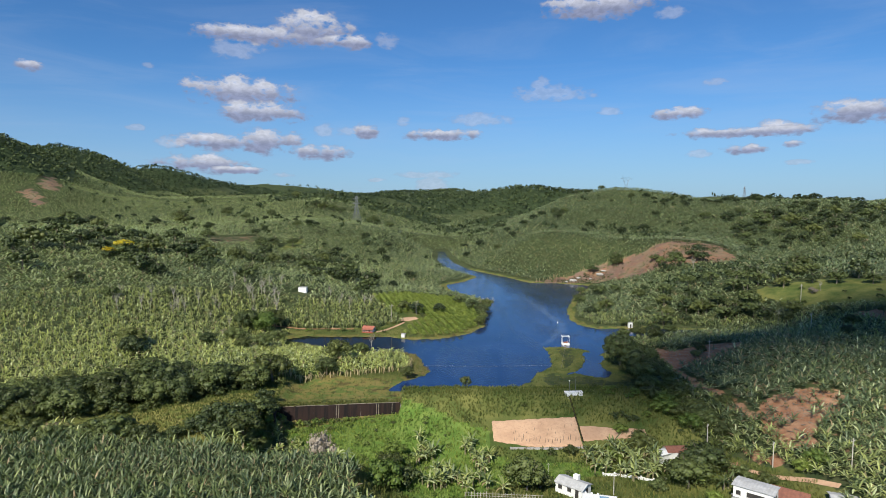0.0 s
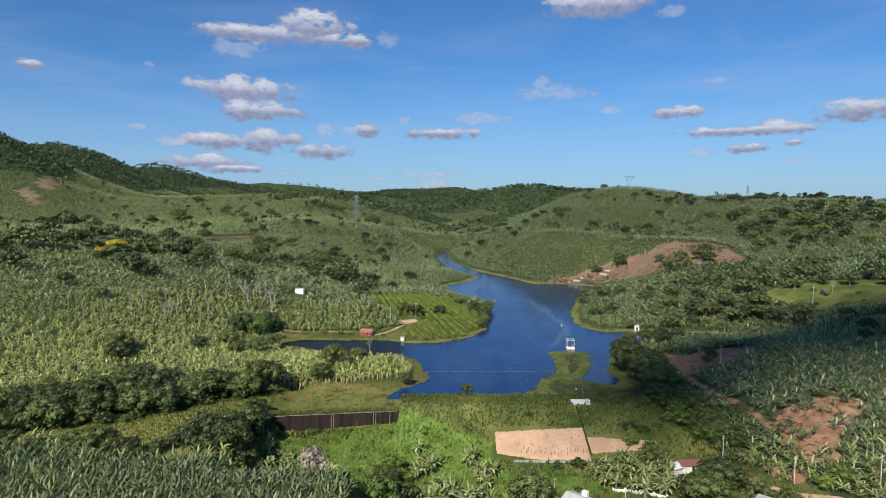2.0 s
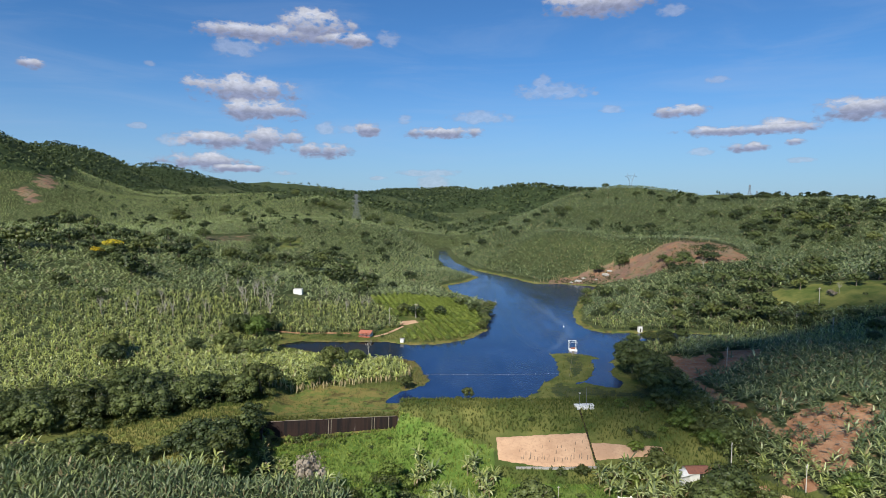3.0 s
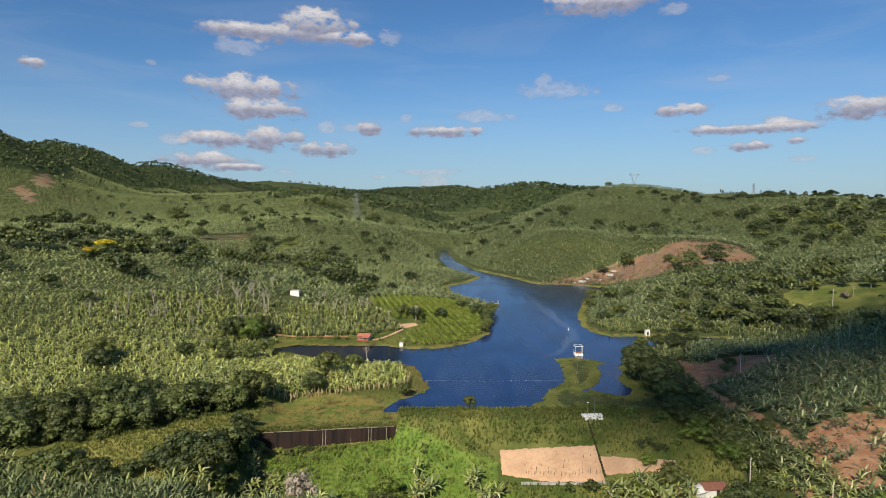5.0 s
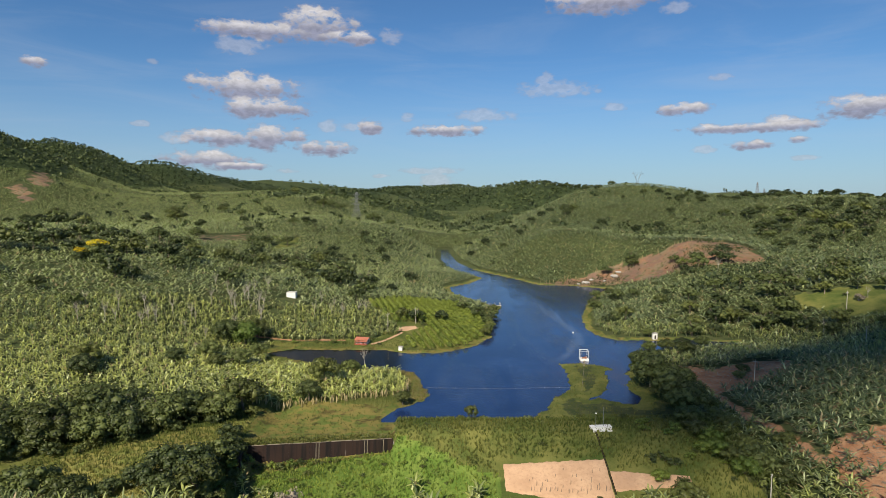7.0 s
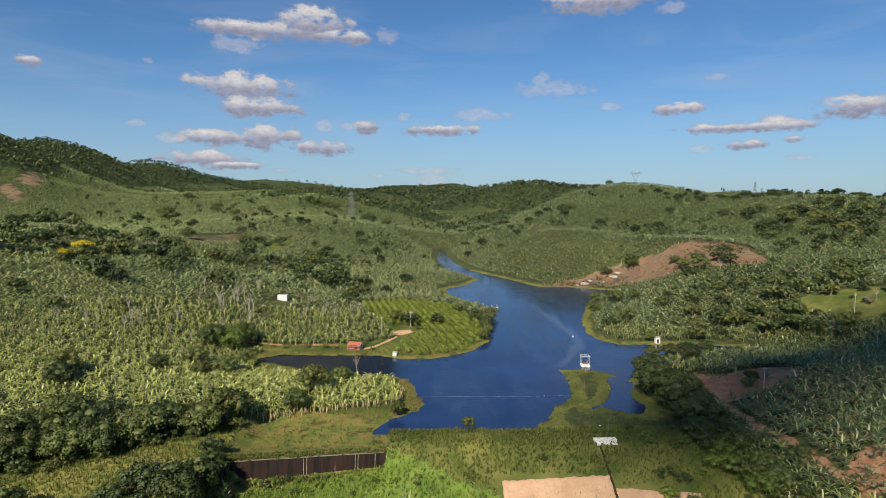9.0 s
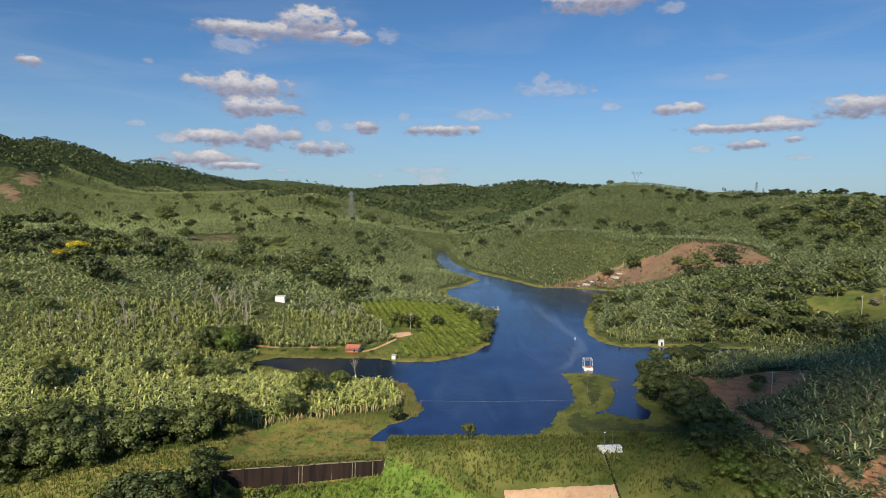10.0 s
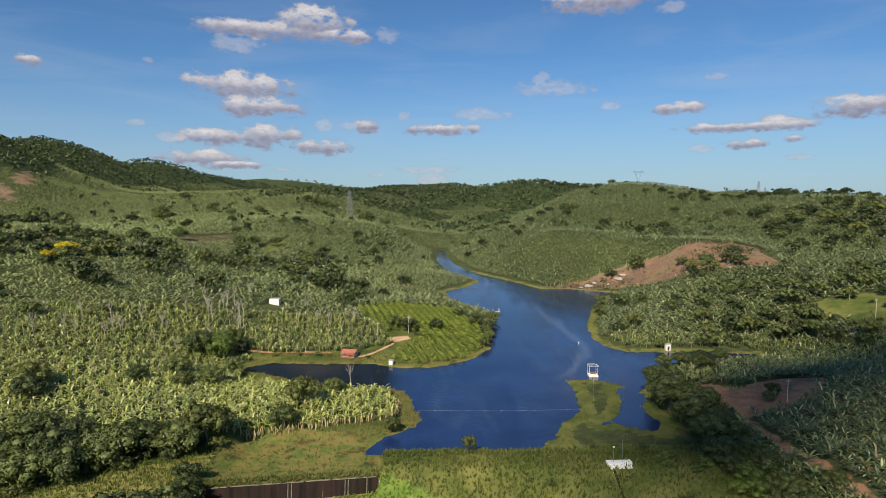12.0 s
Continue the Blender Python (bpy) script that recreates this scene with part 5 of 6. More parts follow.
def undergrowth():
    """Low shrubs mixed into the plantations."""
    r = random.Random(91)
    clumps = [joined([tuft_ball(r, (r.uniform(-0.8, 0.8), r.uniform(-0.8, 0.8), 1.0), 1.1, 12, 0.42) for _ in range(2)]) for _ in range(6)]
    x, y = spread(-300, 330, 130, 480, 6.5)
    ok = banana_ok(x, y) & (np.hypot(x, y) > 240) & (blotch(x, y, 38.0) + rng.normal(0, 0.25, len(x)) > 0.68)
    x, y = x[ok], y[ok]
    scattered("undergrowth", clumps, x, y, ground(x, y), rng.uniform(0.9, 2.4, len(x)), np.clip(rng.normal(0.15, 0.15, len(x)), 0, 1), LEAF_FAR, "scattered low green shrubs between banana plants", "shrubs")
    fine = [joined([tuft_ball(r, (r.uniform(-0.8, 0.8), r.uniform(-0.8, 0.8), 0.9), 1.15, 34, 0.24) for _ in range(2)]) for _ in range(6)]
    x, y = spread(-40, 60, 92, 150, 1.9)
    ok = within(BELOW_DAM, x, y) & ~within(HAMLET, x, y) & (from_shore(x, y) > 2) & ~((x > 8) & (x < 46) & (y > 121) & (y < 133)) & (blotch(x, y, 8.0) + rng.normal(0, 0.3, len(x)) > 0.28)
    x, y = x[ok], y[ok]
    scattered("undergrowth", fine, x, y, ground(x, y) - 0.3, rng.uniform(0.2, 0.75, len(x)), np.clip(rng.normal(0.65, 0.25, len(x)), 0, 1), LEAF_WEED, "low weeds and shrubs on the dam face", "shrubs")
    x, y = spread(-38, -8, 108, 138, 1.5)
    ok = within(BELOW_DAM, x, y) & (blotch(x, y, 7.0) + rng.normal(0, 0.3, len(x)) > -0.1)
    x, y = x[ok], y[ok]
    scattered("undergrowth", fine, x, y, ground(x, y) - 0.3, rng.uniform(0.2, 0.55, len(x)), rng.uniform(0, 1, len(x)), LUSH, "lush bright green weeds below the spillway", "weeds")
    x, y = spread(-16, 66, 86, 205, 1.5)
    edge = within([(49, 150), (54, 158), (58, 180), (62, 178), (60, 150), (60, 128), (61, 119), (58, 116), (55, 122), (50, 130), (47, 138)], x, y)
    x, y = x[edge], y[edge]
    scattered("undergrowth", fine, x, y, ground(x, y), rng.uniform(0.5, 1.15, len(x)), np.clip(rng.normal(0.6, 0.25, len(x)), 0, 1), LEAF_WEED, "tangled green scrub along the foot of the slope", "shrubs")


def grass_cover():
    """Grass and weeds on the dam, the marsh, the meadow and the banks."""
    def tuft(seed, blades, tall):
        r = random.Random(seed)
        pts, quads = [], []
        for k in range(blades):
            a, o = r.uniform(0, 6.28), r.uniform(0, 0.25)
            c, s = math.cos(a), math.sin(a)
            x, y, h, w, lean = o * c, o * s, tall * r.uniform(0.6, 1.2), 0.055, r.uniform(0.1, 0.5)
            n = len(pts)
            pts += [(x - s * w, y + c * w, -0.05), (x + s * w, y - c * w, -0.05), (x + s * w * 0.5 + c * lean * h, y - c * w * 0.5 + s * lean * h, h), (x - s * w * 0.5 + c * lean * h, y + c * w * 0.5 + s * lean * h, h)]
            quads.append([n, n + 1, n + 2, n + 3])
        return np.array(pts), np.array(quads)

    kinds = [tuft(s, 6, 0.42) for s in range(6)]
    x, y = spread(-72, 66, 88, 300, 0.66)
    d = from_shore(x, y)
    on = np.zeros(len(x), bool)
    for poly in (BELOW_DAM, MEADOW, MARSH, HOME_BANK, WOOD_EDGE):
        on |= within(poly, x, y)
    on |= (x > -54) & (x < -8) & (y > 146) & (y < 204) & ~within(ISLE_FIELD, x, y)
    on |= (d > 0.3) & (d < 5) & (y < 300)
    on |= (x > 18) & (x < 56) & (y > 149) & (y < 200) & (d > 0.2) & (d < 14)
    on &= ~within(LUSH_PLOT, x, y) & ~((x > 9) & (x < 31) & (y > 123) & (y < 131.5)) & ~((x > 29) & (x < 44) & (y > 124) & (y < 129)) & (d > 0.2)
    on &= rng.uniform(0, 1, len(x)) < np.where(within(MARSH, x, y) | (y > 150) & (x > 15), 0.35, 0.9)
    x, y, d = x[on], y[on], d[on]
    low = within(MARSH, x, y) | (y > 150)
    tone = np.clip(0.34 + 0.42 * blotch(x, y, 13.0) + 0.3 * blotch(x, y, 3.5) + 0.45 * within(MEADOW, x, y) + 0.2 * low + 0.3 * (d < 4) * (y > 150) + rng.normal(0, 0.12, len(x)), 0, 1)
    scattered("grass", kinds, x, y, ground(x, y), rng.uniform(0.7, 1.5, len(x)) * np.where(low, 0.55, 1.0), tone, GRASS, "rough green and straw-coloured grass and weeds", "grass")
    x, y = spread(-38, 36, 102, 138, 0.62)
    ok = within(LUSH_PLOT, x, y) & (rng.uniform(0, 1, len(x)) < 0.8)
    x, y = x[ok], y[ok]
    scattered("lush_grass", kinds, x, y, ground(x, y), rng.uniform(0.6, 1.4, len(x)), np.clip(0.40 + 0.45 * blotch(x, y, 6.0) + rng.normal(0, 0.2, len(x)), 0, 1), LUSH, "lush bright green grass and weeds below the dam", "grass")


def citrus_rows():
    root = thing("citrus_bush", FAR_AWAY, "small round green orchard bush planted in a row", "orchard bush", "orchard bushes in rows")
    bm = fresh()
    rod(bm, (0, 0, -0.3), (0, 0, 0.7), 0.07, 0.05, 5)
    part("stem", bm, BARK, root)
    p, q = tuft_ball(random.Random(5), (0, 0, 1.0), 0.85, 60, 0.26, 0.9)
    sheet("crown", p, q, LEAF_CITRUS, parent=root)
    protos_used.append(root)
    many = []
    for row in range(26):
        for k in range(64):
            u, v = row * 2.7 - 36, k * 1.35 - 4
            x, y = u - 0.27 * v, 204 + 0.96 * v + 0.27 * u
            if within(ORCHARD, x, y) and not within(GARDEN, x, y) and from_shore(x, y) > 2.5 and random.random() < 0.95:
                many.append((y, x))
    many.sort()
    for y, x in many[:290]:
        s = random.uniform(0.85, 1.12)
        copy_thing(root, Matrix.LocRotScale((x, y, height(x, y)), Euler((0, 0, random.uniform(0, 6.28))), (s, s, s)))
    y, x = np.array(many[290:]).T
    scattered("orchard_rows", [(p, q)], x, y, ground(x, y), rng.uniform(0.75, 1.15, len(x)), rng.uniform(0.2, 0.8, len(x)), LEAF_CITRUS, "more small green orchard bushes in rows", "orchard")


# ---- built things ----
def pitched_house(name, m, label, length, depth, wall, rise, roof_mat, wall_mat, roof_label, holes=(), over=0.35):
    """A plain house with a gabled roof; its ridge runs along x."""
    root = thing(name, m, label, "house")
    a, b, t = length / 2, depth / 2, 0.18
    for s in (-1, 1):
        box_wall = fresh()
        box(box_wall, -a, s * b - (t if s > 0 else 0), -1.2, a, s * b + (0 if s > 0 else t), wall)
        part("wall", box_wall, wall_mat, root)
        bm = fresh()
        ends = [bm.verts.new((s * (a - dx), y, z)) for dx in (0.0, t) for y, z in ((-b + t + 0.003, -1.2), (b - t - 0.003, -1.2), (b - t - 0.003, wall), (0, wall + rise * (1 - t / b)), (-b + t + 0.003, wall))]
        bm.faces.new(ends[:5])
        bm.faces.new(ends[5:])
        for k in range(5):
            bm.faces.new([ends[k], ends[(k + 1) % 5], ends[5 + (k + 1) % 5], ends[5 + k]])
        part("gable_wall", bm, wall_mat, root)
        bm = fresh()
        cols = int(length / 0.28)
        lo, hi = (s * (b + over), wall - rise * over / b + 0.06), (s * 0.02, wall + rise + 0.06)
        rows = []
        for k in range(cols + 1):
            x = -a - over + (length + 2 * over) * k / cols
            wave = 0.05 * (k % 2)
            rows.append([bm.verts.new((x, y, z + wave + lift)) for y, z in (lo, hi) for lift in (0, -0.05)])
        for p, q in zip(rows, rows[1:]):
            for i, j in ((0, 2), (2, 3), (3, 1), (1, 0)):
                bm.faces.new([p[i], p[j], q[j], q[i]])
        part("roof", bm, roof_mat, root, roof_label)
    for kind, side, u, z0, w, h in holes:
        bm = fresh()
        if side in ("front", "back"):
            y = -b if side == "front" else b
            box(bm, u - w / 2, y - 0.03, z0, u + w / 2, y + 0.03, z0 + h)
        else:
            x = a if side == "right" else -a
            box(bm, x - 0.03, u - w / 2, z0, x + 0.03, u + w / 2, z0 + h)
        opening = part(kind, bm, DARK_VOID, root, "dark opening" if kind == "window" else "dark doorway")
        bm = fresh()
        if side in ("front", "back"):
            y = -b if side == "front" else b
            box(bm, u - w / 2 - 0.08, y - 0.05, z0 - 0.09, u + w / 2 + 0.08, y + 0.02, z0 - 0.003)
        else:
            box(bm, x - 0.05, u - w / 2 - 0.08, z0 - 0.09, x + 0.05, u + w / 2 + 0.08, z0 - 0.003)
        part("sill", bm, CONCRETE, opening)
    return root


def hamlet():
    g = height(23.3, 107)
    house = pitched_house("house", pose(23.5, 107.0, g, 0, 0, -42) @ Matrix.Diagonal((0.87, 0.87, 0.87, 1)), "small white house with a grey corrugated roof below the dam", 6.3, 3.9, 2.2, 0.65, FIBRE_ROOF, WHITE,
                          "grey corrugated fibre-cement roof", (("window", "right", 0.2, 1.0, 0.9, 0.9), ("door", "front", 2.0, 0.0, 0.8, 2.0), ("window", "front", 0.2, 1.0, 0.9, 0.8), ("window", "front", -2.0, 1.0, 0.9, 0.8)))
    bm = fresh()
    box(bm, -0.6, 0.9, 2.2, 0.6, 1.9, 3.5, edge=0.04)
    part("water_tank_box", bm, WHITE, house)
    # two-storey house with a balcony
    g = height(52, 97)
    m = pose(52.0, 97.2, g - 0.7, 0, 0, -40) @ Matrix.Diagonal((0.80, 0.80, 0.80, 1))
    big = pitched_house("house", m, "white two-storey house with a grey roof and an open balcony", 7.6, 4.6, 5.1, 0.22, FIBRE_ROOF, WHITE, "grey corrugated roof",
                        (("window", "right", 0.0, 3.3, 1.0, 0.8), ("window", "front", -2.6, 0.9, 0.9, 0.9), ("door", "front", -0.6, 0.0, 0.9, 2.0), ("window", "front", 0.6, 3.2, 3.6, 1.0), ("window", "front", -2.8, 3.2, 0.9, 0.9)))
    bm = fresh()
    box(bm, -3.8, -3.5, 2.45, 3.8, -2.31, 2.6, edge=0.02)
    slab = part("balcony", bm, CONCRETE, big)
    bm = fresh()
    for k in range(14):
        x = -3.72 + k * 0.572
        rod(bm, (x, -3.43, 2.6), (x, -3.43, 3.45), 0.03, None, 5)
    box(bm, -3.8, -3.48, 3.45, 3.8, -3.38, 3.52)
    part("railing", bm, WHITE, slab)
    for x in (-3.6, 0.0, 3.6):
        bm = fresh()
        rod(bm, (x, -3.3, -1.0), (x, -3.3, 2.45), 0.1)
        part("column", bm, WHITE, big)
    # low roofs behind and beside them
    pitched_house("house", pose(58.6, 98.6, height(58.6, 98.6) - 1.5, 0, 0, -38), "low house with a brown tiled roof", 5.4, 4.4, 2.3, 0.9, BRICK_ROOF, WHITE, "brown clay tile roof", (("window", "front", 0.0, 0.9, 1.0, 0.9),))
    pitched_house("house", pose(47.4, 120.4, height(47.4, 120.4), 0, 0, 4) @ Matrix.Diagonal((0.72, 0.72, 0.72, 1)), "old house with a brown tiled roof among trees", 5.6, 4.2, 1.8, 0.8, BRICK_ROOF, WHITE, "weathered brown tile roof", (("door", "front", 0.4, 0.0, 0.8, 1.9),))
    pitched_house("shed", pose(44.6, 119.4, height(44.6, 119.4), 0, 0, 25), "small shed with a pale sheet roof", 2.6, 2.0, 1.9, 0.3, WHITE, WHITE, "pale sheet roof")
    pitched_house("house", pose(64.2, 93.2, height(64.2, 93.2) - 1.6, 0, 0, -20), "low house with a pale flat sheet roof", 3.6, 3.0, 2.4, 0.3, FIBRE_ROOF, CONCRETE, "pale grey sheet roof", (("window", "front", 0.0, 0.9, 1.0, 0.9),))
    # flat white terrace with tanks
    g = height(26.5, 101.3)
    terrace = thing("terrace", pose(26.8, 100.8, g, 0, 0, -14), "white flat-roofed terrace with small tanks", "outbuilding")
    bm = fresh()
    box(bm, -3.0, -1.6, -1.0, 3.0, 1.6, 1.9, edge=0.05)
    part("body", bm, WHITE, terrace)
    bm = fresh()
    box(bm, 0.0, -0.9, 1.903, 1.6, 0.9, 1.96)
    part("solar_panel", bm, BLUE_SHEET, terrace, "dark blue glass panel")
    for k in range(3):
        bm = fresh()
        rod(bm, (-2.4 + k * 1.05, 0.9, 1.9), (-2.4 + k * 1.05, 0.9, 2.4), 0.22, 0.18, 10)
        part("tank", bm, WHITE, terrace)
    # garden wall in white sections, with piers
    wall = thing("garden_wall", pose(0, 0, 0), "low white curved garden wall with piers", "wall")
    line = [(30.8, 113.6), (33.0, 113.5), (35.4, 112.6), (37.6, 111.6), (39.6, 110.4), (41.0, 108.6)]
    for (ax, ay), (bx, by) in zip(line, line[1:]):
        z = min(height(ax, ay), height(bx, by))
        bm = fresh()
        turn = math.atan2(by - ay, bx - ax)
        box(bm, 0.14, -0.08, z - 0.5, math.hypot(bx - ax, by - ay) - 0.14, 0.08, z + 0.55, pose(ax, ay, 0, 0, 0, math.degrees(turn)))
        part("wall_section", bm, WHITE, wall)
        bm = fresh()
        box(bm, ax - 0.14, ay - 0.14, z - 0.5, ax + 0.14, ay + 0.14, z + 0.75, edge=0.02)
        part("pier", bm, WHITE, wall)
    # stick fence
    fence = thing("stick_fence", pose(0, 0, 0), "grey wooden stick fence beside a grass plot", "fence")
    for k in range(26):
        x, y = 3.5 + k * 0.55, 104.6 - k * 0.02
        z = height(x, y)
        bm = fresh()
        rod(bm, (x, y, z - 0.3), (x + random.uniform(-0.06, 0.06), y, z + random.uniform(0.9, 1.3)), 0.045, 0.035, 5)
        part("stake", bm, PALE_WOOD, fence)
    for lift in (0.4, 0.85):
        bm = fresh()
        rod(bm, (3.3, 104.7, height(4, 104.6) + lift), (17.5, 104.2, height(17, 104.2) + lift), 0.03, None, 5)
        part("rail", bm, PALE_WOOD, fence)
    # feathery palm beside the two-storey house
    x, y = 49.6, 103.6
    palm = thing("palm", pose(x, y, height(x, y)), "short palm with a fountain of long dark fronds", "palm")
    bm = fresh()
    rod(bm, (0, 0, -0.4), (0.1, 0, 1.5), 0.22, 0.17, 8)
    part("trunk", bm, BARK, palm)
    r = random.Random(61)
    for k in range(15):
        p, q = banana_leaf(r.uniform(2.0, 2.6), 0.34, k * 2.4, 1.25 - 0.05 * k, 1.5 + r.uniform(-0.2, 0.3), 5, True)
        sheet("frond", p + (0.1, 0, 1.45), q, LEAF_DARK, parent=palm)
    # lane up to the houses
    pts, quads = [], []
    mids = [(50, 121), (53, 115.5), (56, 110.5), (60, 105.5), (63, 101), (66, 97)]
    for k, (x, y) in enumerate(mids):
        for j in range(5):
            px, py = x + (j - 2) * 0.24 + 0.5 * math.sin(k * 1.9), y + (j - 2) * 0.17
            pts.append((px, py, height(px, py) + 0.12))
    for k in range(len(mids) - 1):
        quads += [[k * 5 + j, k * 5 + j + 1, (k + 1) * 5 + j + 1, (k + 1) * 5 + j] for j in range(4)]
    tagged(sheet("road", pts, quads, SOIL, soft=True), "pale dusty lane between the houses", "road", kind="structure")


def spillway():
    """The stained weir wall with its lip, ribs of lime and wing walls."""
    ax, ay, bx, by = -10.9, 138.2, -38.3, 131.8
    long, turn = math.hypot(bx - ax, by - ay), math.degrees(math.atan2(ay - by, ax - bx))
    root = thing("spillway", pose(bx, by, 0, 0, 2.0, turn), "dark water-stained concrete spillway wall with pale lime streaks", "spillway")
    n = 7
    for k in range(n):
        x0, x1 = long * k / n, long * (k + 1) / n - 0.006
        bm = fresh()
        top = 1.42
        box(bm, x0, -0.35 + 0.006 * (k % 2), -7, x1, 1.75, top)
        part("wall_panel", bm, WEIR, root)
        bm = fresh()
        box(bm, x0 + 0.2 * (k % 2), -0.37, top + 0.003, x1 - 0.35 * (k % 3 == 0), -0.12, top + 0.04 + 0.07 * (k % 3 == 1), edge=0.03)
        part("crest_cap", bm, OLD_LIP, root, "worn brown concrete lip")
    bm = fresh()
    box(bm, 0.0, -0.115, 1.423, long, 2.3, 1.52, edge=0.03)
    part("silted_top", bm, SILT, root, "weed-grown silt behind the lip")
    for x in (long * 0.47, long * 0.49, long * 0.80, long * 0.818, long * 0.93):
        bm = fresh()
        box(bm, x - 0.07, -0.41, -6.9, x + 0.07, -0.34, 1.35)
        part("lime_streak", bm, OLD_LIP, root, "white lime deposit")
    bm = fresh()
    box(bm, -0.5, -6.5, -7, -0.02, 0.6, 1.75, edge=0.04)
    part("wing_wall", bm, WEIR, root)
    bm = fresh()
    box(bm, long + 0.02, -0.9, -7, long + 0.3, 1.5, 0.75, edge=0.04)
    part("wing_wall", bm, CONCRETE, root)


def dam_patch():
    """The square of bare earth on the dam's face, with a stepped drain."""
    def earth(x0, x1, top, low, seed):
        nx, ny = 46, 20
        pts, quads = [], []
        for j in range(ny + 1):
            for k in range(nx + 1):
                u, v = k / nx, j / ny
                x = x0 + (x1 - x0) * u
                y = low(u) + (top(u) - low(u)) * v
                if k in (0, nx):
                    x += 0.05 * math.sin(v * 19 + seed)
                if j in (0, ny):
                    y += 0.07 * math.sin(u * 31 + seed) + 0.06 * math.sin(u * 77)
                edge = 0.0 if k in (0, nx) or j in (0, ny) else 0.16 + 0.05 * math.sin(x * 2.3 + y) * math.sin(y * 3.1)
                pts.append((x, y, height(x, y) + 0.06 + edge))
        quads = [[j * (nx + 1) + k, j * (nx + 1) + k + 1, (j + 1) * (nx + 1) + k + 1, (j + 1) * (nx + 1) + k] for j in range(ny) for k in range(nx)]
        tagged(sheet("bare_earth_bank", pts, quads, SOIL, soft=True), "freshly cut bare orange earth on the dam slope", "earth bank", kind="structure")

    earth(10.2, 29.0, lambda u: 130.2 + 1.0 * u, lambda u: 124.7 - 1.4 * min(1, u * 2.2), 0.3)
    earth(29.4, 43.5, lambda u: 128.6 - 0.9 * u + 0.12 * math.sin(u * 9), lambda u: 124.6 + 1.2 * u, 2.1)
    drain = thing("stepped_drain", pose(0, 0, 0), "narrow dark concrete drain running down the dam", "drain")
    for k in range(22):
        y = 137.4 - k * 0.62
        x = 28.9 + 0.02 * k
        for s in (-1, 1):
            bm = fresh()
            box(bm, x + s * 0.10 - 0.04, y - 0.31, height(x, y) - 0.3, x + s * 0.10 + 0.04, y + 0.31, height(x, y) + 0.24, edge=0.02)
            part("drain_side", bm, WEIR, drain)
    kerb = thing("toe_kerb", pose(0, 0, 0), "pale concrete kerb along the foot of the bare bank", "kerb")
    for k in range(9):
        x = 13.5 + k * 1.75
        bm = fresh()
        y = 123.0 + 0.05 * math.sin(k)
        box(bm, x, y - 0.25, height(x, y) - 0.3, x + 1.7, y + 0.25, height(x, y) + 0.22, edge=0.03)
        part("kerb_stone", bm, CONCRETE, kerb)
    stakes = thing("planted_cuttings", pose(0, 0, 0), "row of withered cuttings planted in the bare earth", "cuttings")
    for k in range(40):
        x, y = 14.5 + (k % 20) * 0.72 + random.uniform(-0.3, 0.3), 124.5 + random.uniform(-0.4, 0.5) + (k > 19) * random.uniform(0.8, 4.6)
        bm = fresh()
        z = height(x, y)
        rod(bm, (x, y, z), (x + random.uniform(-0.1, 0.1), y, z + random.uniform(0.6, 1.2)), 0.05, 0.03, 5)
        part("cutting", bm, BARK, stakes)


def pump_station():
    x, y = 30.2, 138.4
    root = thing("pump_station", pose(x, y, height(x, y) - 0.3, 0, 0, 4) @ Matrix.Diagonal((0.84, 0.84, 0.72, 1)), "white-painted concrete valve chamber with two thin masts on the dam", "pump station")
    bm = fresh()
    box(bm, -2.5, -0.2, -0.6, 2.5, 1.3, 0.95, edge=0.05)
    part("chamber", bm, WHITE, root)
    bm = fresh()
    box(bm, -2.55, -0.25, 0.953, 2.55, 1.35, 1.04, edge=0.03)
    part("lid", bm, WHITE, root, "weathered white lid")
    for x0, w, h in ((-2.2, 0.8, 0.75), (-0.7, 1.3, 0.6), (1.1, 1.2, 0.45)):
        bm = fresh()
        box(bm, x0, -1.1, -0.6, x0 + w, -0.2, h, edge=0.04)
        part("valve_box", bm, WHITE, root)
    for px, tall in ((-1.2, 3.6), (0.6, 5.2)):
        bm = fresh()
        rod(bm, (px, 0.5, 1.1), (px, 0.5, 1.1 + tall), 0.055, 0.04)
        part("mast", bm, STEEL, root)
    bm = fresh()
    box(bm, -1.4, 0.35, 4.5, -1.0, 0.65, 4.75, edge=0.03)
    part("lamp_head", bm, WHITE, root)
    for k in range(2):
        bm = fresh()
        rod(bm, (-1.9 + k * 0.35, -1.2, -0.5), (-1.9 + k * 0.35, -1.8, -0.4), 0.12, None, 8)
        part("pipe", bm, WHITE, root)


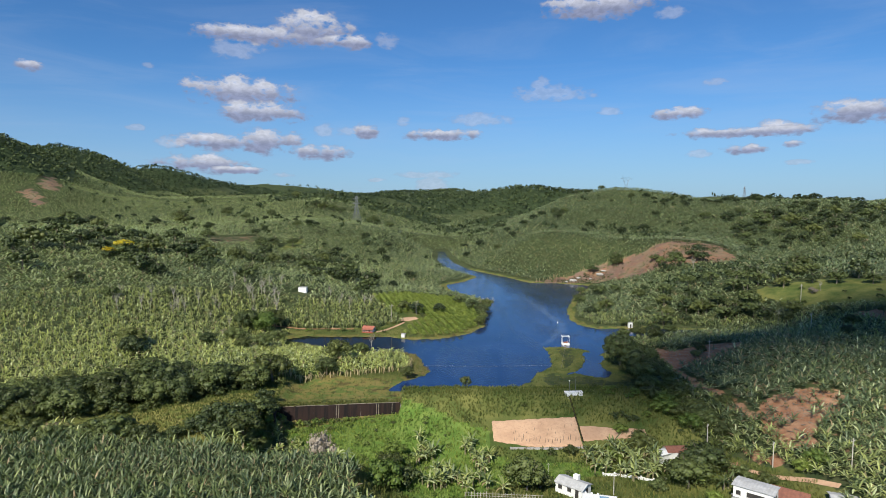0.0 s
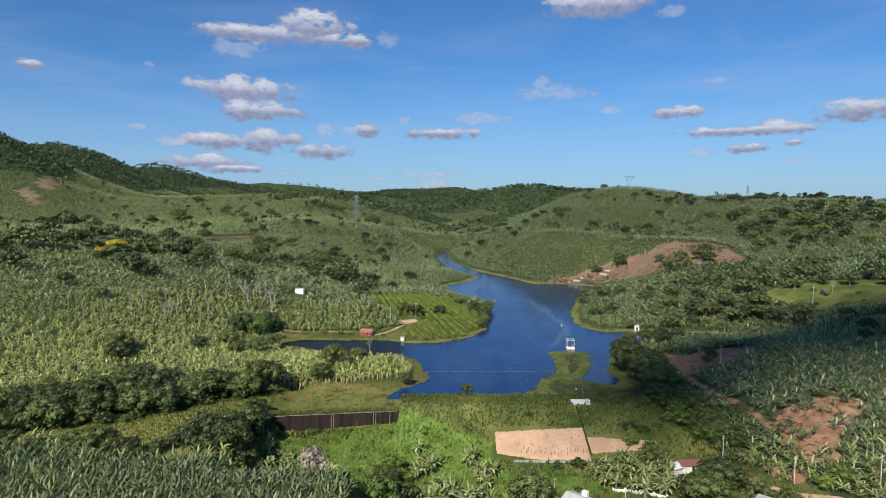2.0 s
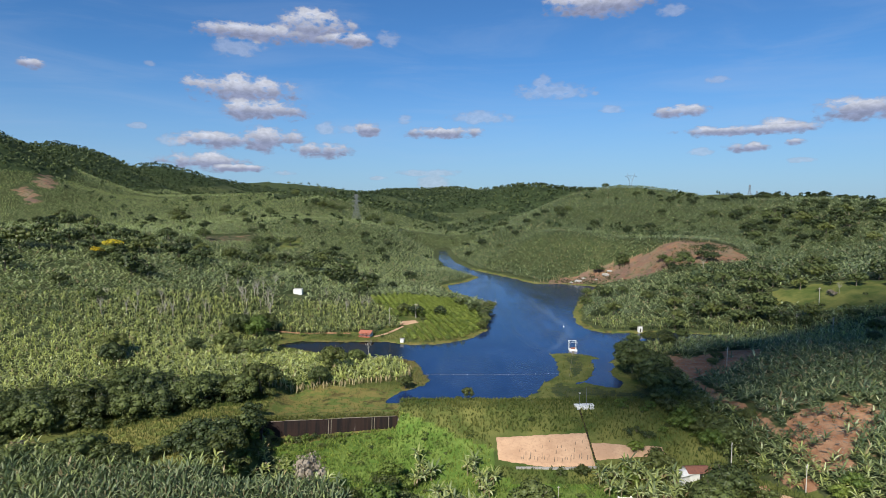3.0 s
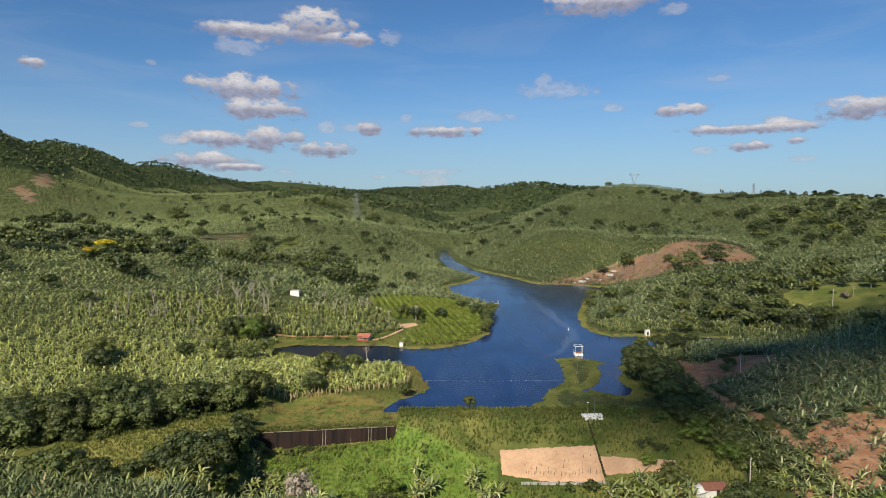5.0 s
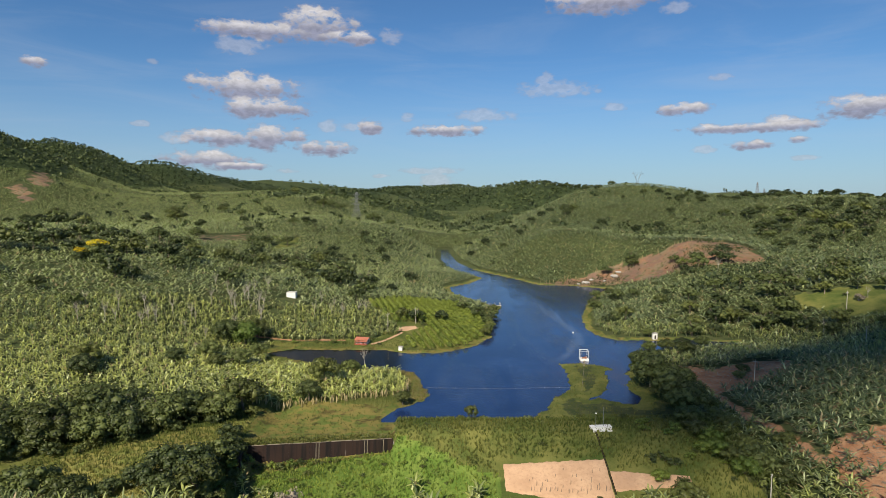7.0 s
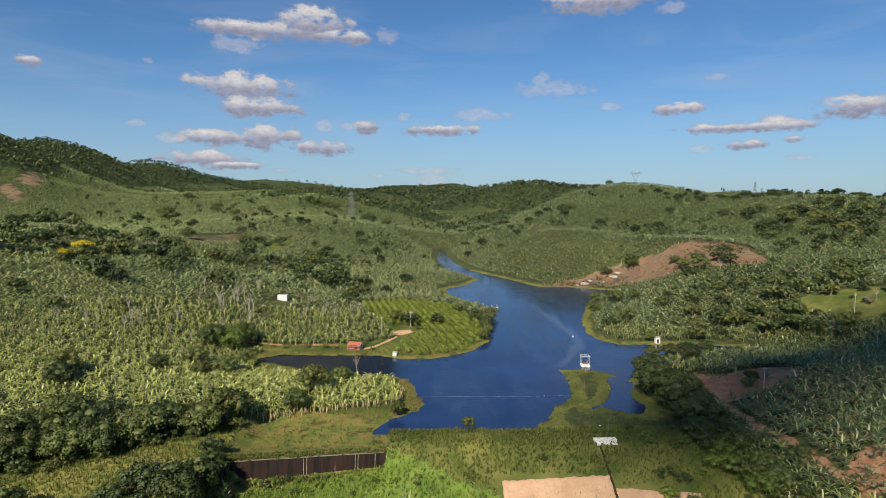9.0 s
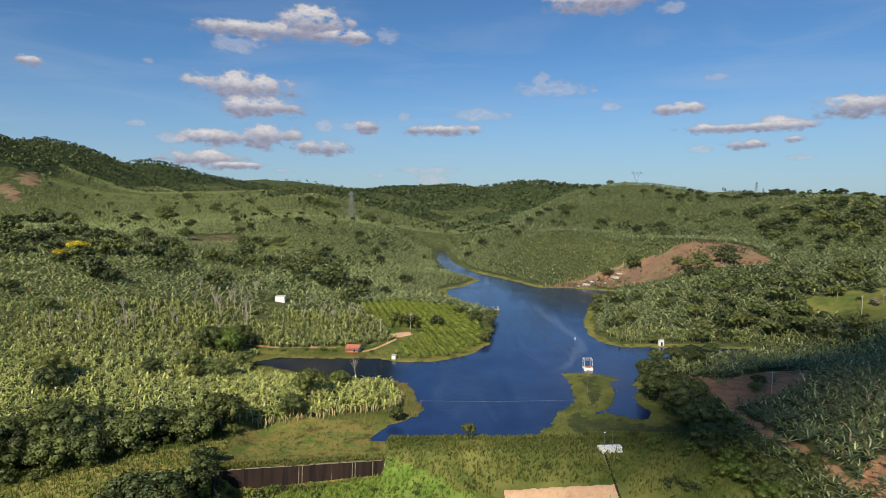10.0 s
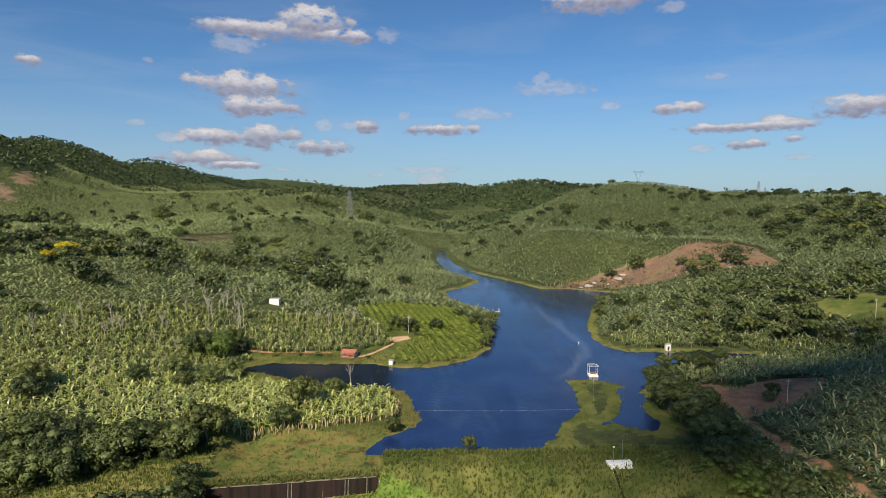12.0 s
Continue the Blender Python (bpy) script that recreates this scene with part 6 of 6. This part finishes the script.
def pump_raft():
    root = thing("pump_raft", pose(39.7, 196.6, 0.0) @ Matrix.Diagonal((0.82, 0.82, 0.82, 1)), "white floating pump platform with a portal frame on the lake", "raft")
    for x in (-1.0, 1.0):
        bm = fresh()
        rod(bm, (x, -1.5, 0.15), (x, 1.5, 0.15), 0.42, None, 12)
        part("pontoon", bm, WHITE, root)
    bm = fresh()
    for k in range(7):
        box(bm, -1.45, -1.4 + k * 0.41, 0.58, 1.45, -1.04 + k * 0.41, 0.66)
    part("deck", bm, WHITE, root)
    bm = fresh()
    box(bm, -1.5, -1.55, 0.05, 1.5, -1.45, 0.85, edge=0.03)
    part("front_panel", bm, WHITE, root)
    for y in (-1.2, 1.2):
        for x in (-1.35, 1.35):
            bm = fresh()
            rod(bm, (x, y, 0.66), (x, y, 3.6), 0.05)
            part("post", bm, WHITE, root)
        bm = fresh()
        rod(bm, (-1.6, y, 3.62), (1.6, y, 3.62), 0.08)
        part("crossbeam", bm, WHITE, root)
    for x in (-1.35, 1.35):
        bm = fresh()
        rod(bm, (x, -1.2, 3.6), (x, 1.2, 3.6), 0.05)
        part("top_rail", bm, WHITE, root)
    bm = fresh()
    rod(bm, (-0.7, 0, 0.95), (0.5, 0, 0.95), 0.28, None, 10)
    box(bm, 0.4, -0.3, 0.66, 0.95, 0.3, 1.35, edge=0.04)
    part("pump", bm, RUST, root, "rusty red pump set")
    bm = fresh()
    rod(bm, (-1.4, -1.35, 1.45), (1.4, -1.35, 1.45), 0.035, None, 5)
    part("handrail", bm, RUST, root)
    pipe = thing("floating_pipe", pose(0, 0, 0), "sunken delivery pipe on floats running to the dam", "pipe")
    for k in range(13):
        a, b = (39.4 - k * 0.52, 194.4 - k * 2.1), (39.4 - (k + 1) * 0.52, 194.4 - (k + 1) * 2.1)
        bm = fresh()
        za = max(0.15, height(*a) + 0.12)
        rod(bm, (*a, za), (*b, max(0.15, height(*b) + 0.12)), 0.035, None, 7)
        if k < 3:
            rod(bm, (a[0], a[1] - 0.3, 0.2), (a[0], a[1] + 0.3, 0.2), 0.26, None, 8)
        part("pipe_length", bm, OLD_LIP, pipe)


def shore_things():
    # small white pump huts
    for x, y, turn, w, h, label in ((69.2, 222.6, 5, 1.7, 2.2, "small white pump hut on the reedy shore"), (-15.0, 206.6, -8, 1.4, 1.3, "small white meter hut beside the lagoon")):
        g = height(x, y)
        root = thing("pump_hut", pose(x, y, g, 0, 0, turn) @ Matrix.Diagonal((0.86, 0.86, 0.86, 1)), label, "hut")
        bm = fresh()
        box(bm, -w / 2, -0.7, -0.4, w / 2, 0.7, h, edge=0.03)
        part("wall", bm, WHITE, root)
        bm = fresh()
        box(bm, -w / 2 - 0.15, -0.85, h + 0.003, w / 2 + 0.15, 0.85, h + 0.14, edge=0.03)
        part("roof_slab", bm, CONCRETE, root)
        bm = fresh()
        box(bm, -0.35, -0.73, 0.0, 0.35, -0.69, min(1.5, h - 0.3))
        part("door", bm, WHITE if w < 1.5 else DARK_VOID, root)
        bm = fresh()
        box(bm, w / 2 - 0.1, -0.9, -0.8, w / 2 + 0.1, -0.7, h * 0.6)
        part("pier", bm, CONCRETE, root)
    # house with a red roof over an open porch
    x, y = -28.0, 214.6
    home = pitched_house("farmhouse", pose(x, y, height(x, y), 0, 0, -14) @ Matrix.Scale(0.84, 4), "farmhouse with a red clay tile roof and open porch", 4.4, 3.2, 1.7, 0.65, CLAY_ROOF, WHITE, "red clay tile roof",
                         (("door", "front", 0.6, 0.0, 0.8, 1.6), ("window", "front", -1.1, 0.7, 0.8, 0.7), ("window", "right", 0.3, 0.7, 0.9, 0.7)), 0.5)
    for px in (-2.2, -0.7, 0.8, 2.2):
        bm = fresh()
        rod(bm, (px, -2.5, -0.4), (px, -2.5, 1.3), 0.07, None, 6)
        part("porch_post", bm, PALE_WOOD, home)
    bm = fresh()
    box(bm, -2.5, -2.7, 1.46, 2.5, -1.64, 1.54, pose(0, 0, 0, 6, 0, 0), 0.02)
    part("porch_roof", bm, CLAY_ROOF, home)
    bm = fresh()
    box(bm, -2.5, -2.7, -0.5, 2.5, -1.83, 0.06, edge=0.03)
    part("porch_floor", bm, RED_PAINT, home)
    for k in range(3):
        bm = fresh()
        box(bm, -2.5, -2.68, 0.25 + 0.17 * k, 2.5, -2.62, 0.31 + 0.17 * k)
        part("porch_rail", bm, RED_PAINT, home)
    # track to the farmhouse
    pts, quads = [], []
    mids = [(-25.2, 213.0), (-22, 216.2), (-19, 220.5), (-16, 225.5)]
    for px, py in mids:
        for j in range(5):
            qx, qy = px + (j - 2) * 0.17, py - (j - 2) * 0.27
            pts.append((qx, qy, height(qx, qy) + 0.09))
    quads = [[k * 5 + j, k * 5 + j + 1, (k + 1) * 5 + j + 1, (k + 1) * 5 + j] for k in range(len(mids) - 1) for j in range(4)]
    tagged(sheet("track", pts, quads, SOIL, soft=True), "pale earth track leading to the farmhouse", "track", kind="structure")
    pts = [(-12.5 + (4.3 + 0.8 * math.sin(3 * a + 1)) * u * math.cos(a) - 2, 230 + (3.0 + 0.7 * math.sin(2 * a)) * u * math.sin(a), 0) for u in (0.01, 0.5, 1.0) for a in np.arange(14) * 2 * math.pi / 14]
    pts = [(px, py, height(px, py) + 0.10 * (k < 28) - 0.05 * (k >= 28)) for k, (px, py, _) in enumerate(pts)]
    quads = [[r * 14 + k, r * 14 + (k + 1) % 14, (r + 1) * 14 + (k + 1) % 14, (r + 1) * 14 + k] for r in range(2) for k in range(14)]
    tagged(sheet("yard", pts, quads, SOIL, soft=True), "bare trodden earth yard under a dark tree", "yard", kind="structure")
    # white walled reservoir box in the plantation
    x, y = -61.3, 253.5
    tank = thing("water_cistern", pose(x, y, height(x, y) + 0.7, 0, 0, 3) @ Matrix.Diagonal((0.86, 0.9, 0.42, 1)), "white-walled square cistern among the banana plants", "cistern")
    for x0, y0, x1, y1 in ((-2.0, -1.6, 2.0, -1.42), (-2.0, 1.42, 2.0, 1.6), (-2.0, -1.415, -1.82, 1.415), (1.82, -1.415, 2.0, 1.415)):
        bm = fresh()
        box(bm, x0, y0, -3.4, x1, y1, 2.9, edge=0.02)
        part("wall", bm, WHITE, tank)
    bm = fresh()
    box(bm, -1.8, -1.4, 2.6, 1.8, 1.4, 2.8)
    part("roof_slab", bm, CONCRETE, tank)
    # rope of floats across the water
    rope = thing("float_line", pose(0, 0, 0), "thin pale rope with floats stretched across the lake", "rope")
    bm = fresh()
    last = None
    for k in range(31):
        u = k / 30
        p = (-5.6 + 37.2 * u, 170.6 + 0.9 * u - 2.0 * math.sin(math.pi * u) * 0.35, 0.06)
        if last:
            rod(bm, last, p, 0.016, None, 5)
        last = p
    part("line", bm, STEEL, rope)
    for k in range(0, 31, 3):
        u = k / 30
        bm = fresh()
        bmesh.ops.create_icosphere(bm, subdivisions=1, radius=0.05, matrix=pose(-5.6 + 37.2 * u, 170.6 + 0.9 * u - 2.0 * math.sin(math.pi * u) * 0.35, 0.08))
        part("float", bm, WHITE, rope)
    buoy = thing("marker_buoy", pose(43.7, 231.8, 0), "small white marker buoy on the water", "buoy")
    bm = fresh()
    bmesh.ops.create_uvsphere(bm, u_segments=10, v_segments=6, radius=0.24, matrix=pose(0, 0, 0.1))
    part("float_ball", bm, WHITE, buoy)
    bm = fresh()
    rod(bm, (0, 0, 0.3), (0, 0, 0.9), 0.04, 0.03)
    part("staff", bm, WHITE, buoy)
    # jetty at the point
    jetty = thing("jetty", pose(19.6, 281.5, 0, 0, 0, 15), "small weathered wooden jetty at the wooded point", "jetty")
    for k in range(6):
        bm = fresh()
        box(bm, -2.5 + k * 0.95, -0.7, 0.55, -1.62 + k * 0.95, 0.7, 0.64)
        part("board", bm, PALE_WOOD, jetty)
    for px in (-2.2, 0.2, 2.6):
        for py in (-0.6, 0.6):
            bm = fresh()
            rod(bm, (px, py, -1.2), (px, py, 1.9), 0.07, None, 6)
            part("pile", bm, PALE_WOOD, jetty)
    # boulders in the clearing
    for k, (px, py, s) in enumerate(((74, 347.5, 1.5), (78, 350.5, 1.1), (70, 346, 0.9), (90, 349, 1.6), (93, 352, 1.1), (84, 346, 0.8))):
        bm = fresh()
        bmesh.ops.create_icosphere(bm, subdivisions=3, radius=s, matrix=Matrix.Diagonal((1.5, 1.0, 0.6, 1)))
        for v in bm.verts:
            v.co *= 1 + 0.28 * noise.noise(v.co * 1.1 + Vector((k * 7, 0, 0)))
        rock = part("boulder", bm, CONCRETE)
        rock.matrix_world = pose(px, py, height(px, py) + s * 0.2, 0, 0, k * 47)
        tagged(rock, "pale weathered boulder on bare earth", "boulder", "boulders in the clearing")


def poles():
    """Wooden and concrete line poles."""
    root = thing("utility_pole", FAR_AWAY, "weathered utility pole with a short crossarm", "utility pole", "utility poles")
    bm = fresh()
    rod(bm, (0, 0, -0.8), (0, 0, 7.0), 0.14, 0.09, 8)
    part("post", bm, PALE_WOOD, root)
    bm = fresh()
    box(bm, -0.8, -0.06, 6.45, 0.8, 0.06, 6.58)
    part("crossarm", bm, PALE_WOOD, root)
    for x in (-0.7, 0.0, 0.7):
        bm = fresh()
        rod(bm, (x, 0, 6.55 if x else 6.98), (x, 0, 6.82 if x else 7.2), 0.05, 0.035, 6)
        part("insulator", bm, WHITE, root)
    protos_used.append(root)
    for x, y, s, turn in ((74, 166, 0.72, 10), (133, 223, 0.9, 30), (117, 190, 0.8, 20), (53.5, 119.4, 0.75, 50), (61, 108.5, 0.7, 45), (-21, 226, 0.95, 15), (-12, 236, 0.8, 15), (30.6, 105.5, 0.6, 20), (70.5, 101, 0.7, 30), (20.0, 113.5, 0.4, 0)):
        copy_thing(root, Matrix.LocRotScale((x, y, height(x, y)), Euler((0, 0, radians(turn))), (s, s, s)))


def lattice_mast(name, m, label, tall, wide, arms):
    root = thing(name, m, label, "pylon", "power line pylons")
    bm = fresh()
    waist = tall * 0.62
    def at(k, z):
        w = wide * (1 - 0.72 * min(1, z / waist)) / 2
        return Vector(((-w, w, w, -w)[k % 4], (-w, -w, w, w)[k % 4], z))
    levels = [tall * f for f in (0, 0.14, 0.27, 0.39, 0.5, 0.62, 0.74, 0.86, 1.0)]
    for k in range(4):
        for a, b in zip(levels, levels[1:]):
            rod(bm, at(k, a), at(k, b), 0.16, None, 4)
            rod(bm, at(k, a), at(k + 1, b), 0.09, None, 3)
            rod(bm, at(k + 1, a), at(k, b), 0.09, None, 3)
    part("tower", bm, STEEL, root)
    for z, w in arms:
        for s in (-1, 1):
            bm = fresh()
            tip = Vector((s * w, 0, z + 0.5))
            for q in (at(0, z), at(3, z), at(0, z + 1.8), at(3, z + 1.8)):
                rod(bm, Vector((s * abs(q.x), q.y, q.z)), tip, 0.10, None, 4)
            arm = part("crossarm", bm, STEEL, root)
            bm = fresh()
            rod(bm, tip, tip - Vector((0, 0, 1.8)), 0.10, None, 5)
            part("insulator", bm, DARK_VOID, arm)
    return root


def pylons():
    x, y = -92, 614
    lattice_mast("power_pylon", pose(x, y, height(x, y), 0, 0, 35), "tall grey lattice power pylon on the hillside", 27, 7.0, ((14.5, 5.5), (19.0, 5.0), (23.5, 4.2)))
    # the delta-headed pylon on the ridge
    x, y = 191, 640
    root = thing("power_pylon", pose(x, y, height(x, y), 0, 0, 20), "delta-headed lattice power pylon on the skyline", "pylon", "power line pylons")
    bm = fresh()
    for s in (-1, 1):
        for d in (-0.6, 0.6):
            rod(bm, (s * 2.0, d * 2.2, -2), (s * 0.9, d, 5.0), 0.09, None, 4)
            rod(bm, (s * 0.9, d, 5.0), (s * 4.2, d, 12.0), 0.09, None, 4)
            rod(bm, (s * 2.4, d, 8.0), (0, d, 11.4), 0.06, None, 3)
        rod(bm, (s * 2.0, -1.3, -2), (s * 0.9, 0.6, 5.0), 0.05, None, 3)
        rod(bm, (s * 0.9, -0.6, 5.0), (s * 4.2, 0.6, 12.0), 0.05, None, 3)
    part("tower", bm, STEEL, root)
    bm = fresh()
    for d in (-0.6, 0.6):
        rod(bm, (-7.5, 0, 11.6), (-4.2, d, 12.6), 0.07, None, 4)
        rod(bm, (-4.2, d, 12.6), (4.2, d, 12.6), 0.08, None, 4)
        rod(bm, (7.5, 0, 11.6), (4.2, d, 12.6), 0.07, None, 4)
        rod(bm, (-7.5, 0, 11.6), (7.5, 0, 11.4), 0.07, None, 4)
    part("beam", bm, STEEL, root)
    for s in (-1, 1):
        bm = fresh()
        rod(bm, (s * 4.2, 0, 12.6), (s * 4.6, 0, 15.0), 0.14, 0.06, 4)
        part("horn", bm, STEEL, root)
    for x, y in ((460, 930), (512, 1010)):
        lattice_mast("power_pylon", pose(x, y, height(x, y), 0, 0, 35), "far small lattice power pylon on the skyline", 17, 4.5, ((10, 4), (13.5, 3.4)))


def clear_prototypes():
    for root in protos_used:
        for ob in (*root.children_recursive, root):
            bpy.data.objects.remove(ob)


def cut_stems():
    """Pale cut banana stems along the top of the clearing."""
    pts = []
    edge = CLEARING[:9]
    for (ax, ay), (bx, by) in zip(edge, edge[1:]):
        n = int(math.hypot(bx - ax, by - ay) / 1.1)
        pts += [(ax + (bx - ax) * k / n + random.gauss(0, 0.8), ay + (by - ay) * k / n + random.gauss(0, 0.8)) for k in range(n)]
    x, y = np.array(pts).T
    scattered("cut_stems", [stalk(0.16, 0.11, 1.5), stalk(0.14, 0.10, 1.0)], x, y, ground(x, y), rng.uniform(0.6, 1.3, len(x)), rng.uniform(0, 1, len(x)), LEAF_STRAW, "row of pale bare banana stems at the clearing edge", "stems")
    litter = [(p * (1, 1, 0.25), q) for p, q in (banana_leaf(1.6, 0.4, 0.4 * k, 0.35, 0.5, 2, False) for k in range(4))]
    x, y = spread(54, 158, 105, 360, 1.0)
    ok = within(BARE_SLOPE, x, y) | within(RED_TRACK, x, y) | within(TRACK_DOWN, x, y) | (within(CLEARING, x, y) & (rng.uniform(0, 1, len(x)) < 0.25))
    x, y = x[ok], y[ok]
    scattered("leaf_litter", litter, x, y, ground(x, y) + 0.05, rng.uniform(0.4, 0.9, len(x)), np.zeros(len(x)), LEAF_DRY, "dry fallen leaves strewn on bare earth", "leaf litter")
    x, y = spread(60, 158, 305, 360, 1.6)
    ok = within(CLEARING, x, y) & (blotch(x, y, 9.0) + rng.normal(0, 0.3, len(x)) > 0.22)
    x, y = x[ok], y[ok]
    r = random.Random(17)
    weeds = [tuft_ball(r, (0, 0, 0.3), 0.7, 10, 0.35) for _ in range(3)]
    bx, by = spread(64, 90, 108, 134, 1.3)
    ok = within(BARE_SLOPE, bx, by) & (blotch(bx, by, 5.0) + rng.normal(0, 0.4, len(bx)) > 0.3)
    bx, by = bx[ok], by[ok]
    scattered("weeds", weeds, bx, by, ground(bx, by), rng.uniform(0.3, 0.8, len(bx)), rng.uniform(0.2, 1, len(bx)), LEAF_MIX, "low green weeds on the bare orange slope", "weeds")
    scattered("weeds", weeds, x, y, ground(x, y), rng.uniform(0.5, 1.3, len(x)), rng.uniform(0.1, 0.9, len(x)), LEAF_MIX, "low weeds coming up on the cleared ground", "weeds")


def bank_growth():
    """Brown reeds round the field's point, weeds over the spillway's lip, and saplings on the dam crest."""
    def blades(seed, many, tall, wide):
        r = random.Random(seed)
        got = [banana_leaf(tall * r.uniform(0.6, 1.1), wide, r.uniform(0, 6.28), r.uniform(0.9, 1.5), r.uniform(0.1, 0.9), 2, False) for _ in range(many)]
        return joined(got)

    reeds = [blades(s, 9, 0.55, 0.06) for s in (71, 72, 73)]
    x, y = spread(-42, 2, 148, 194, 0.55)
    d = from_shore(x, y)
    ok = (d > 0.2) & (d < 3.4 + 1.2 * blotch(x, y, 6.0)) & (x > -16) & (y > 160) & (y < 191)
    front = within([(-46, 153), (-30, 157.5), (-20, 162.5), (-10, 166), (-10, 164), (-20, 160), (-30, 155), (-40, 151.5)], x, y)
    ok |= front & (rng.uniform(0, 1, len(x)) < 0.6)
    x, y = x[ok], y[ok]
    scattered("dry_reeds", reeds, x, y, ground(x, y), rng.uniform(0.35, 0.85, len(x)), rng.uniform(0, 1, len(x)), REED, "brown dry reeds along the water's edge", "reeds")
    weeds = [blades(s, 8, 0.6, 0.08) for s in (74, 75, 76)]
    u = rng.uniform(0, 1, 900) ** 1.9
    back = rng.uniform(-0.25, 2.2, 900)
    x, y = -38.3 + 27.4 * u - 0.23 * back, 131.8 + 6.4 * u + back
    scattered("lip_weeds", weeds, x, y, 1.35 - 1.0 * u + 0.1, rng.uniform(0.4, 1.3, 900), rng.uniform(0.3, 1, 900), GRASS, "weeds growing over the spillway lip", "weeds")
    plant(OLIVE_TREES[0], 4.8, 146.2, 1.5, 1.35)
    for x, y, r in ((2.6, 146, 1.0), (6.8, 145.6, 0.8), (-7.5, 143.6, 0.7)):
        plant(BUSHES[1], x, y, r)
    for k in range(15):
        u = k / 24 + random.uniform(-0.02, 0.02)
        plant(BUSHES[(0, 2, 1)[k % 3]], -37.6 + 27.4 * u, 130.2 + 6.4 * u - random.uniform(0.2, 1.6), random.uniform(0.7, 1.5) * (1.2 - 0.8 * u))
    for k in range(9):
        plant(BUSHES[k % 3], -38.6 + 1.3 * k + random.uniform(-0.4, 0.4), 134.2 + 0.3 * k, random.uniform(0.35, 0.7), 0.7)


def passing_cloud():
    """The cumulus behind the flight whose shadow lies on the slope beside the lake."""
    r = random.Random(3)
    bm = fresh()
    at = Vector((104, 180, 6)) + SUN_DIR * 3300
    for k in range(34):
        u, v = r.uniform(-1, 1), r.uniform(-1, 1)
        if u * u + v * v > 1:
            continue
        size = r.uniform(9.5, 14) * (1.15 - 0.5 * (u * u + v * v))
        bmesh.ops.create_icosphere(bm, subdivisions=3, radius=size, matrix=Matrix.Translation((u * 60 + 3, v * 17 - 9 * (u < -0.55), r.uniform(-5, 9))) @ Matrix.Diagonal((1.25, 1.0, 0.7, 1)))
    for u, v, size in ((-57, -16, 14), (-66, -10, 10), (-46, -20, 11), (-62, -28, 10), (-50, -32, 9), (-74.0, -15.0, 8), (-67.7, -22.8, 9), (22, 22, 12), (42, 24, 13), (60, 20, 13), (-30, 18, 11), (-72, -27, 9.5), (-64, -35, 9), (-79, -24, 9), (-70, -37, 9), (20, -22, 11), (36, -26, 12), (0, -20, 9), (74, 4, 14), (86, 8, 14), (68, -16, 13), (52, -22, 11)):
        bmesh.ops.create_icosphere(bm, subdivisions=3, radius=size, matrix=Matrix.Translation((u, v, 0)) @ Matrix.Diagonal((1.1, 1.0, 0.7, 1)))
    for p in bm.verts:
        p.co += p.co.normalized() * 5.0 * noise.fractal(p.co * 0.06, 0.6, 2.1, 4)
    cloud = part("cloud", bm, CLOUD_WHITE)
    cloud.matrix_world = Matrix.Translation(at) @ pose(0, 0, 0, 0, 0, 14)
    tagged(cloud, "white cumulus cloud high in the sky", "cloud")


make_ground()
make_water()
spillway()
dam_patch()
pump_station()
pump_raft()
shore_things()
hamlet()
poles()
pylons()
plant_trees()
bare_trees()
citrus_rows()
banana_fields()
dry_skirts()
far_woods()
undergrowth()
grass_cover()
cut_stems()
bank_growth()
clear_prototypes()
passing_cloud()
